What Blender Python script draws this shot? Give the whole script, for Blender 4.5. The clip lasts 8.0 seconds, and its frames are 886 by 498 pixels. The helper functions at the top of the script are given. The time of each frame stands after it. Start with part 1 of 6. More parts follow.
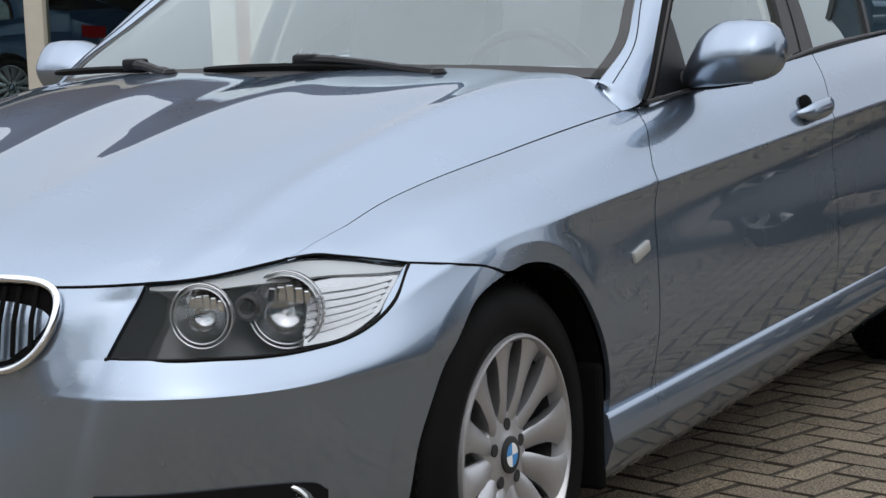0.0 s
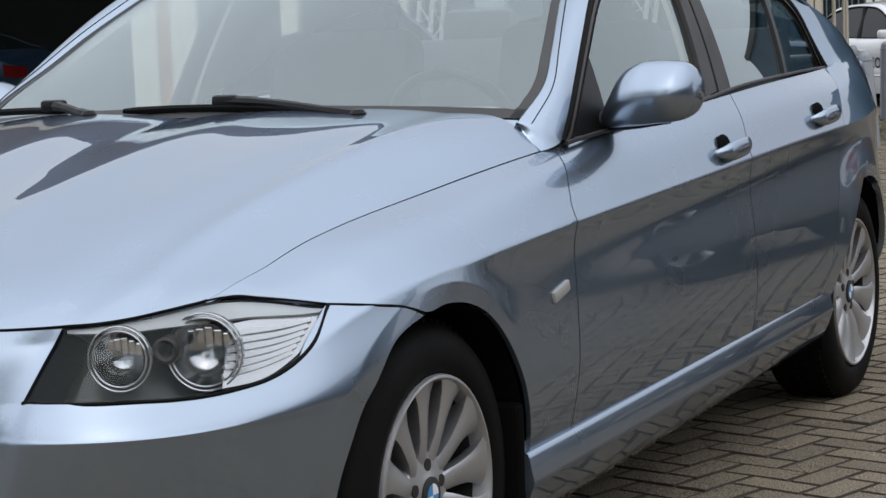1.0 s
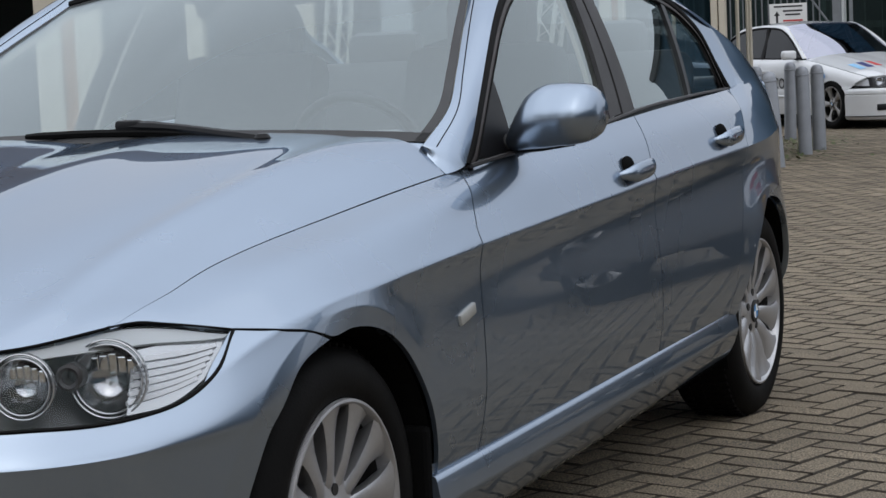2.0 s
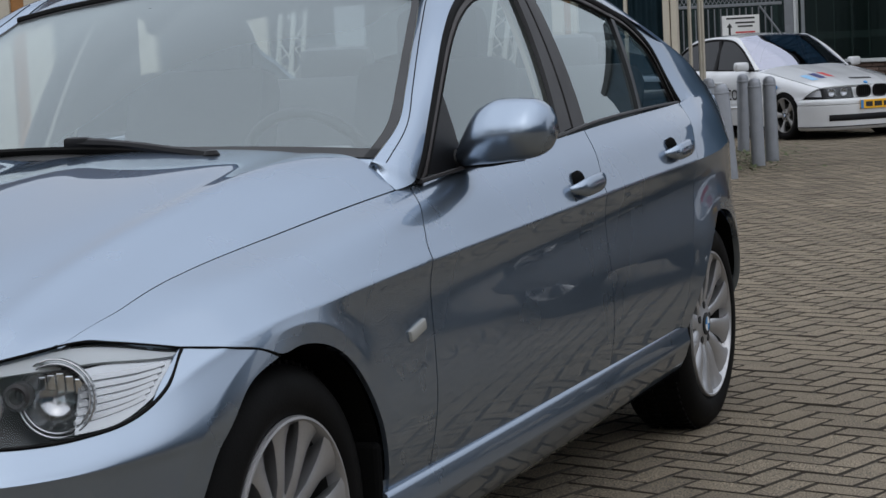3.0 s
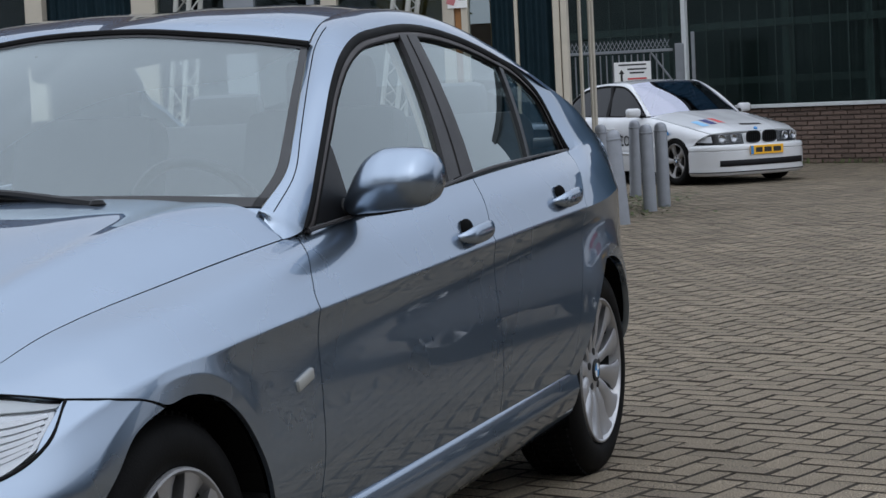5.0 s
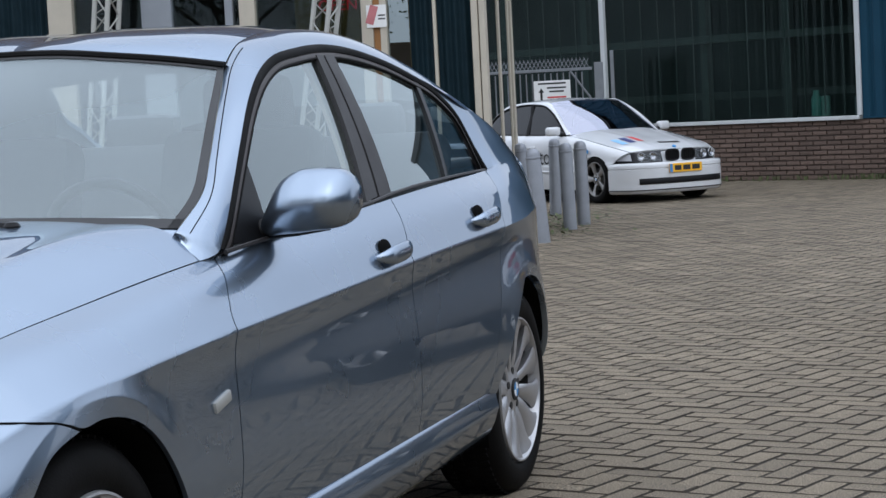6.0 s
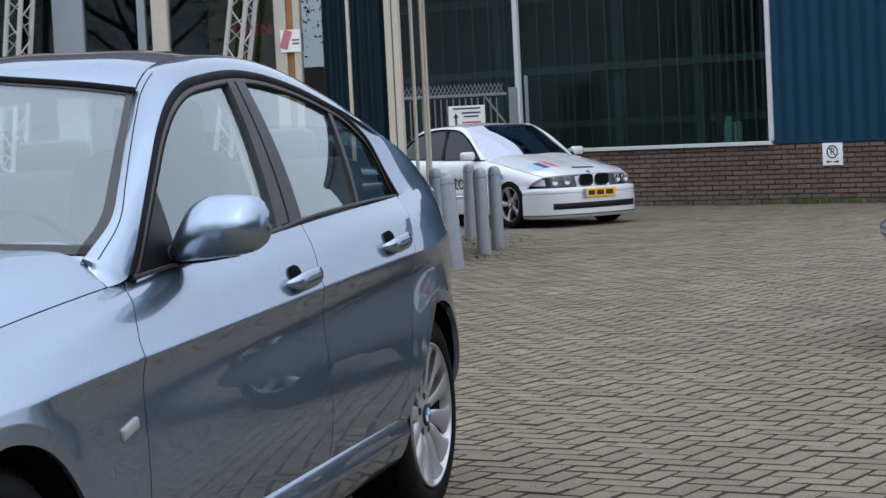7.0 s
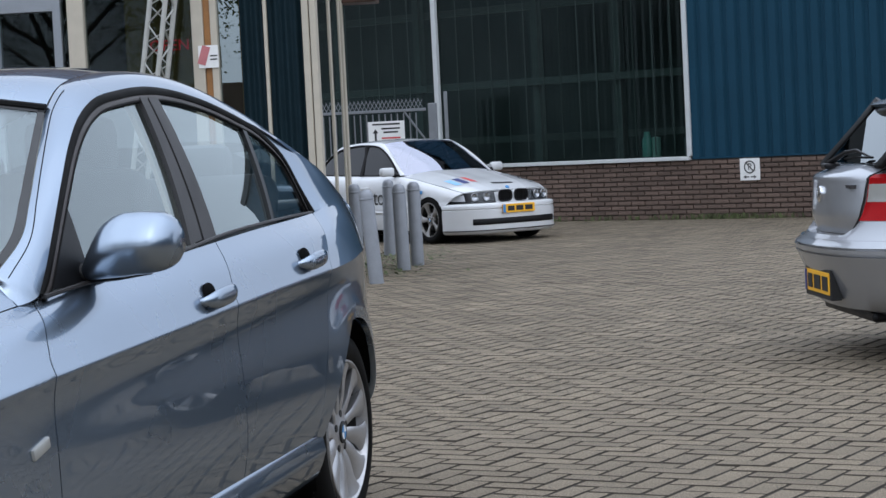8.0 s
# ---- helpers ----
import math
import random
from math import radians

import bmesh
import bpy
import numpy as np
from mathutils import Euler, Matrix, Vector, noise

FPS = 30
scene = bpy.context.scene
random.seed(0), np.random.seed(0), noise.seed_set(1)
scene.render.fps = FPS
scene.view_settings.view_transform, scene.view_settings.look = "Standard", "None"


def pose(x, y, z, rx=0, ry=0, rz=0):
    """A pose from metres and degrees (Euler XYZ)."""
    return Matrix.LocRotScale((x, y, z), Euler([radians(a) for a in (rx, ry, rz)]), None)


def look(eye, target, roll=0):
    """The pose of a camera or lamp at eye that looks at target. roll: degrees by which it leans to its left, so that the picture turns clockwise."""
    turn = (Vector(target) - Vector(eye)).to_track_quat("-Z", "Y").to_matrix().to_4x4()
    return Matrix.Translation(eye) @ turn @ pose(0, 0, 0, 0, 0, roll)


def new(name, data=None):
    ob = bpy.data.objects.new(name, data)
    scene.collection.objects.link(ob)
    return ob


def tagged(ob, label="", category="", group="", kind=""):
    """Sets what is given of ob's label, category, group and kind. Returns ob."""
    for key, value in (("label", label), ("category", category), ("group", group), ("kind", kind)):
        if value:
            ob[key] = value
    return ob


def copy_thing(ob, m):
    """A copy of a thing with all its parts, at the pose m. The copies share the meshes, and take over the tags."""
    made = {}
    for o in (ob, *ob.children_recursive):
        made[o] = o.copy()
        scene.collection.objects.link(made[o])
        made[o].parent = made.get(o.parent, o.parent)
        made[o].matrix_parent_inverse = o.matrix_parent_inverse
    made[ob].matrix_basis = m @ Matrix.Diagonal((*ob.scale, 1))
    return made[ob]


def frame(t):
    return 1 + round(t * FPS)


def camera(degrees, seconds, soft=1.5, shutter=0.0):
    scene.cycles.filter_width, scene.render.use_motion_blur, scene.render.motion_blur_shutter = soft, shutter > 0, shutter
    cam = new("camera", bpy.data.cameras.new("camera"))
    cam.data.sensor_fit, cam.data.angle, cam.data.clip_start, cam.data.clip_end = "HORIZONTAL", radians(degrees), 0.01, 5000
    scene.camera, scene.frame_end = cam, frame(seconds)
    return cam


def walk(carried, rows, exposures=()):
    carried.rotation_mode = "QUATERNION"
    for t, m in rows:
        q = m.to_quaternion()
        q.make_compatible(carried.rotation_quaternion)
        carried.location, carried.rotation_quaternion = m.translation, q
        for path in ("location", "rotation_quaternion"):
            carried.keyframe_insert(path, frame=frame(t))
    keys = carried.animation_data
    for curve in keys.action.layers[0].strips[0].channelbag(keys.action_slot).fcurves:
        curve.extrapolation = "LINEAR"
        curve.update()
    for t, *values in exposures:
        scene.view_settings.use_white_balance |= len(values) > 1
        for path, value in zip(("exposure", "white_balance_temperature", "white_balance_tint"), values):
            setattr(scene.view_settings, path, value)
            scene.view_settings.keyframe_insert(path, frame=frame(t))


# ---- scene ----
cam = camera(24.35, 8.0, soft=1.5)
ROWS = [
    (0.0, 2.502, -3.230, 1.147, 82.788, 2.340, 28.708),
    (0.5, 2.507, -3.229, 1.148, 83.298, 2.386, 27.891),
    (1.0, 2.513, -3.229, 1.151, 83.779, 2.385, 26.600),
    (1.5, 2.519, -3.229, 1.152, 84.135, 2.531, 25.430),
    (1.7, 2.518, -3.226, 1.152, 84.180, 2.500, 24.796),
    (2.8, 2.530, -3.222, 1.156, 84.564, 3.057, 23.010),
    (3.0, 2.531, -3.218, 1.159, 84.575, 2.858, 22.789),
    (3.5, 2.539, -3.216, 1.162, 84.847, 2.864, 21.770),
    (4.0, 2.538, -3.218, 1.162, 85.266, 2.837, 21.268),
    (4.2, 2.542, -3.218, 1.162, 85.413, 2.656, 20.985),
    (5.3, 2.550, -3.215, 1.167, 85.772, 2.925, 19.341),
    (5.5, 2.552, -3.215, 1.167, 85.828, 2.909, 18.900),
    (6.0, 2.558, -3.214, 1.170, 86.097, 2.961, 17.670),
    (6.5, 2.564, -3.213, 1.172, 86.400, 2.902, 16.494),
    (7.0, 2.571, -3.212, 1.173, 86.662, 2.825, 15.320),
    (7.5, 2.577, -3.208, 1.174, 86.847, 2.893, 14.228),
    (8.0, 2.585, -3.203, 1.176, 86.980, 2.869, 13.110),
]
walk(cam, [(t, pose(x, y, z, rx, ry, rz)) for t, x, y, z, rx, ry, rz in ROWS],
     exposures=[(0.0, -0.03, 6850, 10), (1.5, -0.22, 6750, 10), (3.5, -0.48, 6550, 10), (4.5, -0.42, 6400, 10), (5.5, -0.24, 6250, 10), (6.5, 0.03, 6180, 10), (8.0, 0.0, 6150, 10)])

# ---- daylight: a bright overcast sky ----
world = bpy.data.worlds.new("overcast_sky")
scene.world = world
world.use_nodes = True
wn, wl = world.node_tree.nodes, world.node_tree.links
sky = wn.new("ShaderNodeTexSky")
sky.sky_type, sky.sun_disc = "NISHITA", False
sky.sun_elevation, sky.sun_rotation = radians(52), radians(150)
sky.air_density, sky.dust_density, sky.ozone_density = 1.0, 4.0, 1.0
sat = wn.new("ShaderNodeHueSaturation")
sat.inputs["Saturation"].default_value = 0.22
wl.new(sky.outputs["Color"], sat.inputs["Color"])
cloud = wn.new("ShaderNodeMix")
cloud.data_type = "RGBA"
cloud.inputs["Factor"].default_value = 0.78
# cloud layer: brighter overhead than at the horizon, as under an even overcast
where, split, rise, tone = (wn.new("ShaderNode" + k) for k in ("TexCoord", "SeparateXYZ", "MapRange", "VectorMath"))
rise.inputs["From Min"].default_value, rise.inputs["From Max"].default_value = 0.0, 0.75
rise.inputs["To Min"].default_value, rise.inputs["To Max"].default_value = 0.70, 1.22
tone.operation = "SCALE"
tone.inputs[0].default_value = (9.5, 10.4, 12.0)
wl.new(where.outputs["Generated"], split.inputs[0])
wl.new(split.outputs["Z"], rise.inputs["Value"])
wl.new(rise.outputs["Result"], tone.inputs["Scale"])
wl.new(tone.outputs["Vector"], cloud.inputs["B"])
wl.new(sat.outputs["Color"], cloud.inputs["A"])
wl.new(cloud.outputs["Result"], wn["Background"].inputs["Color"])
wn["Background"].inputs["Strength"].default_value = 0.155
sun = new("sun", bpy.data.lights.new("sun", "SUN"))
sun.data.energy, sun.data.angle, sun.data.color = 0.5, radians(110), (1.0, 0.97, 0.93)
sun.matrix_world = look((3, -6, 14), (0, 0, 0))

# ---- materials ----
def mat(name, color, rough=0.5, metal=0.0, vary=0.15, scale=8.0, fine=120.0, bump=0.0, coat=0.0, island=0.0, spec=0.5, tint=None, speck=0.0):
    """A surface with stains at one scale and grain at a finer one."""
    m = bpy.data.materials.new(name)
    m.use_nodes = True
    n, l = m.node_tree.nodes, m.node_tree.links
    b = n["Principled BSDF"]
    b.inputs["Metallic"].default_value = metal
    b.inputs["Specular IOR Level"].default_value = spec
    b.inputs["Coat Weight"].default_value = coat
    b.inputs["Coat Roughness"].default_value = 0.03
    geo = n.new("ShaderNodeTexCoord")
    big, small = n.new("ShaderNodeTexNoise"), n.new("ShaderNodeTexNoise")
    big.inputs["Scale"].default_value, big.inputs["Detail"].default_value = scale, 5.0
    small.inputs["Scale"].default_value, small.inputs["Detail"].default_value = fine, 3.0
    for k in (big, small):
        l.new(geo.outputs["Object"], k.inputs["Vector"])
    add = n.new("ShaderNodeMath")
    add.operation = "MULTIPLY_ADD"
    l.new(big.outputs["Fac"], add.inputs[0])
    add.inputs[1].default_value = 1.2
    l.new(small.outputs["Fac"], add.inputs[2])
    ramp = n.new("ShaderNodeMapRange")
    ramp.inputs["From Min"].default_value, ramp.inputs["From Max"].default_value = 0.6, 1.6
    l.new(add.outputs[0], ramp.inputs["Value"])
    mix = n.new("ShaderNodeMix")
    mix.data_type = "RGBA"
    other = tint or tuple(c * (1 - 1.6 * vary) for c in color)
    lighter = tuple(min(1, c * (1 + 0.9 * vary)) for c in color)
    mix.inputs["A"].default_value, mix.inputs["B"].default_value = (*lighter, 1), (*other, 1)
    l.new(ramp.outputs["Result"], mix.inputs["Factor"])
    out = mix.outputs["Result"]
    if island:
        info = n.new("ShaderNodeObjectInfo")
        rnd = n.new("ShaderNodeNewGeometry")
        s = n.new("ShaderNodeMath")
        s.operation = "ADD"
        l.new(info.outputs["Random"], s.inputs[0])
        l.new(rnd.outputs["Random Per Island"], s.inputs[1])
        fr = n.new("ShaderNodeMath")
        fr.operation = "FRACT"
        l.new(s.outputs[0], fr.inputs[0])
        hsv = n.new("ShaderNodeHueSaturation")
        val = n.new("ShaderNodeMapRange")
        val.inputs["To Min"].default_value, val.inputs["To Max"].default_value = 1 - island, 1 + island
        l.new(fr.outputs[0], val.inputs["Value"])
        l.new(val.outputs["Result"], hsv.inputs["Value"])
        l.new(out, hsv.inputs["Color"])
        out = hsv.outputs["Color"]
    if speck:
        grit, cut = n.new("ShaderNodeTexNoise"), n.new("ShaderNodeMapRange")
        grit.inputs["Scale"].default_value, grit.inputs["Detail"].default_value = 210.0, 2.0
        l.new(geo.outputs["Object"], grit.inputs["Vector"])
        cut.inputs["From Min"].default_value, cut.inputs["From Max"].default_value = 0.40, 0.66
        cut.inputs["To Min"].default_value, cut.inputs["To Max"].default_value = 1.0 - speck, 1.0 + speck
        l.new(grit.outputs["Fac"], cut.inputs["Value"])
        lit = n.new("ShaderNodeVectorMath")
        lit.operation = "SCALE"
        l.new(out, lit.inputs[0])
        l.new(cut.outputs["Result"], lit.inputs["Scale"])
        out = lit.outputs["Vector"]
    l.new(out, b.inputs["Base Color"])
    rr = n.new("ShaderNodeMapRange")
    rr.inputs["To Min"].default_value, rr.inputs["To Max"].default_value = max(0.0, rough * 0.8), min(1, rough * 1.25)
    l.new(big.outputs["Fac"], rr.inputs["Value"])
    l.new(rr.outputs["Result"], b.inputs["Roughness"])
    if bump:
        bp = n.new("ShaderNodeBump")
        bp.inputs["Strength"].default_value, bp.inputs["Distance"].default_value = 1.0, bump
        l.new(small.outputs["Fac"], bp.inputs["Height"])
        l.new(bp.outputs["Normal"], b.inputs["Normal"])
    return m


def car_paint(name, color, metal=0.75, rough=0.33, flake=0.06, edge=(0.6, 0.62, 0.66), ior=1.55):
    """Metallic paint with fine flakes under a clear coat."""
    m = mat(name, color, rough, metal, vary=flake, scale=2.5, fine=900.0, coat=1.0)
    b = m.node_tree.nodes["Principled BSDF"]
    b.inputs["Coat Roughness"].default_value = 0.012
    b.inputs["Coat IOR"].default_value = ior
    b.inputs["Coat Weight"].default_value = 1.0
    b.inputs["Specular Tint"].default_value = (*edge, 1)
    return m


def glass(name, color=(0.8, 0.86, 0.85), alpha=0.3, rough=0.0, gloss=(0.88, 0.99, 1.0)):
    """Thin tinted pane: part clear, part mirror by its Fresnel gloss."""
    m = bpy.data.materials.new(name)
    m.use_nodes = True
    n, l = m.node_tree.nodes, m.node_tree.links
    n.remove(n["Principled BSDF"])
    tr, gl = n.new("ShaderNodeBsdfTransparent"), n.new("ShaderNodeBsdfGlossy")
    tr.inputs["Color"].default_value = (*color, 1)
    gl.inputs["Roughness"].default_value = rough
    gl.inputs["Color"].default_value = (*gloss, 1)
    # gloss rises towards grazing views, alike on both sides of the thin sheet
    ior = 1.0 + alpha * 2.2
    base = ((ior - 1) / (ior + 1)) ** 2
    facing, power, fr = n.new("ShaderNodeLayerWeight"), n.new("ShaderNodeMath"), n.new("ShaderNodeMapRange")
    power.operation = "POWER"
    power.inputs[1].default_value = 5.0
    l.new(facing.outputs["Facing"], power.inputs[0])
    l.new(power.outputs[0], fr.inputs["Value"])
    fr.inputs["To Min"].default_value, fr.inputs["To Max"].default_value = base, 1.0
    mx = n.new("ShaderNodeMixShader")
    l.new(fr.outputs[0], mx.inputs[0])
    l.new(tr.outputs[0], mx.inputs[1])
    l.new(gl.outputs[0], mx.inputs[2])
    l.new(mx.outputs[0], n["Material Output"].inputs["Surface"])
    return m


def glow(name, color, strength):
    m = bpy.data.materials.new(name)
    m.use_nodes = True
    b = m.node_tree.nodes["Principled BSDF"]
    b.inputs["Base Color"].default_value = (*color, 1)
    b.inputs["Emission Color"].default_value = (*color, 1)
    b.inputs["Emission Strength"].default_value = strength
    return m


M_BLUE = car_paint("light_blue_metallic", (0.288, 0.350, 0.432), metal=0.92, rough=0.275, flake=0.03, edge=(0.20, 0.25, 0.32), ior=1.60)
M_WHITE = car_paint("white_car_paint", (0.62, 0.63, 0.64), metal=0.0, rough=0.4)
M_SILVER = car_paint("silver_metallic", (0.39, 0.403, 0.425), rough=0.38)
M_NAVY = car_paint("dark_blue_paint", (0.03, 0.075, 0.15), metal=0.3)
M_RUBBER = mat("black_rubber", (0.0065, 0.0063, 0.0062), 0.62, bump=0.0006, fine=200, spec=0.07)
M_PLASTIC = mat("black_plastic", (0.007, 0.007, 0.008), 0.4, spec=0.2, bump=0.0002, fine=400)
M_SATIN = mat("satin_grey_plastic", (0.038, 0.036, 0.037), 0.5, spec=0.3, bump=0.0002, fine=400)
M_FRAME = mat("brown_grey_frame", (0.062, 0.055, 0.054), 0.5, spec=0.25)
M_TRIM = mat("dark_window_trim", (0.014, 0.014, 0.015), 0.35, spec=0.3)
M_ALLOY = mat("silver_alloy", (0.46, 0.46, 0.47), 0.36, metal=0.7, vary=0.06)
M_BARREL = mat("dark_wheel_metal", (0.035, 0.034, 0.033), 0.6, metal=0.5, vary=0.15)
M_CHROME = mat("chrome", (0.82, 0.83, 0.85), 0.08, metal=1.0, vary=0.02)
M_STEEL = mat("grey_brake_steel", (0.30, 0.29, 0.28), 0.45, metal=0.8)
M_GLASS = glass("car_glass", (0.84, 0.90, 0.895), 0.68, gloss=(0.90, 0.99, 1.0))
M_SCREEN = glass("dusty_windscreen_glass", (0.84, 0.90, 0.895), 0.68, 0.28, gloss=(0.90, 0.99, 1.0))
M_SIDEGLASS = glass("dark_side_glass", (0.03, 0.032, 0.036), 0.12)
M_BLACKGLASS = mat("black_tinted_glass", (0.006, 0.006, 0.007), 0.05, spec=0.3, vary=0.05)
M_LENS = glass("lamp_lens", (0.95, 0.96, 0.97), 0.12)
M_PANE = glass("shop_glass", (0.60, 0.65, 0.65), 0.14)
M_LILAC = glass("lilac_coated_glass", (0.5, 0.5, 0.55), 1.7, gloss=(0.86, 0.87, 1.0))
M_MIRRORPANE = glass("mirrored_shop_glass", (0.35, 0.38, 0.38), 0.9)
M_SKYGLASS = glass("sky_bright_glass", (0.10, 0.11, 0.11), 0.22, gloss=(0.86, 0.92, 0.94))
M_DARKPANE = glass("hall_glass", (0.34, 0.44, 0.42), 0.125, 0.12, gloss=(0.80, 0.98, 0.96))
M_LAMP_DARK = mat("lamp_housing_dark", (0.016, 0.016, 0.018), 0.3, vary=0.04, scale=3, fine=20)
M_REFLECTOR = mat("smoked_reflector", (0.42, 0.42, 0.43), 0.12, metal=1.0, vary=0.05)
M_RINGGLASS = mat("pale_ring", (0.45, 0.46, 0.47), 0.12, metal=0.7, vary=0.05)
M_RIB = mat("ribbed_clear_plastic", (0.60, 0.61, 0.63), 0.2, vary=0.05)
M_REPEAT = mat("clear_repeater_plastic", (0.32, 0.32, 0.30), 0.2, vary=0.05)
M_FRIT = mat("black_glass_edge", (0.045, 0.045, 0.046), 0.6, vary=0.05, spec=0.3)
M_BROW = mat("pale_brow_plastic", (0.46, 0.48, 0.49), 0.25, vary=0.04)
M_RED = mat("red_lamp_plastic", (0.34, 0.004, 0.006), 0.3, spec=0.1)
M_PALE = mat("pale_cabin_lining", (0.50, 0.47, 0.40), 0.8, vary=0.05)
M_INTERIOR = mat("grey_cabin_plastic", (0.16, 0.165, 0.17), 0.7, bump=0.0003)
M_SEAT = mat("grey_seat_cloth", (0.075, 0.08, 0.085), 0.9, bump=0.0005, fine=300)
M_UNDER = mat("underbody", (0.006, 0.006, 0.006), 0.9, spec=0.03)
M_PAVER = mat("concrete_paver", (0.208, 0.166, 0.112), 0.9, vary=0.26, scale=1.6, fine=150, bump=0.004, island=0.15, speck=0.75)
# joint colour holds both dirt and the shade between pavers
M_JOINT = mat("joint_sand_dirt_shade", (0.037, 0.028, 0.018), 0.95, vary=0.3, fine=60, bump=0.003)
M_BRICK = mat("brown_brick", (0.128, 0.087, 0.068), 0.9, vary=0.22, scale=3, bump=0.002, island=0.2)
M_MORTAR = mat("grey_mortar", (0.100, 0.082, 0.068), 0.95, vary=0.2, bump=0.001)
M_CREAM = mat("cream_painted_frame", (0.47, 0.425, 0.345), 0.5, vary=0.08)
M_TRUSS = mat("dull_white_truss_tube", (0.40, 0.40, 0.37), 0.5, vary=0.12)
M_ALU = mat("grey_painted_aluminium", (0.24, 0.26, 0.285), 0.4, vary=0.06)
M_WHITEFRAME = mat("white_painted_frame", (0.52, 0.54, 0.54), 0.5, vary=0.08)
M_BLUECLAD = mat("petrol_blue_cladding", (0.008, 0.044, 0.076), 0.6, vary=0.12, scale=1.2, spec=0.15)
M_GALV = mat("galvanised_steel", (0.22, 0.235, 0.25), 0.5, metal=0.4, vary=0.12)
M_BOLLARD = mat("grey_painted_bollard", (0.25, 0.265, 0.29), 0.45, metal=0.25, vary=0.12)
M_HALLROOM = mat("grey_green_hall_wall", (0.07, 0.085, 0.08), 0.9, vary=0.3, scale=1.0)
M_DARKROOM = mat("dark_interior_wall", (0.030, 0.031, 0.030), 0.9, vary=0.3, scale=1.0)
M_SIGN = mat("white_sign_sheet", (0.78, 0.78, 0.76), 0.45, vary=0.05)
M_BLACK = mat("black_print", (0.015, 0.015, 0.015), 0.6)
M_PRINT_RED = mat("red_print", (0.55, 0.06, 0.06), 0.6)
M_PRINT_PINK = mat("faded_red_print", (0.50, 0.17, 0.18), 0.6)
M_PRINT_BLUE = mat("blue_print", (0.05, 0.25, 0.55), 0.5)
M_PRINT_NAVY = mat("navy_print", (0.03, 0.04, 0.16), 0.5)
M_PRINT_LIGHT = mat("light_blue_print", (0.25, 0.50, 0.75), 0.5)
M_YELLOW = mat("yellow_plate", (0.85, 0.44, 0.015), 0.4, vary=0.05)
M_WOODORANGE = mat("varnished_wood", (0.34, 0.155, 0.045), 0.5, vary=0.2)
M_LEAF = mat("hedge_leaf", (0.06, 0.10, 0.03), 0.7, vary=0.4, island=0.3)
M_MOSS = mat("weed_green", (0.08, 0.10, 0.035), 0.85, vary=0.4, island=0.3)
M_CURTAIN = mat("petrol_curtain_cloth", (0.003, 0.015, 0.022), 0.7, vary=0.15, spec=0.2)


# ---- small mesh helpers ----
def mesh_of(name, verts, faces, material, smooth=False, sharp=None):
    me = bpy.data.meshes.new(name)
    me.from_pydata([tuple(v) for v in verts], [], faces)
    me.materials.append(material)
    if smooth:
        me.shade_smooth()
        if sharp:
            me.set_sharp_from_angle(angle=radians(sharp))
    me.update()
    return me


def put(name, me, parent=None, label="", category="", group="", kind="", m=None):
    ob = new(name, me)
    if parent:
        ob.parent = parent
    if m is not None:
        ob.matrix_basis = m
    return tagged(ob, label, category, group, kind)


def part(name, bm, material, parent, label="", smooth=False, sharp=35, kind="", m=None):
    """Links a bmesh as one mesh object under a thing or under a part."""
    me = bpy.data.meshes.new(name)
    bm.to_mesh(me)
    bm.free()
    me.materials.append(material)
    if smooth:
        me.shade_smooth()
        me.set_sharp_from_angle(angle=radians(sharp))
    return put(name, me, parent, label, kind=kind, m=m)


def box(bm, x0, x1, y0, y1, z0, z1, bevel=0.0, m=None):
    r = bmesh.ops.create_cube(bm, size=1.0)
    vs = r["verts"]
    for v in vs:
        v.co = Vector(((x0 + x1) / 2 + v.co.x * (x1 - x0), (y0 + y1) / 2 + v.co.y * (y1 - y0), (z0 + z1) / 2 + v.co.z * (z1 - z0)))
    if bevel:
        es = list({e for v in vs for e in v.link_edges})
        out = bmesh.ops.bevel(bm, geom=es, offset=bevel, segments=2, affect="EDGES", profile=0.5)
        vs = list({v for f in out["faces"] for v in f.verts} | {v for v in vs if v.is_valid})
    if m is not None:
        bmesh.ops.transform(bm, matrix=m, verts=[v for v in vs if v.is_valid])
    return bm


def boxed(x0, x1, y0, y1, z0, z1, bevel=0.0):
    return box(bmesh.new(), x0, x1, y0, y1, z0, z1, bevel)


def tube(bm, pts, r, n=8, cap=True):
    """A round bar along pts; r is one radius or one for each point."""
    rs = r if isinstance(r, (list, tuple)) else [r] * len(pts)
    pts = [Vector(p) for p in pts]
    rings = []
    for i, p in enumerate(pts):
        d = (pts[min(i + 1, len(pts) - 1)] - pts[max(i - 1, 0)]).normalized()
        a = d.orthogonal().normalized() if i == 0 else (a - d * a.dot(d)).normalized()
        c = d.cross(a)
        rings.append([bm.verts.new(p + (a * math.cos(k * 2 * math.pi / n) + c * math.sin(k * 2 * math.pi / n)) * rs[i]) for k in range(n)])
    for u, v in zip(rings, rings[1:]):
        for k in range(n):
            bm.faces.new((u[k], u[(k + 1) % n], v[(k + 1) % n], v[k]))
    if cap:
        bm.faces.new(rings[0][::-1])
        bm.faces.new(rings[-1])
    return bm


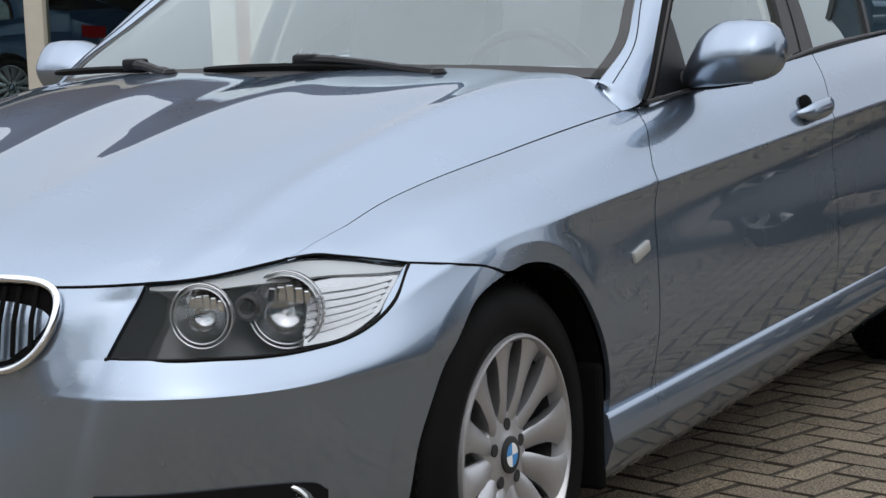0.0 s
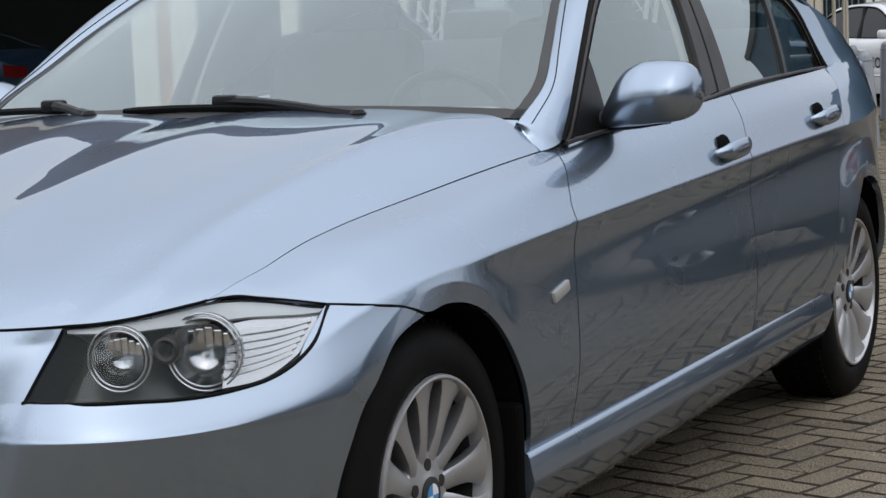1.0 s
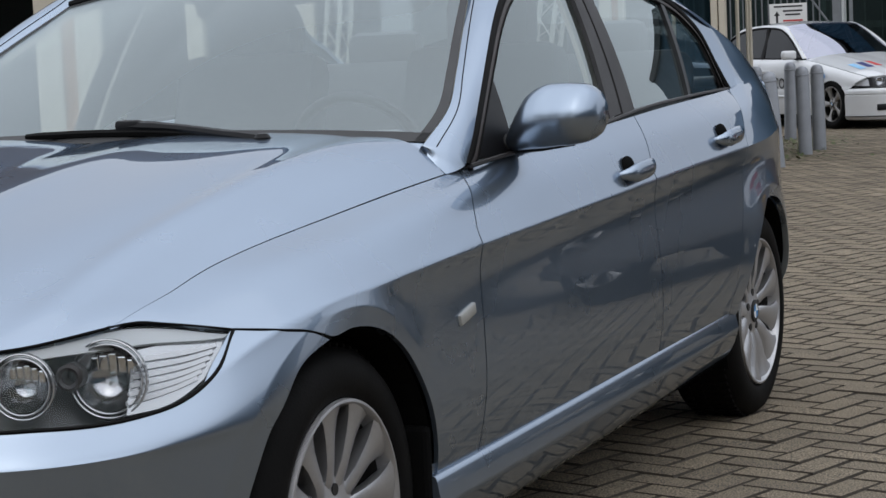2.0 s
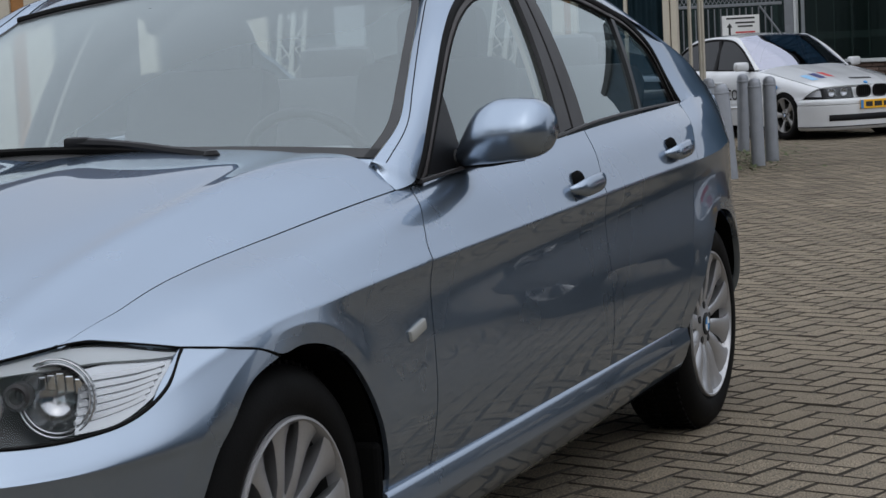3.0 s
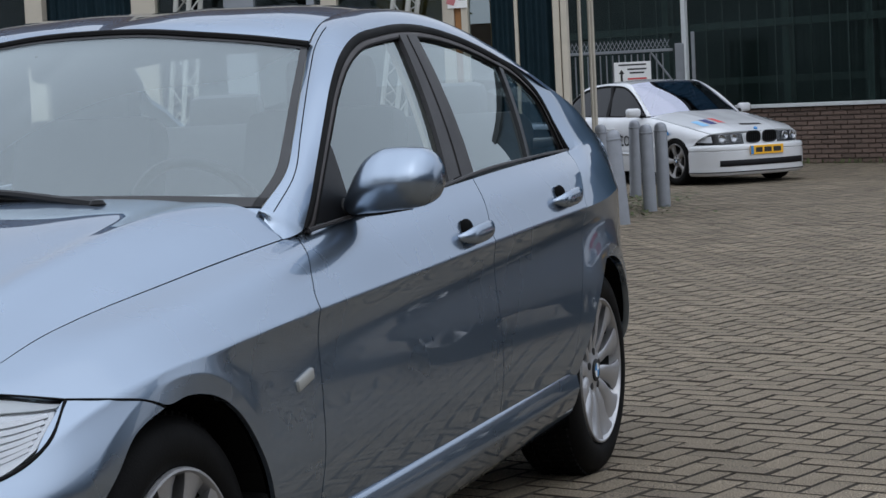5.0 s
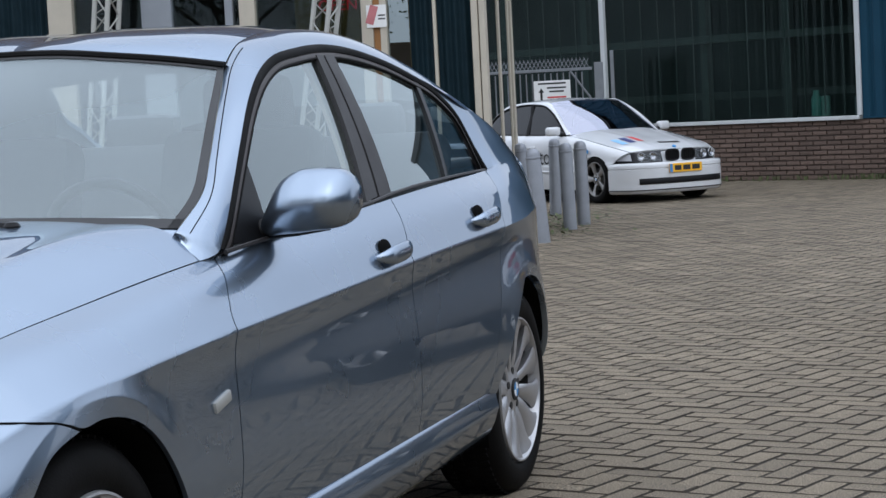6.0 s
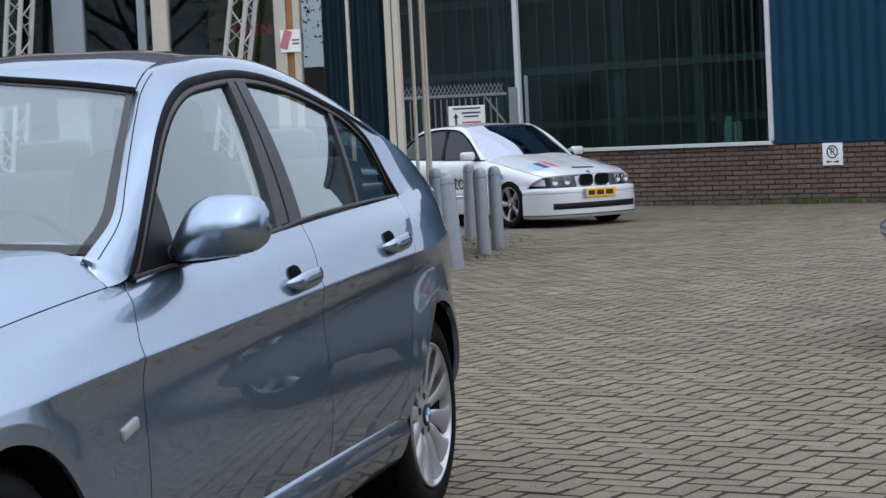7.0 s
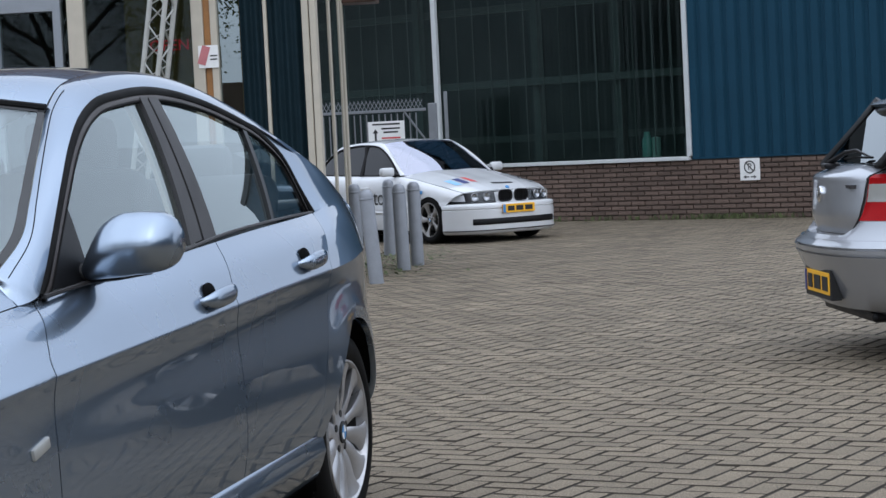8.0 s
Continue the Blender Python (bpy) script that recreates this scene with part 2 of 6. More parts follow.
def lathe(bm, profile, n=32, axis="z", centre=(0, 0, 0), close=False):
    """Turns (radius, height) pairs round an axis."""
    rings = []
    for r, h in profile:
        ring = []
        for k in range(n):
            a = 2 * math.pi * k / n
            p = (r * math.cos(a), r * math.sin(a), h) if axis == "z" else (h, r * math.cos(a), r * math.sin(a))
            ring.append(bm.verts.new(Vector(p) + Vector(centre)))
        rings.append(ring)
    pairs = list(zip(rings, rings[1:])) + ([(rings[-1], rings[0])] if close else [])
    for u, v in pairs:
        for k in range(n):
            bm.faces.new((u[k], u[(k + 1) % n], v[(k + 1) % n], v[k]))
    return bm


def spline(knots, t):
    """Smooth value at t through (place, value...) knots, without overshoot between equal ones."""
    ks = knots
    if t <= ks[0][0]:
        return np.array(ks[0][1:], float)
    if t >= ks[-1][0]:
        return np.array(ks[-1][1:], float)
    i = max(k for k in range(len(ks) - 1) if ks[k][0] <= t)
    p = [np.array(k[1:], float) for k in ks]
    x0, x1 = ks[i][0], ks[i + 1][0]
    h = x1 - x0
    d = (p[i + 1] - p[i]) / h
    m0 = d if i == 0 else ((p[i] - p[i - 1]) / (x0 - ks[i - 1][0]) * h + d * (x0 - ks[i - 1][0])) / (h + x0 - ks[i - 1][0])
    m1 = d if i + 2 == len(ks) else ((p[i + 2] - p[i + 1]) / (ks[i + 2][0] - x1) * h + d * (ks[i + 2][0] - x1)) / (h + ks[i + 2][0] - x1)
    u = (t - x0) / h
    return (2 * u**3 - 3 * u**2 + 1) * p[i] + (u**3 - 2 * u**2 + u) * h * m0 + (3 * u**2 - 2 * u**3) * p[i + 1] + (u**3 - u**2) * h * m1


# ---- writing ----
def words(name, body, size, material, parent, m, label="", depth=0.001):
    """Flat raised lettering in the built-in font."""
    cu = bpy.data.curves.new(name, "FONT")
    cu.body, cu.size, cu.extrude = body, size, depth
    cu.align_x, cu.align_y, cu.resolution_u = "CENTER", "CENTER", 3
    tmp = bpy.data.objects.new(name, cu)
    scene.collection.objects.link(tmp)
    me = bpy.data.meshes.new_from_object(tmp)
    bpy.data.objects.remove(tmp)
    me.materials.clear()
    me.materials.append(material)
    return put(name, me, parent, label, m=m)


def upright(origin, along):
    """A frame on a wall: x along it, z up, y into the wall."""
    a = Vector((*along, 0)).normalized()
    return Matrix.Translation((*origin, 0)) @ Matrix((a, Vector((0, 0, 1)).cross(a), (0, 0, 1))).transposed().to_4x4()


# ---- ground ----
ground = put("ground", mesh_of("ground", [(-400, -400, -.005), (400, -400, -.005), (400, 400, -.005), (-400, 400, -.005)], [(0, 1, 2, 3)], M_JOINT), label="sand bed under concrete pavers, darkened for joint dirt and shade", category="ground", kind="structure")

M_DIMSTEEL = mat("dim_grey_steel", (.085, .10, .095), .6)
# ---- workshop hall: low brick wall, ribbed glazing, blue cladding ----
HALL = upright((-2.18, 24.33), (.8944, -.4472))
hall = tagged(new("wall_hall"), "low brown brick wall below dark glazing and blue cladding", "wall", kind="structure")
hall.matrix_basis = HALL
part("mortar_bed", boxed(-9, 16, .02, .30, 0, .77), M_MORTAR, hall)
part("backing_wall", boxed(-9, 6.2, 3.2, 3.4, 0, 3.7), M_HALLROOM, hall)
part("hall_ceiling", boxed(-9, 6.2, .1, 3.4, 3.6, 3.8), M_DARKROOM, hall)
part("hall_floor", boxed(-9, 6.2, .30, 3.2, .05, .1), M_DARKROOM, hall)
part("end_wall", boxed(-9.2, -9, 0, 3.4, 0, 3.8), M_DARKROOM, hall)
part("gable_wall", boxed(6.2, 6.4, .0, 9, 0, 5.5), M_BLUECLAD, hall)
part("coping", boxed(6.4, 16, -.03, .33, .77, .82, .01), M_MORTAR, hall)
part("window_sill", boxed(-6.3, 2.06, -.05, .2, .765, .815, .006), M_WHITEFRAME, hall, "white painted window sill")
part("window_post", boxed(2.02, 2.09, -.03, .1, .82, 3.6, .006), M_WHITEFRAME, hall, "white painted window post")
part("window_post", boxed(-2.205, -2.125, .0, .06, .82, 3.6, .006), M_WHITEFRAME, hall, "white painted window post")
part("window_post", boxed(-6.3, -6.2, -.03, .1, .82, 3.6, .006), M_WHITEFRAME, hall, "white painted window post")
for x0, x1 in ((-6.2, -2.21), (-2.12, 2.02)):
    # ribbed sheet glazing
    xs = np.linspace(x0, x1, int((x1 - x0) / .0267) + 1)
    vs = [(x, .05 + (.0015 if k % 5 == 0 else (-.001 if k % 5 == 2 else 0)), z) for z in (.815, 3.6) for k, x in enumerate(xs)]
    n = len(xs)
    pane = put("glazing", mesh_of("glazing", vs, [(k, k + 1, n + k + 1, n + k) for k in range(n - 1)], M_DARKPANE), hall, "dark ribbed glazing sheet")
    pane.visible_shadow = False
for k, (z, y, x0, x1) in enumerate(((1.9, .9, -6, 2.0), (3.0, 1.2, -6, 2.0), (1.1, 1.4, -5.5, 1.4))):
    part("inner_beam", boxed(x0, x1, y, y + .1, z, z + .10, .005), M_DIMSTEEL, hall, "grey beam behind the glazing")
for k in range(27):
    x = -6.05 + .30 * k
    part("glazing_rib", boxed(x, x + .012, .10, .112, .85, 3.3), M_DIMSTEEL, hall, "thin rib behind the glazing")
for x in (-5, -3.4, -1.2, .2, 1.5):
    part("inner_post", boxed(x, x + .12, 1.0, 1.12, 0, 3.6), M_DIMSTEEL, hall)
part("green_canister", lathe(bmesh.new(), [(.0, .82), (.07, .82), (.07, 1.05), (.045, 1.10), (.04, 1.16), (0, 1.16)], 16, centre=(1.16, .35, 0)), mat("green_glass", (.12, .30, .26), .3), hall, "green canister on the inner sill", smooth=True)
part("pale_canister", lathe(bmesh.new(), [(.0, .82), (.06, .82), (.06, 1.08), (0, 1.09)], 16, centre=(1.30, .36, 0)), mat("pale_green_glass", (.22, .36, .32), .3), hall, smooth=True)
part("pale_panel", boxed(1.78, 1.95, .30, .34, .82, 1.06), M_GALV, hall)
# corrugated cladding
xs, prof = [], []
x = 2.09
while x < 6.1:
    for dx, y in ((0, -.005), (.10, -.005), (.125, .03), (.175, .03)):
        xs.append(x + dx)
        prof.append(y)
    x += .20
n = len(xs)
put("cladding", mesh_of("cladding", [(x, y, z) for z in (.80, 5.5) for x, y in zip(xs, prof)], [(k, k + 1, n + k + 1, n + k) for k in range(n - 1)], M_BLUECLAD), hall, "petrol blue corrugated steel cladding")
up = [(x - s, y) for s in (11.2, 7.2, 4.0) for x, y in zip(xs, prof) if x - s < (-5.12, -1.92, 2.09)[(11.2, 7.2, 4.0).index(s)]]
n = len(up)
put("cladding", mesh_of("cladding", [(x, y, z) for z in (3.6, 5.5) for x, y in up], [(k, k + 1, n + k + 1, n + k) for k in range(n - 1)], M_BLUECLAD), hall, "petrol blue corrugated steel cladding")
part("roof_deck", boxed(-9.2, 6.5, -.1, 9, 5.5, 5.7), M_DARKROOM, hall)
part("cladding_foot", boxed(2.09, 6.2, -.012, .05, .775, .80), M_BLUECLAD, hall)
# unseen second leg of the hall, added beside the yard to darken flank reflections
YARD = upright((11.0, 9.5), (.02, -1.0))
yard = tagged(new("wall_yard"), "unseen brown brick wall below blue steel cladding", "wall", kind="structure")
yard.matrix_basis = YARD
part("brick_field", boxed(0, 25, 0, .3, 0, .80), M_BRICK, yard)
x, q = 0.0, []
while x < 25:
    q += [(x, -.005), (x + .10, -.005), (x + .125, .03), (x + .175, .03)]
    x += .20
n = len(q)
put("cladding", mesh_of("yard_cladding", [(x, y, z) for z in (.80, 4.0) for x, y in q], [(k, k + 1, n + k + 1, n + k) for k in range(n - 1)], M_BLUECLAD), yard, "petrol blue corrugated steel cladding")
part("coping", boxed(-.1, 25, -.1, .4, 4.0, 4.06), M_DARKROOM, yard)

# unseen wall added behind the viewer, across the street, to bound the reflections
street = tagged(new("wall_street"), "unseen brown brick wall added behind the viewer", "wall", kind="structure")
part("brick_field", boxed(-45, 45, -24.3, -24, 0, 3.0), M_BRICK, street)

# no-parking plate
plate = tagged(new("no_parking_sign"), "white no-parking plate with black symbols on brick", "sign")
plate.matrix_basis = HALL @ Matrix.Translation((2.945, -.012, .62))
part("sheet", boxed(-.145, .145, -.006, .006, -.14, .14, .004), M_SIGN, plate)
ring = lathe(bmesh.new(), [(.068, -.002), (.082, -.002), (.082, .002), (.068, .002)], 32, close=True)
bmesh.ops.transform(ring, matrix=pose(0, -.009, .03, 90, 0, 0), verts=ring.verts)
part("ring", ring, M_BLACK, plate)
words("letter", "P", .12, M_BLACK, plate, pose(0, -.009, .03, 90, 0, 0))
part("bar", box(bmesh.new(), -.075, .075, -.011, -.007, -.006, .006, m=Matrix.Translation((0, 0, .03)) @ pose(0, 0, 0, 0, 45, 0)), M_BLACK, plate)
for s in (-1, 1):
    bm = bmesh.new()
    bm.faces.new([bm.verts.new((s * a, -.008, z)) for a, z in ((.095, -.095), (.06, -.072), (.06, -.088), (.01, -.088), (.01, -.102), (.06, -.102), (.06, -.118))])
    part("arrow", bm, M_BLACK, plate)

# weeds along the foot of the wall
rng = random.Random(4)
bm = bmesh.new()
for k in range(420):
    u = rng.uniform(-1.5, 6)
    if rng.random() < .5:
        u = rng.gauss(2.6, .5)
    p = HALL @ Vector((u, -rng.uniform(.01, .12), 0))
    h, a = rng.uniform(.02, .07), rng.uniform(0, 6.28)
    q = Vector((math.cos(a), math.sin(a), 0)) * rng.uniform(.01, .03)
    bm.faces.new([bm.verts.new(v) for v in (p - q * .4, p + q * .4, p + q + Vector((0, 0, h)), p + q * .2 + Vector((0, 0, h * 1.2)))])
me = bpy.data.meshes.new("weeds")
bm.to_mesh(me)
bm.free()
me.materials.append(M_MOSS)
put("weeds", me, label="low green weeds at the wall foot", category="weeds", kind="stuff")

# ---- shop: glazed front with cream frames, its side wall turns away from the yard ----
K = Vector((-2.525, 13.534))
FRONT = upright((K.x, K.y), (.98538, .17040))
shop = tagged(new("wall_shop"), "glazed shop front with cream and grey frames", "shop front", kind="structure")
shop.matrix_basis = FRONT


def post(name, u0, u1, material, label="", z0=0.0, z1=3.5, y0=-.05, y1=.08):
    return part(name, boxed(-u1, -u0, y0, y1, z0, z1, .006), material, shop, label)


def pane_of(u0, u1, z0=.1, z1=3.4, material=None):
    g = part("pane", boxed(-u1, -u0, .02, .03, z0, z1), material or M_PANE, shop, "shop window pane")
    g.visible_shadow = False
    return g


def curtain(u0, u1):
    """A hanging cloth with soft folds."""
    xs = np.linspace(-u1, -u0, int((u1 - u0) / .006) + 2)
    ys = .05 + .014 * np.sin(xs * 74) + .008 * np.sin(xs * 31 + 1)
    n = len(xs)
    vs = [(x, y + (.004 if z > 1 else 0), z) for z in (.1, 1.8, 3.4) for x, y in zip(xs, ys)]
    fs = [(r * n + k, r * n + k + 1, (r + 1) * n + k + 1, (r + 1) * n + k) for r in (0, 1) for k in range(n - 1)]
    return put("curtain", mesh_of("curtain", vs, fs, M_CURTAIN, True), shop, "petrol blue curtain cloth")


post("corner_post", -.16, -.108, M_CREAM, "cream corner post")
post("corner_post", -.099, -.04, M_CREAM, "cream corner post", y0=-.035)
post("slim_post", .262, .292, M_CREAM, "slim cream post", y0=-.01, y1=.03)
curtain(-.04, .262)
curtain(.292, .50)
pane_of(.50, .683, material=M_MIRRORPANE)
post("door_post", .683, .74, M_CREAM, "cream door post")
post("wood_strip", .74, .80, M_WOODORANGE, "varnished wooden strip", y0=-.02)
post("door_post", .80, .90, M_CREAM, "cream door post")
pane_of(.90, 1.82)
post("frame_post", 1.82, 1.96, M_CREAM, "cream frame post")
post("door_stile", 2.02, 2.09, M_ALU, "grey aluminium door stile", y0=-.03, z1=2.52)
post("door_stile", 2.56, 2.83, M_ALU, "grey aluminium door stile", y0=-.03)
post("door_rail", 2.02, 2.83, M_ALU, "grey aluminium door rail", z0=2.44, z1=2.56, y0=-.028)
pane_of(1.96, 2.6)
pane_of(2.83, 3.44)
post("frame_post", 3.44, 3.66, M_CREAM, "cream frame post")
curtain(3.66, 4.48)
post("frame_post", 4.48, 4.64, M_CREAM, "cream frame post")
pane_of(4.64, 5.47)
post("frame_post", 5.47, 5.72, M_CREAM, "cream frame post")
post("wood_strip", 5.72, 5.86, M_WOODORANGE, "varnished wooden strip", y0=-.02)
post("frame_post", 5.86, 6.11, M_CREAM, "cream frame post")
pane_of(6.11, 7.86)
for u in (7.86, 9.75, 11.6, 13.5, 15.4):
    post("frame_post", u, u + .20, M_CREAM, "cream frame post")
    pane_of(u + .20, min(u + 1.87, 16))
post("plinth", -.04, 16, M_DARKROOM, "dark plinth", z0=0, z1=.1, y0=-.02, y1=.1)
post("fascia", -.16, 16, M_CREAM, "cream fascia", z0=3.4, z1=3.9, y0=-.08, y1=.1)
# upper storey out of view, added so bonnet and roof mirror something darker
part("upper_wall", boxed(-16, .16, -.04, .2, 3.9, 6.8), M_BRICK, shop, "unseen brown brick upper wall")
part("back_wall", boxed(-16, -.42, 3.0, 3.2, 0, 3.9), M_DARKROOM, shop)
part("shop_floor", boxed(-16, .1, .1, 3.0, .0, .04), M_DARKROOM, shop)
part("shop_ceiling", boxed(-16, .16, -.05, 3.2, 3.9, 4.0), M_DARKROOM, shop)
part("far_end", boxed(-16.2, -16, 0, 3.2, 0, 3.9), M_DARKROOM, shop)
part("inner_partition", boxed(-1.75, -.4, 1.3, 1.4, 0, 3.4), mat("ochre_inner_wall", (.16, .12, .03), .8, vary=.3), shop, "dim ochre inner wall")
# side wall with its row of frames
for a, b, x0, x1, mt in ((.10, .16, .05, .13, M_CREAM), (.52, .64, .05, .10, M_CREAM), (1.46, 1.56, .085, .110, M_CREAM), (2.40, 2.45, .080, .100, M_CREAM), (2.86, 3.0, .03, .08, M_CREAM)):
    part("side_post", boxed(x0, x1, a, b, 0, 3.5, .006), mt, shop, "side frame post")
part("fascia", boxed(-.04, .12, .1, 3.0, 3.4, 3.9), M_CREAM, shop, "cream fascia")
part("awning_beam", boxed(.06, .42, 2.9, 3.3, 2.58, 2.8, .01), mat("brown_stained_wood", (.075, .038, .024), .6, vary=.25), shop, "brown wooden beam end")
# window sticker
st = tagged(new("window_notice"), "small red and white notice on the door post", "notice")
st.matrix_basis = FRONT @ Matrix.Translation((-.765, -.058, 1.985))
part("sheet", boxed(-.085, .085, -.004, .004, -.095, .095), M_SIGN, st)
part("red_shape", box(bmesh.new(), -.075, -.005, -.007, -.004, -.08, .08, m=pose(0, 0, 0, 0, 18, 0)), M_PRINT_PINK, st)
for z in (.0, -.03):
    part("text_bar", boxed(.015, .075, -.006, -.004, z, z + .012), M_BLACK, st)
# red lamp lettering inside the window
op = tagged(new("open_sign"), "red glowing open sign behind the window", "sign")
op.matrix_basis = FRONT @ Matrix.Translation((-1.15, .25, 2.11))
words("letters", "OPEN", .135, glow("red_neon", (.7, .02, .03), 0.28), op, pose(0, 0, 0, 90, 0, 0), depth=.004)

# lattice trusses in front of the windows
def truss(u, y, w=.24, lean=0.0, h=3.2):
    t = tagged(new("truss_stand"), "white three-chord lattice truss standing upright", "truss", "lattice trusses")
    t.matrix_basis = FRONT @ Matrix.Translation((-u, y, 0)) @ pose(0, 0, 0, 0, lean, 20)
    c = [(w / 2 * math.cos(a), w / 2 * math.sin(a)) for a in (.5, 2.6, 4.7)]
    for x_, y_ in c:
        part("chord", tube(bmesh.new(), [(x_, y_, 0), (x_, y_, h)], .022, 10), M_TRUSS, t, smooth=True)
    for a_, b_ in ((0, 1), (1, 2), (2, 0)):
        z, k = .05, 0
        pts = []
        while z < h:
            q = c[a_] if k % 2 == 0 else c[b_]
            pts.append((*q, z))
            z += .16
            k += 1
        part("lattice", tube(bmesh.new(), pts, .008, 6), M_TRUSS, t, smooth=True)
    return t


truss(1.46, -.35, lean=9)
truss(3.27, -.35, lean=6)

# ---- bollards ----
def bollard():
    b = tagged(new("bollard"), "grey painted steel bollard with rounded cap", "bollard", "bollards by the shop corner")
    part("shaft", lathe(bmesh.new(), [(.062, -.02), (.062, .70), (.060, .712)], 28), M_BOLLARD, b, smooth=True)
    part("collar", lathe(bmesh.new(), [(.060, .710), (.066, .714), (.066, .726), (.060, .730)], 28), M_BOLLARD, b, smooth=True)
    part("cap", lathe(bmesh.new(), [(.060, .728), (.059, .755), (.050, .780), (.03, .797), (0, .802)], 28), M_BOLLARD, b, smooth=True)
    return b


b0 = bollard()
b0.matrix_basis = pose(-2.12, 15.16, 0, 0, -1.2, 0)
for x, y, rx, ry in ((-2.92, 17.71, 0, 1.2), (-2.155, 15.83, 0, -.6), (-1.94, 13.5, 0, -4.2), (-2.79, 16.0, 0, -.6)):
    copy_thing(b0, pose(x, y, 0, rx, ry, 0))

# ---- steel gate beside the hall ----
G0, G1 = Vector((-5.35, 24.0)), Vector((-3.62, 24.35))
gate = tagged(new("steel_gate"), "galvanised bar gate with barbed top strip", "gate")
gate.matrix_basis = upright(G0, (G1 - G0))
L = (G1 - G0).length - .42
for z in (.15, 1.60):
    part("rail", boxed(-.6, L, -.02, .02, z, z + .04, .004), M_GALV, gate)
for k in range(int((L + .6) / .085)):
    part("bar", tube(bmesh.new(), [(-.58 + k * .085, 0, .15), (-.58 + k * .085, 0, 1.58)], .010, 6), M_GALV, gate)
for k in range(int((L + .6) / .055)):
    x = -.6 + k * .055
    part("spike", tube(bmesh.new(), [(x - .03, 0, 1.64), (x, .004, 1.70), (x + .03, .01, 1.76)], .005, 5), M_GALV, gate)
    part("spike", tube(bmesh.new(), [(x + .03, 0, 1.65), (x, -.004, 1.70), (x - .03, -.01, 1.775)], .005, 5), M_GALV, gate)
part("gate_post", boxed(L + .03, L + .15, -.06, .06, 0, 1.70, .01), M_GALV, gate, "square steel post")
part("gate_post", boxed(L + .25, L + .30, -.03, .03, 0, 1.85, .006), M_GALV, gate, "slim steel post")
part("stay", tube(bmesh.new(), [(L - .3, 0, 1.6), (L - .02, 0, 1.2)], .015, 6), M_GALV, gate)
sg = tagged(new("gate_sign"), "white direction sign with black arrow and red bars", "sign")
sg.matrix_basis = gate.matrix_basis @ Matrix.Translation((.79, -.04, 1.26))
part("sheet", boxed(-.25, .25, -.006, .006, -.24, .22, .003), M_SIGN, sg)
bm = bmesh.new()
bm.faces.new([bm.verts.new((x, -.0085, z)) for x, z in ((-.15, .12), (-.19, .06), (-.165, .06), (-.165, -.09), (-.135, -.09), (-.135, .06), (-.11, .06))])
part("arrow", bm, M_BLACK, sg)
for z, w, mt in ((.17, .38, M_BLACK), (.11, .26, M_BLACK), (.06, .2, M_BLACK), (-.02, .26, M_PRINT_RED), (-.08, .26, M_PRINT_RED)):
    part("text_bar", boxed(.06 - w / 2 if w < .3 else -w / 2, .06 + w / 2 if w < .3 else w / 2, -.009, -.006, z, z + .022), mt, sg)

# moss and dead leaves round the bollards
rng = random.Random(9)
vs, fs = [], []
for k in range(900):
    t = rng.random()
    x, y = -2.25 - .6 * t + rng.gauss(0, .28), 14.2 + 3.6 * t + rng.gauss(0, .35)
    a, r_ = rng.uniform(0, 6.28), rng.uniform(.012, .035)
    d = Vector((math.cos(a), math.sin(a), rng.uniform(-.2, .5))) * r_
    w = Vector((-d.y, d.x, 0)) * .6
    c = Vector((x, y, .008 + rng.uniform(0, .012)))
    o = len(vs)
    vs += [c - d, c + w, c + d, c - w]
    fs.append((o, o + 1, o + 2, o + 3))
put("leaf_litter", mesh_of("leaf_litter", vs, fs, M_MOSS), label="moss and dead leaves round the bollards", category="leaves", kind="stuff")


# ---- trees across the street, behind the viewer: seen only as dark shapes in the shop's glass ----
M_BARK = mat("grey_bark", (.08, .065, .05), .9, vary=.3, bump=.004)


def tree(x, y, h, seed):
    r = random.Random(seed)
    t = tagged(new("street_tree"), "leafy street tree with a grey forked trunk", "tree", "trees across the street")
    t.matrix_basis = pose(x, y, 0)
    bm = bmesh.new()
    tube(bm, [(0, 0, 0), (.05, 0, h * .25), (0, .08, h * .5), (.1, 0, h * .8)], [.2, .15, .11, .04], 8)
    tips = []
    for k in range(11):
        a, z0 = r.uniform(0, 6.28), h * r.uniform(.28, .6)
        tip = Vector((math.cos(a) * h * r.uniform(.18, .34), math.sin(a) * h * r.uniform(.18, .34), z0 + h * r.uniform(.1, .38)))
        tube(bm, [(0, 0, z0), tip * .5 + Vector((0, 0, z0 * .5)), tip], [.07, .05, .015], 6)
        tips.append(tip)
    part("trunk", bm, M_BARK, t, smooth=True)
    vs, fs = [], []
    for k in range(15000):
        c = r.choice(tips) + Vector((r.gauss(0, 1), r.gauss(0, 1), r.gauss(0, .8))) * h * .10
        u = Vector((r.gauss(0, 1), r.gauss(0, 1), r.gauss(0, 1))).normalized() * r.uniform(.022, .056)
        w = u.orthogonal().normalized() * u.length * .7
        o = len(vs)
        vs += [c - u, c + w, c + u, c - w]
        fs.append((o, o + 1, o + 2, o + 3))
    put("crown", mesh_of("crown", vs, fs, M_LEAF), t)
    return t


for k, (x, y, h) in enumerate(((-16, -14, 9), (-11, -17, 10.5), (-6.5, -15, 8.5), (-1.5, -18, 10), (3.5, -16, 9), (8.5, -17, 9.5), (13, -13, 8.5))):
    tree(x, y, h, 20 + k)


# ---- saloon car: a body skin lofted between flowing rails ----
import functools


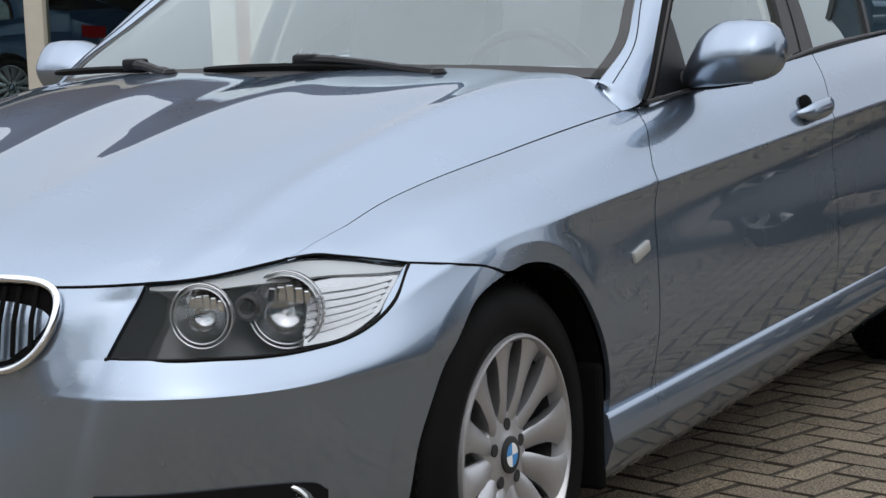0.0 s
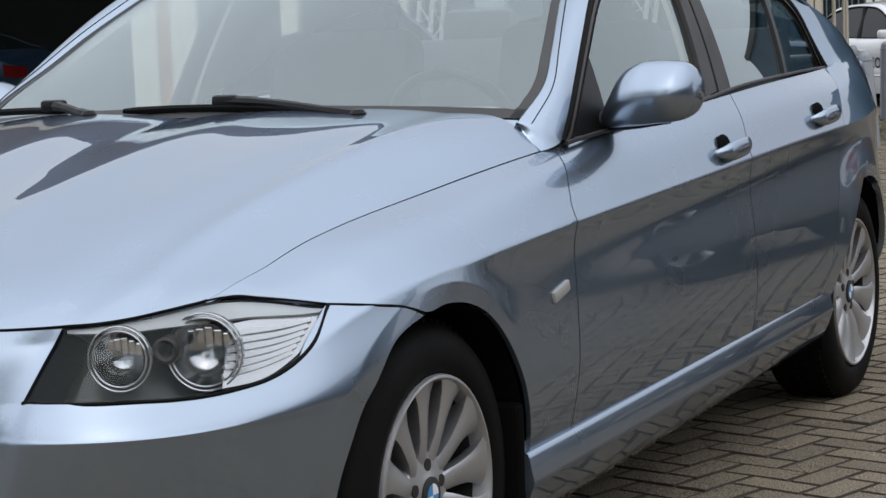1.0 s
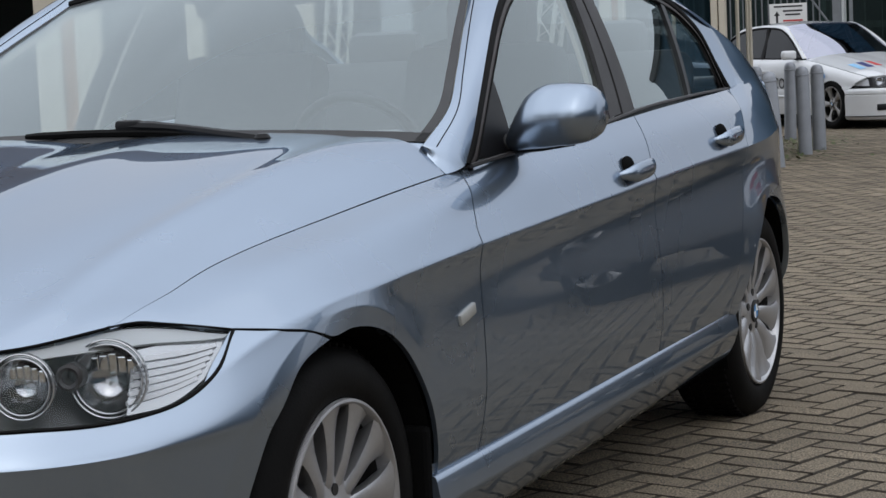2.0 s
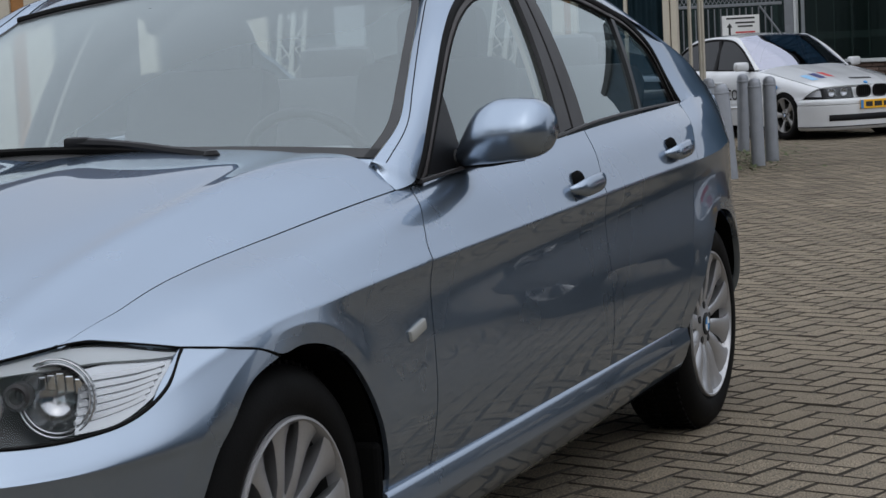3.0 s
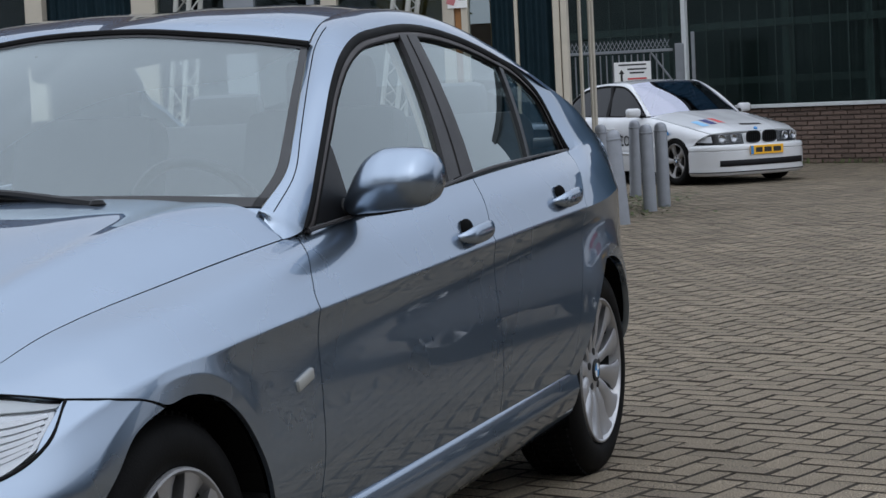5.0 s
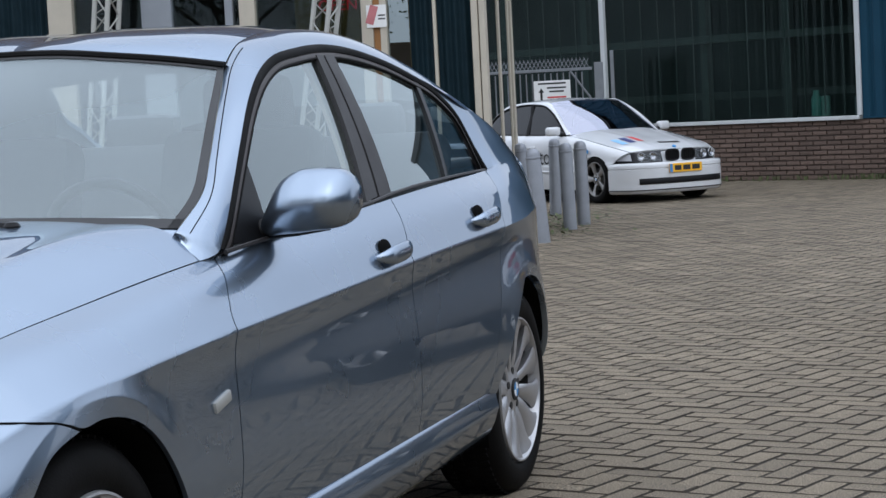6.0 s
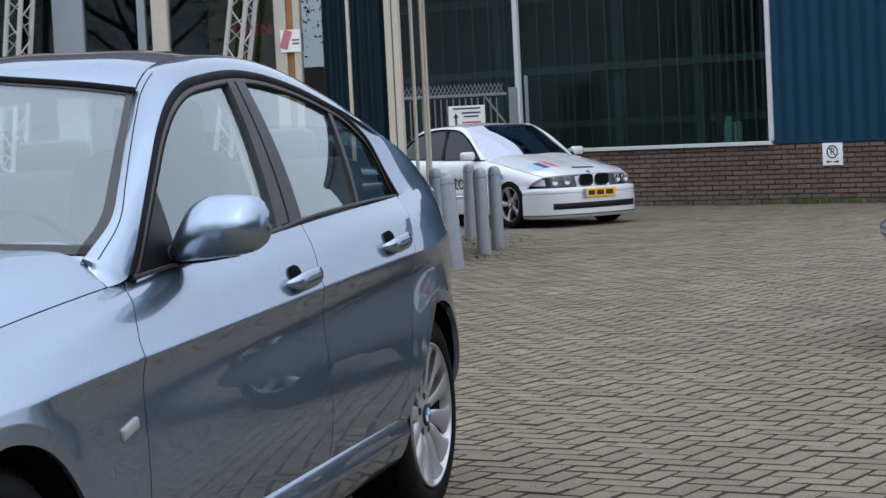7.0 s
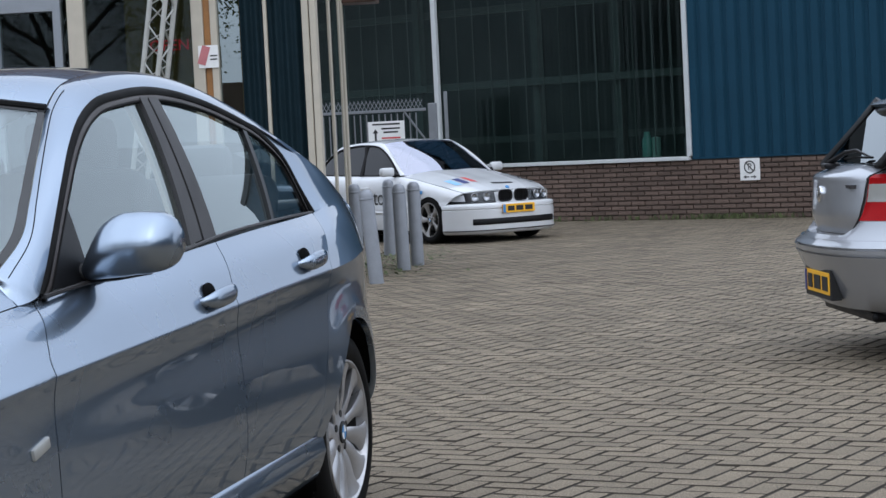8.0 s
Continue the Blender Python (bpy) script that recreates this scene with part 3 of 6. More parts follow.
class Curve:
    """A smooth curve through (place, values...) knots, for arrays of places."""

    def __init__(self, knots):
        k = np.array(knots, float)
        self.t, self.p = k[:, 0], k[:, 1:]
        h = np.diff(self.t)[:, None]
        d = np.diff(self.p, axis=0) / h
        m = np.empty_like(self.p)
        m[0], m[-1] = d[0], d[-1]
        m[1:-1] = (d[:-1] * h[1:] + d[1:] * h[:-1]) / (h[1:] + h[:-1])
        self.m, self.h = m, h

    def __call__(self, x):
        x = np.clip(np.atleast_1d(np.asarray(x, float)), self.t[0], self.t[-1])
        i = np.clip(np.searchsorted(self.t, x, side="right") - 1, 0, len(self.t) - 2)
        h = self.h[i]
        u = ((x - self.t[i])[:, None]) / h
        return (2 * u**3 - 3 * u**2 + 1) * self.p[i] + (u**3 - 2 * u**2 + u) * h * self.m[i] + (3 * u**2 - 2 * u**3) * self.p[i + 1] + (u**3 - u**2) * h * self.m[i + 1]


def path3(points):
    """A smooth 3D curve through points, run from 0 to 1 by its length."""
    p = np.array(points, float)
    s = np.concatenate([[0], np.cumsum(np.linalg.norm(np.diff(p, axis=0), axis=1))])
    return Curve(np.column_stack([s / s[-1], p]))


# Plan outline of the widest contour: nose centre, round the corner, along the flank, to the tail centre.
OUTLINE = Curve([(k, *p) for k, p in enumerate([(0, -.766), (.30, -.748), (.55, -.672), (.72, -.53), (.825, -.33), (.868, -.1), (.885, .2), (.893, .6), (.900, 1.3),
                                                (.903, 2.0), (.904, 2.68), (.876, 3.0), (.803, 3.27), (.72, 3.50), (.56, 3.66), (.30, 3.74), (0, 3.765)])])
# Rails from the top seam down to the lower edge: (station, inset from the outline, height).
RAILS = [Curve(k) for k in (
    [(0, .09, .705), (1, .09, .694), (1.84, .09, .696), (2.4, .09, .702), (2.8, .09, .712), (3.2, .098, .722), (3.6, .124, .742), (4, .150, .757), (5, .178, .796), (6, .161, .833),
     (7, .124, .876), (8, .095, .921), (9, .100, .955), (10, .118, .976), (11, .132, .988), (11.5, .118, 1.012), (12, .085, 1.018), (12.5, .052, .985), (13, .034, .938), (13.5, .030, .912), (14, .030, .90), (16, .030, .905)],
    [(0, .068, .65), (2, .062, .645), (3, .062, .655), (3.6, .07, .685), (4.2, .075, .715), (5, .088, .768), (6, .073, .800), (7, .058, .835), (8, .047, .862), (9, .047, .893), (10, .052, .915),
     (11, .084, .918), (11.5, .070, .935), (12, .045, .938), (12.5, .028, .918), (13, .018, .885), (14, .016, .858), (16, .02, .862)],
    [(0, .045, .58), (1.2, .045, .58), (1.8, .03, .582), (3.2, .028, .579), (3.6, .028, .60), (4.2, .022, .66), (5, .017, .705), (6, .011, .725), (7, .009, .744), (8, .009, .772), (9, .009, .800), (10, .010, .823),
     (11, .015, .842), (12, .010, .846), (13, .008, .815), (16, .012, .80)],
    [(0, .045, .535), (1.15, .042, .535), (1.7, .004, .534), (3.2, .002, .535), (4, .0, .560), (5, .008, .63), (6, .014, .662), (7, .017, .682), (8, .019, .700), (9, .020, .722), (10, .018, .738), (11, .014, .73), (12, .008, .70), (16, 0, .66)],
    [(0, .045, .50), (1.1, .042, .50), (1.65, .002, .508), (3.2, .001, .510), (4, .003, .515), (5, .004, .53), (6, .009, .55), (8, .011, .57), (10, .010, .58), (12, .004, .56), (16, 0, .55)],
    [(0, .04, .40), (1.0, .036, .40), (1.55, .012, .40), (3.2, .010, .40), (4, .010, .40), (5, .004, .42), (6, .006, .44), (8, .007, .45), (10, .007, .45), (12, .005, .45), (16, .005, .45)],
    [(0, .04, .28), (3.2, .028, .28), (4, .025, .29), (5, .014, .32), (6, .017, .325), (8, .019, .338), (9.5, .019, .352), (10, .018, .36), (11.2, .02, .36), (12, .06, .37), (16, .05, .34)],
    [(0, .08, .18), (3.2, .08, .18), (4, .07, .19), (5, .06, .22), (6, .05, .23), (10, .05, .24), (11.2, .07, .29), (12, .14, .31), (16, .12, .27)])]


def skin(i, v):
    """The body skin at station i (nose to tail) and height rail v (top to bottom)."""
    i, v = np.broadcast_arrays(np.atleast_1d(np.asarray(i, float)), np.atleast_1d(np.asarray(v, float)))
    o, e = OUTLINE(i), 1e-3
    d = OUTLINE(np.minimum(i + e, 16)) - OUTLINE(np.maximum(i - e, 0))
    n = np.stack([d[:, 1], -d[:, 0]], 1)
    n /= np.linalg.norm(n, axis=1)[:, None]
    pts = []
    for r in RAILS:
        q = r(i)
        pts.append(np.column_stack([np.maximum(o[:, 0] - n[:, 0] * q[:, 0], 0), o[:, 1] - n[:, 1] * q[:, 0], q[:, 1]]))
    pts = np.array(pts)
    out = np.empty((len(i), 3))
    for lo, hi in ((0, 2), (2, 7)):
        sel = np.where((v >= lo) & (v <= hi))[0] if lo == 0 else np.where(v > 2)[0]
        if not len(sel):
            continue
        k = np.clip(np.floor(v[sel]).astype(int), lo, hi - 1)
        u = (v[sel] - k)[:, None]
        p0, p1 = pts[k, sel], pts[k + 1, sel]
        before = np.where((k > lo)[:, None], pts[np.maximum(k - 1, lo), sel], 2 * p0 - p1)
        after = np.where((k + 2 <= hi)[:, None], pts[np.minimum(k + 2, hi), sel], 2 * p1 - p0)
        m0, m1 = (p1 - before) / 2, (after - p0) / 2
        out[sel] = (2 * u**3 - 3 * u**2 + 1) * p0 + (u**3 - 2 * u**2 + u) * m0 + (3 * u**2 - 2 * u**3) * p1 + (u**3 - u**2) * m1
    # valley beside the lamp that runs down the nose to the lower intake
    z = out[:, 2]
    off = i - np.where(z > .58, 1.60 + (z - .58) * 2.3, 1.60 - (.58 - z) * 1.3)
    dip = .013 * np.exp(-(off / np.where(off < 0, .26, .13)) ** 2) * np.clip((.72 - z) / .05, 0, 1) * np.clip((z - .22) / .1, 0, 1)
    out[:, :2] -= n * dip[:, None]
    # swollen wings over the two wheel arches, with an upright lip along each opening
    for yc, grow, y0, y1 in ((0.0, .013, .36, .10), (2.76, .012, 2.46, 2.66)):
        u = np.clip((.50 - np.hypot(out[:, 1] - yc, out[:, 2] - .305)) / .11, 0, 1)
        side = np.clip((out[:, 1] - y0) / (y1 - y0), 0, 1)
        out[:, 0] += grow * u ** 1.6 * side * side * (3 - 2 * side) * (out[:, 0] > .6)
    return out


@functools.lru_cache(maxsize=None)
def v_at(i, z):
    """Rail place at station i for the height z."""
    lo, hi = 0.0, 7.0
    for _ in range(26):
        mid = (lo + hi) / 2
        lo, hi = (mid, hi) if skin(i, mid)[0, 2] > z else (lo, mid)
    return lo


@functools.lru_cache(maxsize=None)
def iv(y, z):
    """(station, rail) of the flank's point at length y and height z."""
    i = float(np.interp(y, OUTLINE.p[:, 1], OUTLINE.t))
    for _ in range(4):
        v = v_at(i, z)
        y0, y1 = skin(i, v)[0, 1], skin(min(i + 0.05, 16), v)[0, 1]
        i = min(max(i + (y - y0) * 0.05 / max(1e-4, y1 - y0), 0), 16)
    return i, v_at(i, z)


def fan(points):
    """A boundary in (station, rail) through points, run from 0 to 1."""
    return Curve([(k / (len(points) - 1), *p) for k, p in enumerate(points)])


def coons(top, bottom, left, right, na, nb):
    """A net between four boundaries (each run from 0 to 1), as an array of (na + 1, nb + 1, values)."""
    a, b = np.linspace(0, 1, na + 1), np.linspace(0, 1, nb + 1)
    T, B, L, R = top(a), bottom(a), left(b), right(b)
    A, Bq = a[:, None, None], b[None, :, None]
    return (1 - Bq) * T[:, None] + Bq * B[:, None] + (1 - A) * L[None] + A * R[None] - ((1 - A) * (1 - Bq) * T[0] + A * (1 - Bq) * T[-1] + (1 - A) * Bq * B[0] + A * Bq * B[-1])


def on_skin(net, lift=0.0):
    n0, n1 = net.shape[:2]
    p = skin(net[..., 0].ravel(), net[..., 1].ravel()).reshape(n0, n1, 3)
    return lifted(p, lift) if lift else p


def normals(p):
    du, dv = np.gradient(p, axis=0), np.gradient(p, axis=1)
    n = np.cross(du, dv)
    return n / np.maximum(np.linalg.norm(n, axis=2), 1e-9)[..., None]


def lifted(p, d):
    n = normals(p)
    c = p.reshape(-1, 3).mean(0) - np.array([0, 1.5, 0.6])
    return p + n * d * (1 if (n.reshape(-1, 3).mean(0) @ c) > 0 else -1)


def sheet(name, nets, material, parent, label="", gap=0.0022, flange=0.018, side=1, smooth=True):
    """Panels from 3D nets: a small gap all round and an edge that turns inwards. side -1 mirrors it to the other flank."""
    verts, faces = [], []
    for p in nets:
        p = p.copy()
        n0, n1 = p.shape[:2]
        if gap:
            for sl, inner in (((0, slice(None)), (1, slice(None))), ((-1, slice(None)), (-2, slice(None))), ((slice(None), 0), (slice(None), 1)), ((slice(None), -1), (slice(None), -2))):
                d = p[inner] - p[sl]
                p[sl] += d / np.maximum(np.linalg.norm(d, axis=1), 1e-6)[:, None] * np.minimum(gap, np.linalg.norm(d, axis=1) * 0.5)[:, None]
        nrm = normals(p)
        c = p.reshape(-1, 3).mean(0) - np.array([0, 1.5, 0.6])
        out = 1 if (nrm.reshape(-1, 3).mean(0) @ c) > 0 else -1
        nrm = nrm * out
        base = len(verts)
        verts += [tuple(q) for q in p.reshape(-1, 3)]
        at = lambda a, b: base + a * n1 + b
        for a in range(n0 - 1):
            for b in range(n1 - 1):
                f = (at(a, b), at(a + 1, b), at(a + 1, b + 1), at(a, b + 1))
                faces.append(f if out > 0 else f[::-1])
        if flange:
            rim = [(a, 0) for a in range(n0)] + [(n0 - 1, b) for b in range(1, n1)] + [(a, n1 - 1) for a in range(n0 - 2, -1, -1)] + [(0, b) for b in range(n1 - 2, 0, -1)]
            top = len(verts)
            verts += [tuple(p[a, b]) for a, b in rim]
            low = len(verts)
            for a, b in rim:
                away = p[a, b] - np.array([0, min(max(p[a, b][1], .3), 3.1), .5])
                verts.append(tuple(p[a, b] - nrm[a, b] * (flange if nrm[a, b] @ away > 0 or flange < 0 else -flange)))
            m = len(rim)
            for k in range(m):
                f = (top + k, low + k, low + (k + 1) % m, top + (k + 1) % m)
                faces.append(f if out < 0 else f[::-1])
    if side < 0:
        verts = [(-x, y, z) for x, y, z in verts]
        faces = [f[::-1] for f in faces]
    return put(name, mesh_of(name, verts, faces, material, smooth, 50), parent, label)


def glass_x(y, z):
    """Half width of the cabin's side at length y and height z."""
    h = z - .93
    return .805 - .26 * h - .36 * h * h - .028 * ((y - 1.75) / 1.1) ** 2


def side_net(low, high, na, nb, inset=0.0):
    """A net on the cabin's side between two (y, z) boundaries."""
    a, b = np.linspace(0, 1, na + 1), np.linspace(0, 1, nb + 1)
    L, H = low(a), high(a)
    q = L[:, None] * (1 - b[None, :, None]) + H[:, None] * b[None, :, None]
    x = glass_x(q[..., 0], q[..., 1]) - inset
    return np.concatenate([x[..., None], q], axis=2)


BELT = Curve([(.70, .891), (1.3, .925), (1.65, .945), (1.80, .956), (2.4, .976), (2.80, .980)])
DOORTOP = path3([(.789, .748, .901), (.780, .804, .946), (.760, .898, 1.026), (.730, 1.023, 1.122), (.696, 1.157, 1.210), (.667, 1.292, 1.276), (.647, 1.433, 1.319), (.636, 1.612, 1.342),
                 (.629, 1.83, 1.355), (.638, 2.15, 1.333), (.659, 2.41, 1.285), (.677, 2.61, 1.230), (.708, 2.73, 1.151), (.743, 2.772, 1.054), (.775, 2.80, .982)])
SEAM = path3([(0.725, 0.686, 0.950), (0.727, 0.803, 1.010), (0.689, 0.945, 1.088), (0.652, 1.068, 1.162), (0.607, 1.214, 1.240), (.573, 1.325, 1.297), (.560, 1.42, 1.345), (.55, 1.62, 1.386),
              (.545, 1.85, 1.400), (.55, 2.2, 1.385), (.565, 2.48, 1.338), (.612, 2.68, 1.268), (.65, 2.80, 1.208), (.662, 2.93, 1.166), (.668, 3.07, 1.107), (.664, 3.21, 1.062), (.658, 3.32, 1.046)])
GLASS_EDGE = path3([(0.722, 0.687, 0.949), (0.724, 0.804, 1.009), (0.686, 0.946, 1.087), (0.649, 1.069, 1.161), (0.604, 1.215, 1.239), (.570, 1.322, 1.296)])
HEADER = path3([(0, 1.300, 1.352), (.06, 1.300, 1.3515), (.15, 1.301, 1.348), (.29, 1.303, 1.334), (.45, 1.31, 1.315), (.570, 1.322, 1.296)])
COWL = path3([(0, .525, .972), (.07, .527, .972), (.20, .545, .970), (.38, .585, .966), (.56, .635, .959), (0.720, 0.692, 0.949)])


def strip(a, b, n=60, m=6, bulge=0.0, span=(0, 1)):
    """A band between two 3D curves, bowed outwards."""
    t = np.linspace(*span, n + 1)
    A, B = a(t), b(t)
    s = np.linspace(0, 1, m + 1)
    p = A[:, None] * (1 - s[None, :, None]) + B[:, None] * s[None, :, None]
    n_ = normals(p)
    c = p.reshape(-1, 3).mean(0) - np.array([0, 1.7, 0.9])
    if (n_.reshape(-1, 3).mean(0) @ c) < 0:
        n_ = -n_
    return p + n_ * (bulge * 4 * s * (1 - s))[None, :, None]


POST_LOW, POST_TOP = .775, .675


def strip_between(a, b, n, m, bulge):
    """The band of pillar and roof rail, from the wing to where the rear quarter takes over."""
    t = np.linspace(0, POST_LOW, n + 1)
    return strip(Curve(np.column_stack([t, a(t)])), Curve(np.column_stack([t, b(t * (1 - (1 - POST_TOP / POST_LOW) * (t / POST_LOW) ** 2))])), n, m, bulge, (0, POST_LOW))


QUARTER_TOP = path3(np.concatenate([SEAM(np.linspace(POST_TOP, 1, 24)), [(.672, 3.375, 1.034)], skin(np.array([12.6]), np.array([0.0]))]))
QUARTER_BASE = [(.783, 2.88, .993), (.775, 2.98, 1.003), (.756, 3.12, 1.014), (.728, 3.26, 1.016), (.708, 3.35, 1.002)]
BOOT_SIDE = path3(np.concatenate([[(.662, 3.335, 1.044), (.672, 3.375, 1.034)], skin(np.linspace(12.6, 13.2, 6), np.zeros(6))]))


def inner(curve, d, n=60):
    """A copy of the door-top curve, d metres in towards the window, on the cabin's side."""
    t = np.linspace(0, 1, n + 1)
    p = curve(t)
    g = np.gradient(p[:, 1:], axis=0)
    g /= np.linalg.norm(g, axis=1)[:, None]
    q = p[:, 1:] + np.column_stack([g[:, 1], -g[:, 0]]) * d
    q[:, 1] = np.maximum(q[:, 1], BELT(q[:, 0])[:, 0])
    return path3(np.column_stack([glass_x(q[:, 0], q[:, 1]), q]))


def ring_mesh(bm, centre, axis, r0, r1, depth, n=40):
    """A round collar that looks along axis."""
    z = Vector(axis).normalized()
    m = Matrix.Translation(centre) @ z.to_track_quat("Z", "Y").to_matrix().to_4x4()
    b = lathe(bmesh.new(), [(r0, -depth), (r0, 0), ((r0 + r1) / 2, depth * 0.12), (r1, 0), (r1, -depth)], n)
    me = bpy.data.meshes.new("ring")
    b.to_mesh(me)
    b.free()
    me.transform(m)
    bm.from_mesh(me)
    bpy.data.meshes.remove(me)
    return bm


def build_wheel(parent, x, y, side, cap=True, r=0.316, rim=0.217, spokes=12, detail=1, turn=0.0, alloy=None):
    """Tyre, rim with paddle spokes, brake disc and hub cap; the face looks along side * x."""
    n = 64 if detail else 32
    alloy = alloy or M_ALLOY
    w = new("wheel")
    w.parent = parent
    w.matrix_basis = pose(x, y, r - 0.008, 0, 0, 0 if side > 0 else 180)
    tyre = lathe(bmesh.new(), [(rim - .012, -.19), (rim + .03, -.205), (r - .022, -.200), (r - .006, -.185), (r, -.16), (r, -.05), (r - .006, -.022), (r - .022, -.004),
                               (r - .045, .004), (rim + .03, .006), (rim + .012, .0), (rim + .002, -.008), (rim - .012, -.03)], n, "x", close=True)
    part("tyre", tyre, M_RUBBER, w, "black rubber tyre with worn tread", smooth=True, sharp=40)
    if detail:
        bm = bmesh.new()
        for k in range(72):
            for lane in (-.165, -.125, -.085, -.045):
                box(bm, lane - .012, lane + .014, -.0065, .0065, r - .004, r + .0035, m=pose(0, 0, 0, k * 5 + lane * 40, 0, 0) @ pose(0, 0, 0, 0, 0, 12 if lane > -.1 else -12))
        part("tread_block", bm, M_RUBBER, w, kind="stuff")
    barrel = lathe(bmesh.new(), [(rim + .004, -.004), (rim + .002, .004), (rim - .003, .005), (rim - .007, .0), (rim - .010, -.012), (rim - .014, -.03)], n, "x")
    part("rim", barrel, alloy, w, "silver alloy rim", smooth=True, sharp=45)
    part("rim_barrel", lathe(bmesh.new(), [(rim - .014, -.03), (rim - .022, -.1), (rim - .02, -.19), (rim + .002, -.195)], n, "x"), M_BARREL, w, "dark inner barrel", smooth=True)
    bm = bmesh.new()
    prof = [(.046, .0130, -.030), (.070, .0180, -.023), (.090, .0208, -.019), (.110, .0226, -.016), (.135, .0250, -.014), (.160, .0285, -.012), (.185, .0370, -.009), (.200, .0475, -.006), (.2110, .0560, -.004)]
    k_ = 1.0 if spokes > 8 else 1.3
    rows = []
    for rad, half, out in prof:
        sweep = .010 * ((rad - .046) / .163) ** 1.4
        ring = []
        for dx, c in ((-.040, -.45), (-.016, -.80), (-.002, -1), (.0025, -.70), (.0035, 0), (.0005, .70), (-.006, 1), (-.024, .80), (-.042, .45)):
            ring.append(bm.verts.new((dx + out - .0045 * c * min(1, max(0, (rad - .06) / .05)), c * half * k_ + sweep, rad)))
        rows.append(ring)
    for u, v in zip(rows, rows[1:]):
        for j in range(8):
            bm.faces.new((u[j], u[j + 1], v[j + 1], v[j]))
    bmesh.ops.recalc_face_normals(bm, faces=bm.faces)
    blade = bpy.data.meshes.new("spoke")
    bm.to_mesh(blade)
    bm.free()
    blade.materials.append(alloy)
    blade.shade_smooth()
    blade.set_sharp_from_angle(angle=radians(50))
    for k in range(spokes):
        put("spoke", blade, w, m=pose(0, 0, 0, 360 / spokes * k + turn, 0, 0))
    hub = lathe(bmesh.new(), [(.086, -.070), (.085, -.036), (.078, -.0245), (.050, -.020), (.037, -.018), (.035, -.017), (.0, -.017)], 40, "x")
    part("hub", hub, alloy, w, smooth=True, sharp=40)
    # dark flat discs stand in for the shade inside the bolt holes
    for k in range(5):
        hole_disc = lathe(bmesh.new(), [(.0115, -.05), (.0115, -.0186), (0, -.0186)], 14, "x", centre=(0, .054 * math.cos(k * 1.2566 + .3), .056 * math.sin(k * 1.2566 + .3)))
        part("wheel_bolt", hole_disc, M_BARREL, w, smooth=True)
    if cap:
        badge = part("hub_cap", lathe(bmesh.new(), [(.034, -.020), (.034, -.013), (.031, -.0115), (.0, -.0115)], 32, "x"), M_BLACK, w, "black hub cap with blue and white disc", smooth=True)
        for q in range(4):
            bm = bmesh.new()
            vs = [bm.verts.new((-.0110, 0, 0))] + [bm.verts.new((-.0110, .022 * math.cos(q * math.pi / 2 + a * math.pi / 16), .022 * math.sin(q * math.pi / 2 + a * math.pi / 16))) for a in range(9)]
            bm.faces.new(vs)
            part("cap_quarter", bm, M_PRINT_BLUE if q % 2 else M_SIGN, badge)
    disc = lathe(bmesh.new(), [(.05, -.075), (.145, -.075), (.145, -.095), (.05, -.095)], 40, "x", close=True)
    part("brake_disc", disc, M_BARREL, w, "dark brake disc", smooth=True)
    part("dust_shield", lathe(bmesh.new(), [(.0, -.12), (rim - .024, -.12), (rim - .024, -.125), (0, -.125)], 40, "x"), M_UNDER, w)
    return w


def wavy(points):
    return fan([iv(*p) for p in points])


def arch_points(yc, zc, r, a0, a1, n=9):
    """Points of a wheel arch in (y, z), from angle a0 to a1 in degrees."""
    return [(yc + r * math.cos(radians(a0 + (a1 - a0) * k / (n - 1))), zc + r * math.sin(radians(a0 + (a1 - a0) * k / (n - 1)))) for k in range(n)]


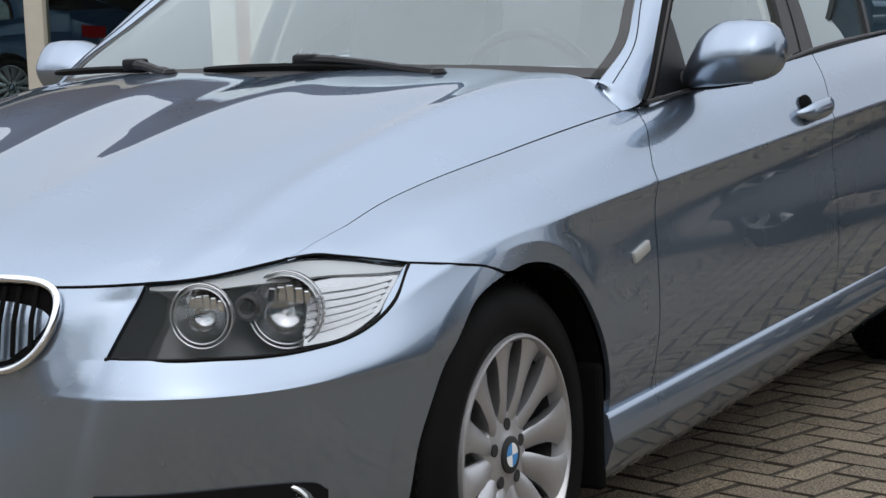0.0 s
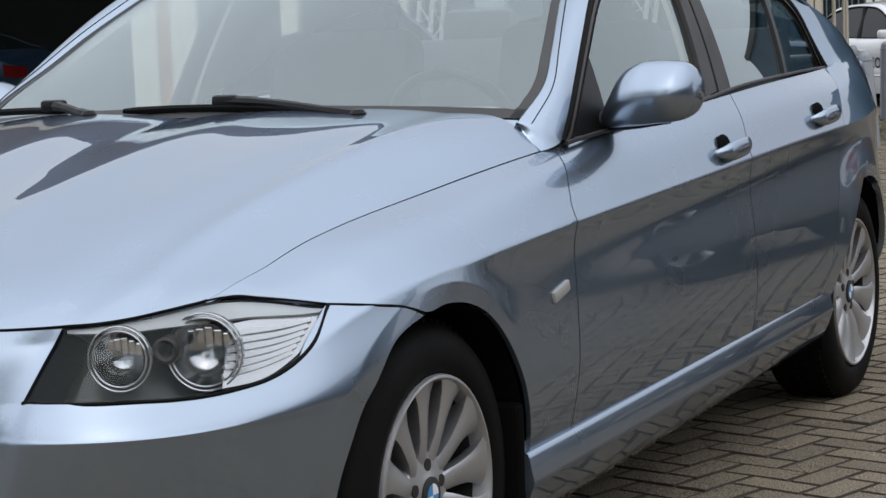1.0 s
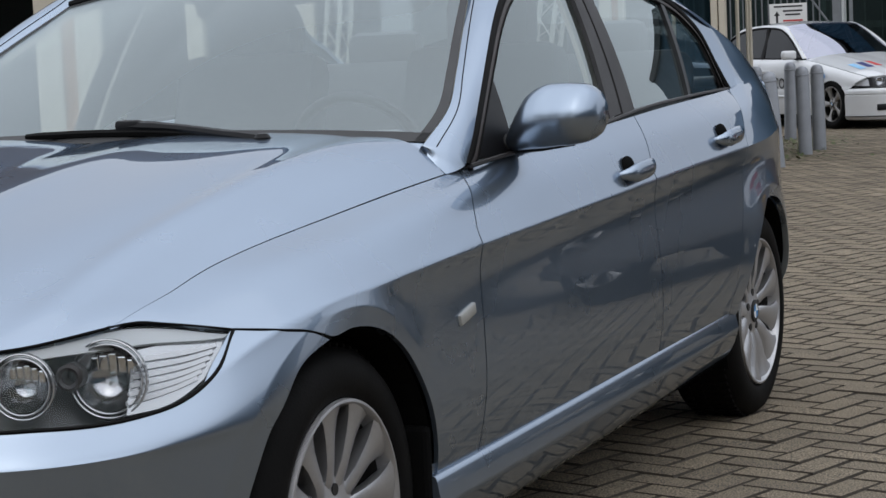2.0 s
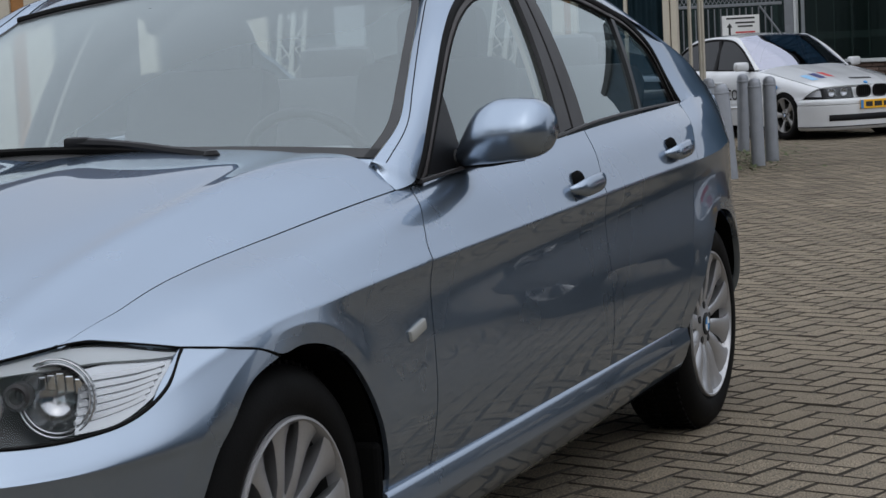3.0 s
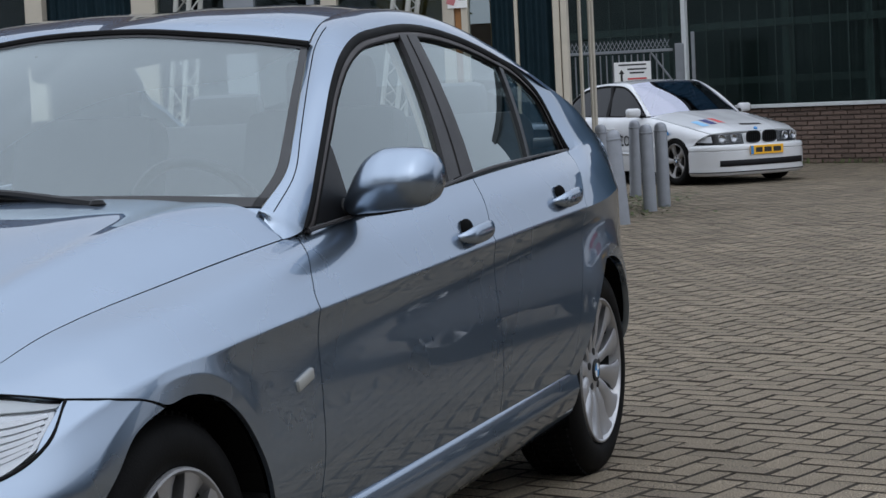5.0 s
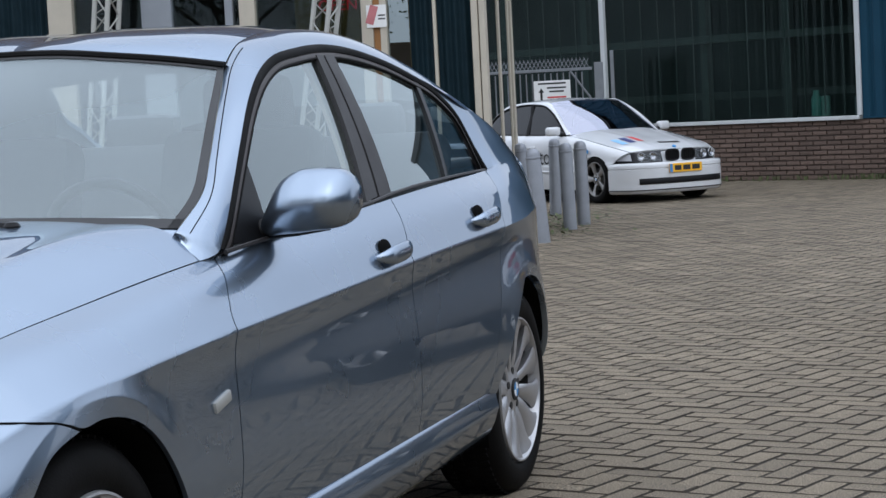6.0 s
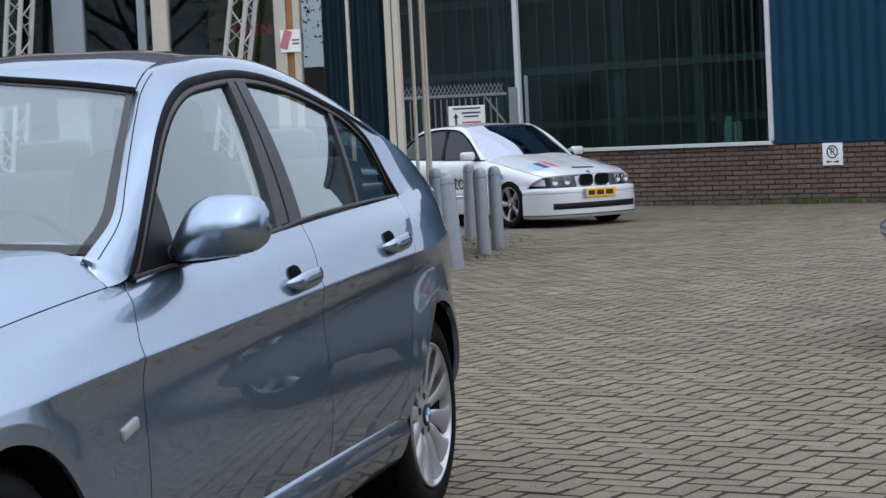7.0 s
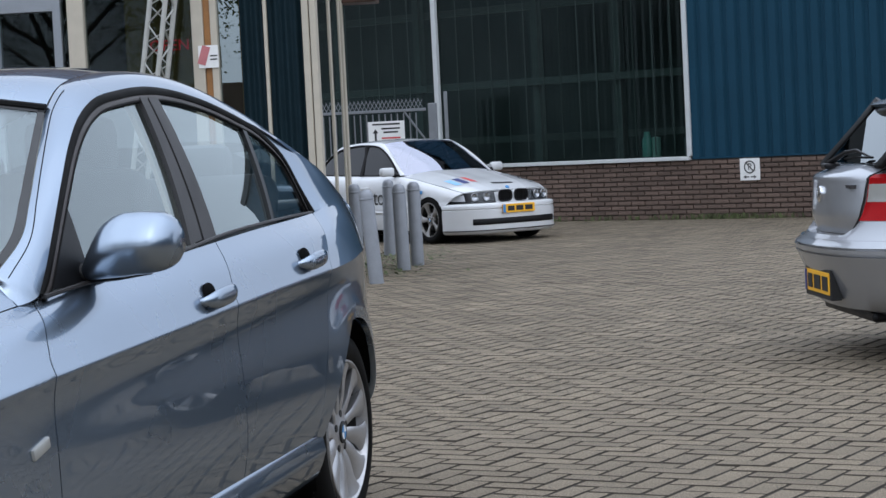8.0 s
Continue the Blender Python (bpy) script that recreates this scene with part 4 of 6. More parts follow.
def build_saloon(name, paint, label, detail=1):
    car = tagged(new(name), label, "car")
    q = lambda *p: [(float(i), v_at(i, z)) for i, z in p]
    # -- bonnet --
    centre = path3([(0, -.677, .706), (0, -.6, .745), (0, -.42, .80), (0, -.1, .878), (0, .22, .940), (0, .507, .972)])
    rail = skin(np.linspace(0, 3.2, 40), 0.0)
    front = path3(rail)
    flank = path3(skin(np.linspace(3.2, 7.12, 40), 0.0))
    end = flank(1.0)[0]
    rear = path3([(0, .507, .972), (.07, .509, .972), (.20, .527, .970), (.38, .567, .965), (.56, .615, .955), (.712, .672, .934), end])
    net = coons(centre, flank, front, rear, 56, 40)
    a, b = np.meshgrid(np.linspace(0, 1, 57), np.linspace(0, 1, 41), indexing="ij")
    net[..., 2] += (net[:, -1:, 2] - net[:, :1, 2]) * (b * b - b) * 0.85 + 0.02 * 6.75 * b * b * (1 - b) * np.sin(np.pi * a) ** 0.7
    # two creases each side: one runs back from the grille, one along the shoulder
    for ridge, high, wide in ((0.14 + 0.10 * a, 0.0055, 0.08), (0.76 + 0.02 * a, 0.0095, 0.045)):
        net[..., 2] += high * (np.exp(-((b - ridge) / wide) ** 2) - 0.5 * np.exp(-((b - ridge - 2.6 * wide) / (1.8 * wide)) ** 2)) * np.sin(np.pi * a) ** 0.6
    mirrored = net.copy()
    mirrored[..., 0] *= -1
    whole = np.concatenate([mirrored[:, :0:-1], net], axis=1)
    sheet("bonnet", [whole], paint, car)
    # near-black bead drawn where the bonnet's gap lies in shade
    gap_line = skin(np.linspace(0, 3.2, 60), 0.0) + np.array([0, 0, -.001])
    gap_line = np.concatenate([gap_line[:0:-1] * [-1, 1, 1], gap_line])
    part("bonnet_gap", tube(bmesh.new(), [Vector(p) for p in gap_line], .0028, 6), M_UNDER, car, "dark bead for the shaded gap along the bonnet's front edge", smooth=True)
    # -- flanks --
    for s in (1, -1):
        lamp_top = q((1.91, .700), (2.2, .702), (2.49, .708), (2.8, .720), (3.11, .727), (3.45, .722), (3.74, .714), (4.0, .704), (4.23, .694))
        lamp_low = q((1.64, .582), (2.12, .580), (2.5, .578), (2.76, .576), (3.22, .580), (3.56, .592), (3.75, .608), (3.92, .632), (4.23, .693))
        seam = q((4.23, .694), (4.6, .683), (4.94, .667), (5.10, .650))
        # wing: along the lamp, the bumper seam and over the wheel arch
        tip = (3.16, 0.0)
        low = [(3.185, .07), q((3.45, .724))[0], q((3.74, .715))[0], q((4.23, .695))[0], q((4.6, .684))[0], q((4.94, .668))[0]] + [iv(y, z) for y, z in arch_points(0, .305, .352, 100, 0, 11)] + [iv(.345, .27)]
        door_front = [(.735, .893), (.675, .85), (.622, .80), (.598, .745), (.592, .60), (.578, .45), (.55, .325)]
        ed = [iv(*p) for p in door_front]
        bottom = Curve([(k / (len(low)), *p) for k, p in enumerate(low)] + [(1, *ed[-1])])
        tops = [tip, (3.4, 0), (3.75, 0), (4.2, 0), (4.6, 0), (4.95, 0)]
        tt = np.linspace(5.1, ed[0][0], len(low) + 1 - len(tops))
        top = Curve([(k / (len(low)), *p) for k, p in enumerate(tops + [(float(t), 0.0) for t in tt])])
        left = fan([tip, (3.185, .07)])
        right = fan([(ed[0][0], 0.0)] + ed[1:])
        sheet("front_wing", [on_skin(coons(top, bottom, left, right, 84, 90 if detail else 26))], paint, car, side=s, flange=.010)
        # front door and rear door
        b_post = [(1.80, .955), (1.735, .87), (1.705, .80), (1.715, .70), (1.72, .556), (1.70, .345)]
        r_post = [(2.76, .981), (2.66, .93), (2.57, .86), (2.53, .793), (2.49, .656), (2.41, .50), (2.325, .36)]
        lf, rb, rr = right, wavy(b_post), wavy(r_post)
        for nm, l, r in (("front_door", lf, rb), ("rear_door", rb, rr)):
            tl, tr, bl, br = l(0)[0], r(0)[0], l(1)[0], r(1)[0]
            net = coons(fan([(tl[0], 0), ((tl[0] + tr[0]) / 2, 0), (tr[0], 0)]), fan([bl, ((bl[0] + br[0]) / 2, (bl[1] + br[1]) / 2), br]), l, r, 40, 100 if detail else 36)
            d = sheet(nm, [on_skin(net)], paint, car, side=s)
            if nm == "front_door":
                f_door = d
            else:
                r_door = d
        # rear quarter: one sweep from the roof seam over the shoulder, and the flank below the crease down to the arch
        arch = [iv(y, z) for y, z in arch_points(2.76, .305, .350, 172, 8, 13)]
        low = Curve([(k / 13, *p) for k, p in enumerate([rr(1)[0]] + arch)])
        tail = fan([(12.6, 0), (12.7, 2), (12.6, 4), arch[-1]])
        cut = float(np.interp(2.0, rr(np.linspace(0, 1, 200))[:, 1], np.linspace(0, 1, 200)))
        crease = fan([tuple(rr(cut)[0]), (10.6, 2), (11.3, 2), (12, 2), tuple(tail(1 / 3)[0])])
        lower = on_skin(coons(crease, low, lambda b: rr(cut + (1 - cut) * b), lambda b: tail(1 / 3 + b * 2 / 3), 60, 70 if detail else 26))
        post_end = strip_between(DOORTOP, SEAM, 90, 8, .012)[-1]
        edge = np.concatenate([post_end[::-1], DOORTOP(np.linspace(POST_LOW + .02, 1, 16))])
        seam_edge = on_skin(rr(np.linspace(0, cut, 20))[None])[0]
        seam_edge[0] = edge[-1]
        tail_edge = on_skin(tail(np.linspace(.04, 1 / 3, 12))[None])[0]
        base = path3(np.concatenate([[edge[-1]], QUARTER_BASE, tail_edge[:1]]))
        upper = coons(QUARTER_TOP, base, path3(edge), path3([QUARTER_TOP(1)[0], base(1)[0]]), 60, 24)
        shoulder = coons(base, path3(lower[:, 0]), path3(seam_edge), path3(tail_edge), 60, 40 if detail else 16)
        sheet("rear_wing", [np.concatenate([upper, shoulder[:, 1:]], axis=1), lower], paint, car, side=s, gap=0)
        # rear bumper with tail panel
        low = fan([arch[-1], (11.9, 7), (13, 7), (14.5, 7), (16, 7)])
        net = coons(fan([(12.6, 0), (13.4, 0), (14.2, 0), (15, 0), (16, 0)]), low, tail, fan([(16, 0), (16, 3), (16, 7)]), 36, 26)
        sheet("rear_bumper", [on_skin(net)], paint, car, side=s)
        net = coons(fan([(13.1, .5), (13.5, .5), (13.9, .5), (14.3, .5)]), fan([(13.1, 2.2), (13.5, 2.3), (13.9, 2.3), (14.2, 2.3)]), fan([(13.1, .5), (13.1, 2.2)]), fan([(14.3, .5), (14.2, 2.3)]), 14, 8)
        sheet("tail_lamp", [on_skin(net, .006)], M_RED, car, "red tail lamp", side=s)
        # front bumper: beside the grille, then below the lamp to the arch
        lip = [iv(y, z) for y, z in ((-.095, .652), (-.181, .611), (-.247, .544), (-.293, .474), (-.322, .403), (-.335, .321), (-.335, .20))]
        tops = [(0, 2), (.8, 2), (1.64, 2.0)] + lamp_low[1:-1] + seam
        inner_edge = [(1.91, 0), (1.82, .7), (1.73, 1.35), (1.64, 2.0)]
        nose = coons(fan([(0, 0), (.9, 0), (1.91, 0)]), fan([(0, 2), (.8, 2), (1.64, 2)]), fan([(0, 0), (0, 1), (0, 2)]), fan(inner_edge), 48, 24)
        lower = coons(fan(tops), fan([(0, 7), (1, 7), (2.2, 7), (3.2, 7), lip[-1]]), fan([(0, 2), (0, 4.5), (0, 7)]), fan([seam[-1]] + lip[1:]), 240 if detail else 72, 48)
        sheet("front_bumper", [on_skin(nose), on_skin(lower)], paint, car, side=s, gap=0.0)
        # thin dark bead paints the shade in the bumper seam
        line = skin(np.array([p[0] for p in seam]), np.array([p[1] for p in seam])) * [s, 1, 1]
        part("bumper_seam", tube(bmesh.new(), [Vector(p) for p in path3(line)(np.linspace(0, 1, 16))], .0022, 6), M_UNDER, car, "dark bead for the shaded seam between bumper and wing", smooth=True)
        # intake slot with fog lamp
        net = coons(fan(q((1.55, .365), (2.5, .372), (3.1, .366), (3.26, .350))), fan(q((1.55, .29), (2.5, .285), (3.1, .29), (3.26, .305))), fan(q((1.55, .365), (1.55, .29))), fan(q((3.26, .35), (3.26, .305))), 24, 6)
        sheet("air_intake", [on_skin(net, .004)], M_PLASTIC, car, "black lower air intake", side=s, gap=0)
        p = skin(2.95, v_at(2.95, .325))[0]
        bm = ring_mesh(bmesh.new(), (s * p[0], p[1] - .004, p[2]), (s * .35, -1, 0), .034, .042, .02)
        lathe_c = Matrix.Translation((s * p[0], p[1] - .002, p[2])) @ Vector((s * .35, -1, 0)).to_track_quat("Z", "Y").to_matrix().to_4x4()
        fl = lathe(bmesh.new(), [(.034, -.004), (.02, .002), (0, .003)], 24)
        bmesh.ops.transform(fl, matrix=lathe_c, verts=fl.verts)
        fog = part("fog_lamp", bm, M_RINGGLASS, car, "round fog lamp", smooth=True)
        part("fog_lens", fl, M_LENS, fog, smooth=True)
        # grille: chrome ring, dark well and upright slats
        kid = [(.10, .69), (.16, .705), (.28, .708), (.352, .700), (.378, .672), (.365, .615), (.32, .572), (.24, .558), (.15, .560), (.09, .58), (.07, .64)]
        ii = lambda x: float(np.interp(x, OUTLINE.p[:5, 0], OUTLINE.t[:5]))
        face = lambda x, z, out: skin(ii(x), v_at(ii(x), min(z, .69)))[0] * [s, 1, 1] + np.array([0, -out, max(0, z - .69)])
        pts = [Vector(face(x, z, .012)) for x, z in kid]
        loop = [Vector(spline([(k, *p) for k, p in enumerate(pts + pts[:1])], u * len(pts) / 60.0)) for u in range(61)]
        grille = part("kidney_grille", tube(bmesh.new(), loop, .0075, 8, cap=False), M_CHROME, car, "chrome grille surround with black slats", smooth=True, sharp=80)
        bm = bmesh.new()
        bm.faces.new([bm.verts.new(p + Vector((0, .006, 0))) for p in loop[:-1]])
        part("grille_well", bm, M_UNDER, grille)
        for k in range(9):
            x = .10 + .030 * k
            za, zb = .575 + max(0, x - .26) * .22, .695
            bar = tube(bmesh.new(), [face(x, za, .012), face(x, (za + zb) / 2, .014), face(x, zb, .012)], .0045, 6)
            part("slat", bar, M_UNDER, grille, smooth=True)
        # headlamp
        lens_net = coons(fan(lamp_top), fan(lamp_low), fan(inner_edge), fan([lamp_top[-1], lamp_low[-1]]), 48, 18)
        surf = on_skin(lens_net)
        lamp = sheet("headlamp", [lifted(surf, -.085)], M_LAMP_DARK, car, "clear headlamp with dark housing", side=s, gap=.004, flange=-.08)
        for u in (0, 1):
            ctr = ((.579, -.571, .642), (.676, -.472, .641))[u]
            rad = (.044, .055)[u]
            cc = (s * ctr[0], ctr[1], ctr[2])
            ax = (s * .30, -1, .02)
            ringo = part("lamp_ring", ring_mesh(bmesh.new(), cc, ax, rad, rad + .003, .012), M_RINGGLASS, lamp, "pale glass ring", smooth=True)
            mm = Matrix.Translation(cc) @ Vector(ax).to_track_quat("Z", "Y").to_matrix().to_4x4()
            bowl = lathe(bmesh.new(), [(rad, -.004), (rad * .86, -.022), (rad * .62, -.038), (rad * .3, -.046), (.0, -.048)], 32)
            bmesh.ops.transform(bowl, matrix=mm, verts=bowl.verts)
            part("reflector", bowl, M_REFLECTOR, ringo, "smoked mirror reflector", smooth=True)
            for k in range(5):
                xa = -rad * .66 + k * rad * .27
                bm = box(bmesh.new(), xa, xa + rad * .25, rad * (.02 + .03 * (k % 2)), rad * (.62 - .07 * abs(k - 2)), -.034, -.030, bevel=.002, m=pose(0, 0, 0, 14 - k * 3, 0, 0))
                bmesh.ops.transform(bm, matrix=mm, verts=bm.verts)
                part("reflector_strip", bm, M_CHROME, ringo)
            part("outer_ring", ring_mesh(bmesh.new(), cc, ax, rad + .007, rad + .010, .010), M_RINGGLASS, ringo, smooth=True)
            bulb = lathe(bmesh.new(), [(.0, -.018), (.006, -.020), (.008, -.028), (.008, -.046)], 16)
            bmesh.ops.transform(bulb, matrix=mm, verts=bulb.verts)
            part("bulb", bulb, M_LENS, ringo, smooth=True)
        part("lamp_bulb_cover", ring_mesh(bmesh.new(), (s * .634, -.520, .650), (s * .30, -1, 0), .012, .022, .03), M_SATIN, lamp, smooth=True)
        brow = coons(fan([(lerp_i, v_at(lerp_i, zz)) for lerp_i, zz in ((1.93, .697), (2.49, .705), (3.11, .724), (3.74, .711), (4.2, .692))]), fan([(k, v_at(k, zz)) for k, zz in ((1.93, .688), (2.49, .686), (3.11, .690), (3.74, .690), (4.2, .688))]),
                     fan([(1.93, v_at(1.93, .697)), (1.93, v_at(1.93, .688))]), fan([(4.2, v_at(4.2, .692)), (4.2, v_at(4.2, .688))]), 24, 4)
        sheet("lamp_brow", [lifted(on_skin(brow), -.008)], M_BROW, lamp, "pale grey brow trim", side=s, gap=0, flange=.006)
        back = coons(fan(q((3.36, .686), (3.75, .690), (4.21, .6925))), fan(q((3.18, .588), (3.56, .598), (3.95, .643))), fan(q((3.36, .686), (3.18, .588))), fan(q((4.21, .6925), (3.95, .643))), 12, 8)
        sheet("indicator", [lifted(on_skin(back), -.014)], M_RINGGLASS, lamp, "silver ribbed indicator reflector", side=s, gap=0, flange=.004)
        for k in range(6):
            f0 = (k + .25) / 6
            z0, z1 = .676 - .076 * f0, .684 - .044 * f0 * 1.3
            i0, i1 = 3.36 - .18 * f0, 4.06 - .30 * f0
            net = coons(fan(q((i0, z0), (i1, z1))), fan(q((i0, z0 - .007), (i1, z1 - .006))), fan(q((i0, z0), (i0, z0 - .007))), fan(q((i1, z1), (i1, z1 - .006))), 10, 2)
            sheet("indicator_rib", [lifted(on_skin(net), -.009)], M_RIB, lamp, side=s, gap=0, flange=.010)
        lens = sheet("lamp_lens", [lifted(surf, -.003)], M_LENS, lamp, "clear plastic lens", side=s, gap=.005, flange=0)
        lens.visible_shadow = False
        edge = path3(skin(np.array([p[0] for p in lamp_low]), np.array([p[1] for p in lamp_low])) * [s, 1, 1])
        bm = tube(bmesh.new(), [Vector(p) for p in edge(np.linspace(0, 1, 40))], .0035, 6)
        part("lamp_seal", bm, M_RUBBER, lamp, smooth=True)
        edge = path3(skin(np.array([p[0] for p in lamp_top]), np.array([p[1] for p in lamp_top])) * [s, 1, 1])
        part("lamp_seal", tube(bmesh.new(), [Vector(p) for p in edge(np.linspace(0, 1, 40))], .002, 6), M_RUBBER, lamp, smooth=True)
        # side repeater
        p0, p1 = skin(*iv(.465, .600))[0], skin(*iv(.555, .622))[0]
        bm = bmesh.new()
        box(bm, -.006, .007, -.040, .040, -.0125, .0125, bevel=.005, m=Matrix.Translation((s * (p0[0] + p1[0]) / 2, .51, .612)) @ pose(0, 0, 0, 13, 0, 0))
        part("side_repeater", bm, M_REPEAT, car, "clear side repeater lamp", smooth=True)
        # sill cover
        ys = np.linspace(.322, 2.40, 40)
        prof = [(.866, .322), (.874, .3215), (.8805, .3185), (.8835, .310), (.8865, .290), (.8915, .268), (.892, .262), (.888, .252), (.878, .222), (.862, .192), (.845, .172), (.80, .166)]
        rise = .045 * (ys - .33) / 2.07
        net = np.array([[(x + .006 * math.sin((y - .33) / 2.07 * math.pi), y, z + r_) for x, z in prof] for y, r_ in zip(ys, rise)])
        sheet("sill", [net], paint, car, side=s, gap=0, flange=.02)
        bm = bmesh.new()
        bm.faces.new([bm.verts.new((s * x, .324, z)) for x, z in prof])
        part("sill_end", bm, M_PLASTIC, car)
        part("mud_guard", boxed(*sorted((s * .60, s * .872)), .31, .335, .17, .42, .01), M_UNDER, car)
        # A-pillar, roof rail and C-pillar in one frame
        net = strip_between(DOORTOP, SEAM, 90, 8, .012)
        edge_foot = rear(np.linspace(1, rear.t[-2], 9)) + np.array([0, .002, .001])
        foot = edge_foot + (np.linspace(0, 1, 9) ** 1.5)[:, None] * (COWL(1)[0] - edge_foot[8]) * .45
        sheet("scuttle_corner", [np.array([edge_foot + (foot - edge_foot) * k - np.array([0, 0, .002 * (1 - k)]) for k in (0, .35, .7, 1)])], paint, car, side=s, gap=0, flange=0)
        u = np.linspace(0, 1, 7)[1:, None, None]
        flow = net[0] - (net[3] - net[0]) * .35
        fore = (1 - u) ** 2 * net[0] + 2 * u * (1 - u) * flow + u * u * foot
        # dark line laid on the pillar for its shaded joint
        line = np.concatenate([fore[::-1], net])[5:43, 6]
        part("pillar_joint", tube(bmesh.new(), [Vector((s * q[0], q[1], q[2])) for q in line], .0014, 6), M_UNDER, car, smooth=True)
        sheet("roof_side_frame", [np.concatenate([fore[::-1], net])], paint, car, side=s, gap=0, flange=.012)
        fill = np.concatenate([net[:1, 8], fore[:, 8]])
        u = np.linspace(0, 1, 7)[:, None]
        sheet("pillar_fillet", [np.array([fill, (1 - u) * (COWL(1)[0] + np.array([0, .004, .001])) + u * fill[-1]])], paint, car, side=s, gap=0, flange=0)
        t = np.linspace(.80, 1, 12)
        net = np.array([[p_ * (1 - k) + q_ * k for k in (0, .5, 1)] for p_, q_ in zip(rear(t * rear.t[-2]) + np.array([0, 0, -.002]), COWL(t) + np.array([0, .004, .001]))])
        sheet("scuttle_corner", [net], paint, car, side=s, gap=0, flange=.006)
        net = strip_between(DOORTOP, SEAM, 90, 8, .0)[:40]
        sheet("inner_front_pillar", [net * np.array([.955, 1, 1]) + np.array([0, .022, -.012])], M_PALE, car, "pale beige inner pillar lining", side=s, gap=0, flange=0)
        # window seals, frames, glass
        seal_in, frame_in = inner(DOORTOP, .020), inner(DOORTOP, .036)
        net = strip(DOORTOP, seal_in, 90, 4, bulge=.004)
        sheet("window_seal", [net], M_RUBBER, car, "black rubber window seal", side=s, gap=0, flange=.01)
        net = strip(seal_in, frame_in, 90, 4, bulge=.002)
        sheet("window_frame", [net + np.array([-.004, 0, 0])], M_FRAME, car, "dark grey window frame", side=s, gap=0, flange=.012)
        fz = frame_in(np.linspace(0, 1, 120))
        part("glass_run", tube(bmesh.new(), [Vector((s * (q[0] - .004), q[1], q[2])) for q in fz], .0035, 6), M_RUBBER, car, "black glass run seal", smooth=True)
        ztop = lambda y: float(max(np.interp(y, fz[:, 1], fz[:, 2]), BELT(y)[0, 0] + .004))
        for door, nm, ya, yb in ((f_door, "window_glass", .79, 1.735), (r_door, "window_glass", 1.745, 2.42), (r_door, "quarter_glass", 2.43, 2.74)):
            ys_ = np.linspace(ya, yb, 25)
            lo = Curve([(k / 24, y, BELT(y)[0, 0] - .006) for k, y in enumerate(ys_)])
            hi = Curve([(k / 24, y, ztop(y) + .006) for k, y in enumerate(ys_)])
            g = sheet(nm, [side_net(lo, hi, 24, 10, .012)], M_GLASS, door, "tinted window glass", side=s, gap=0, flange=0)
            g.visible_shadow = False
        # between the two trims a near-black strip holds the gap's shade
        for door, nm, low0, low1, top0, top1, inset, mt, lb in ((f_door, "pillar_trim", 1.632, 1.722, 1.738, 1.784, -.001, M_SATIN, "dark grey pillar trim"),
                                                               (f_door, "pillar_gap", 1.728, 1.736, 1.786, 1.797, .010, M_UNDER, ""),
                                                               (r_door, "pillar_trim", 1.736, 1.832, 1.797, 1.862, -.001, M_SATIN, "dark grey pillar trim")):
            lo = Curve([(0, low0, .948), (1, low1, .957)])
            hi = Curve([(0, top0, 1.325), (1, top1, 1.325)])
            sheet(nm, [side_net(lo, hi, 6, 12, inset)], mt, door, lb, side=s, gap=0, flange=.012)
        lo = Curve([(0, 1.66, .90), (1, 1.80, .90)])
        hi = Curve([(0, 1.755, 1.325), (1, 1.835, 1.325)])
        sheet("inner_pillar", [side_net(lo, hi, 4, 8, .045)], M_PALE, car, "pale grey inner pillar lining", side=s, gap=0, flange=.012)
        lo = Curve([(0, 2.352, .976), (1, 2.378, .977)])
        hi = Curve([(0, 2.462, 1.275), (1, 2.492, 1.268)])
        sheet("quarter_divider", [side_net(lo, hi, 3, 12, .002)], M_TRIM, r_door, side=s, gap=0, flange=.012)
        lo = Curve([(0, .80, .905), (.5, .9, .905), (1, 1.010, .912)])
        hi = Curve([(0, .81, .945), (.5, .9, 1.01), (1, 1.018, 1.085)])
        sheet("mirror_sail", [side_net(lo, hi, 10, 10, .004)], M_PLASTIC, f_door, "black mirror triangle", side=s, gap=0, flange=.012)
        ys_ = np.linspace(.76, 2.79, 60)
        bz = BELT(ys_)[:, 0]
        for door, sel in ((f_door, ys_ < 1.80), (r_door, ys_ >= 1.79)):
            line = [Vector((s * (glass_x(y, z) + .003), y, z - .001)) for y, z in zip(ys_[sel], bz[sel])]
            part("belt_trim", tube(bmesh.new(), line, .005, 6), M_SATIN, door, "dark belt moulding", smooth=True)
        # handles
        for door, yh, zh in ((f_door, 1.575, .822), (r_door, 2.375, .858)):
            xh = skin(*iv(yh, zh))[0][0]
            tilt = pose(0, 0, 0, 3.5, 0, 0)
            bm = bmesh.new()
            rows = []
            for k in range(13):
                u = k / 12
                yy = (u - .5) * .215
                ww = .018 * (1 - (2 * u - 1) ** 4) + .006
                out = .030 * (1 - (2 * u - 1) ** 6) + .004
                rows.append([bm.verts.new(Matrix.Translation((s * xh, yh, zh)) @ tilt @ Vector((s * (out - .008 + .011 * math.cos(t)), yy, ww * math.sin(t)))) for t in np.linspace(0, 2 * math.pi, 14, endpoint=False)])
            for a_, b_ in zip(rows, rows[1:]):
                for j in range(14):
                    bm.faces.new((a_[j], a_[(j + 1) % 14], b_[(j + 1) % 14], b_[j]))
            bm.faces.new(rows[0][::-1])
            bm.faces.new(rows[-1])
            bmesh.ops.recalc_face_normals(bm, faces=bm.faces)
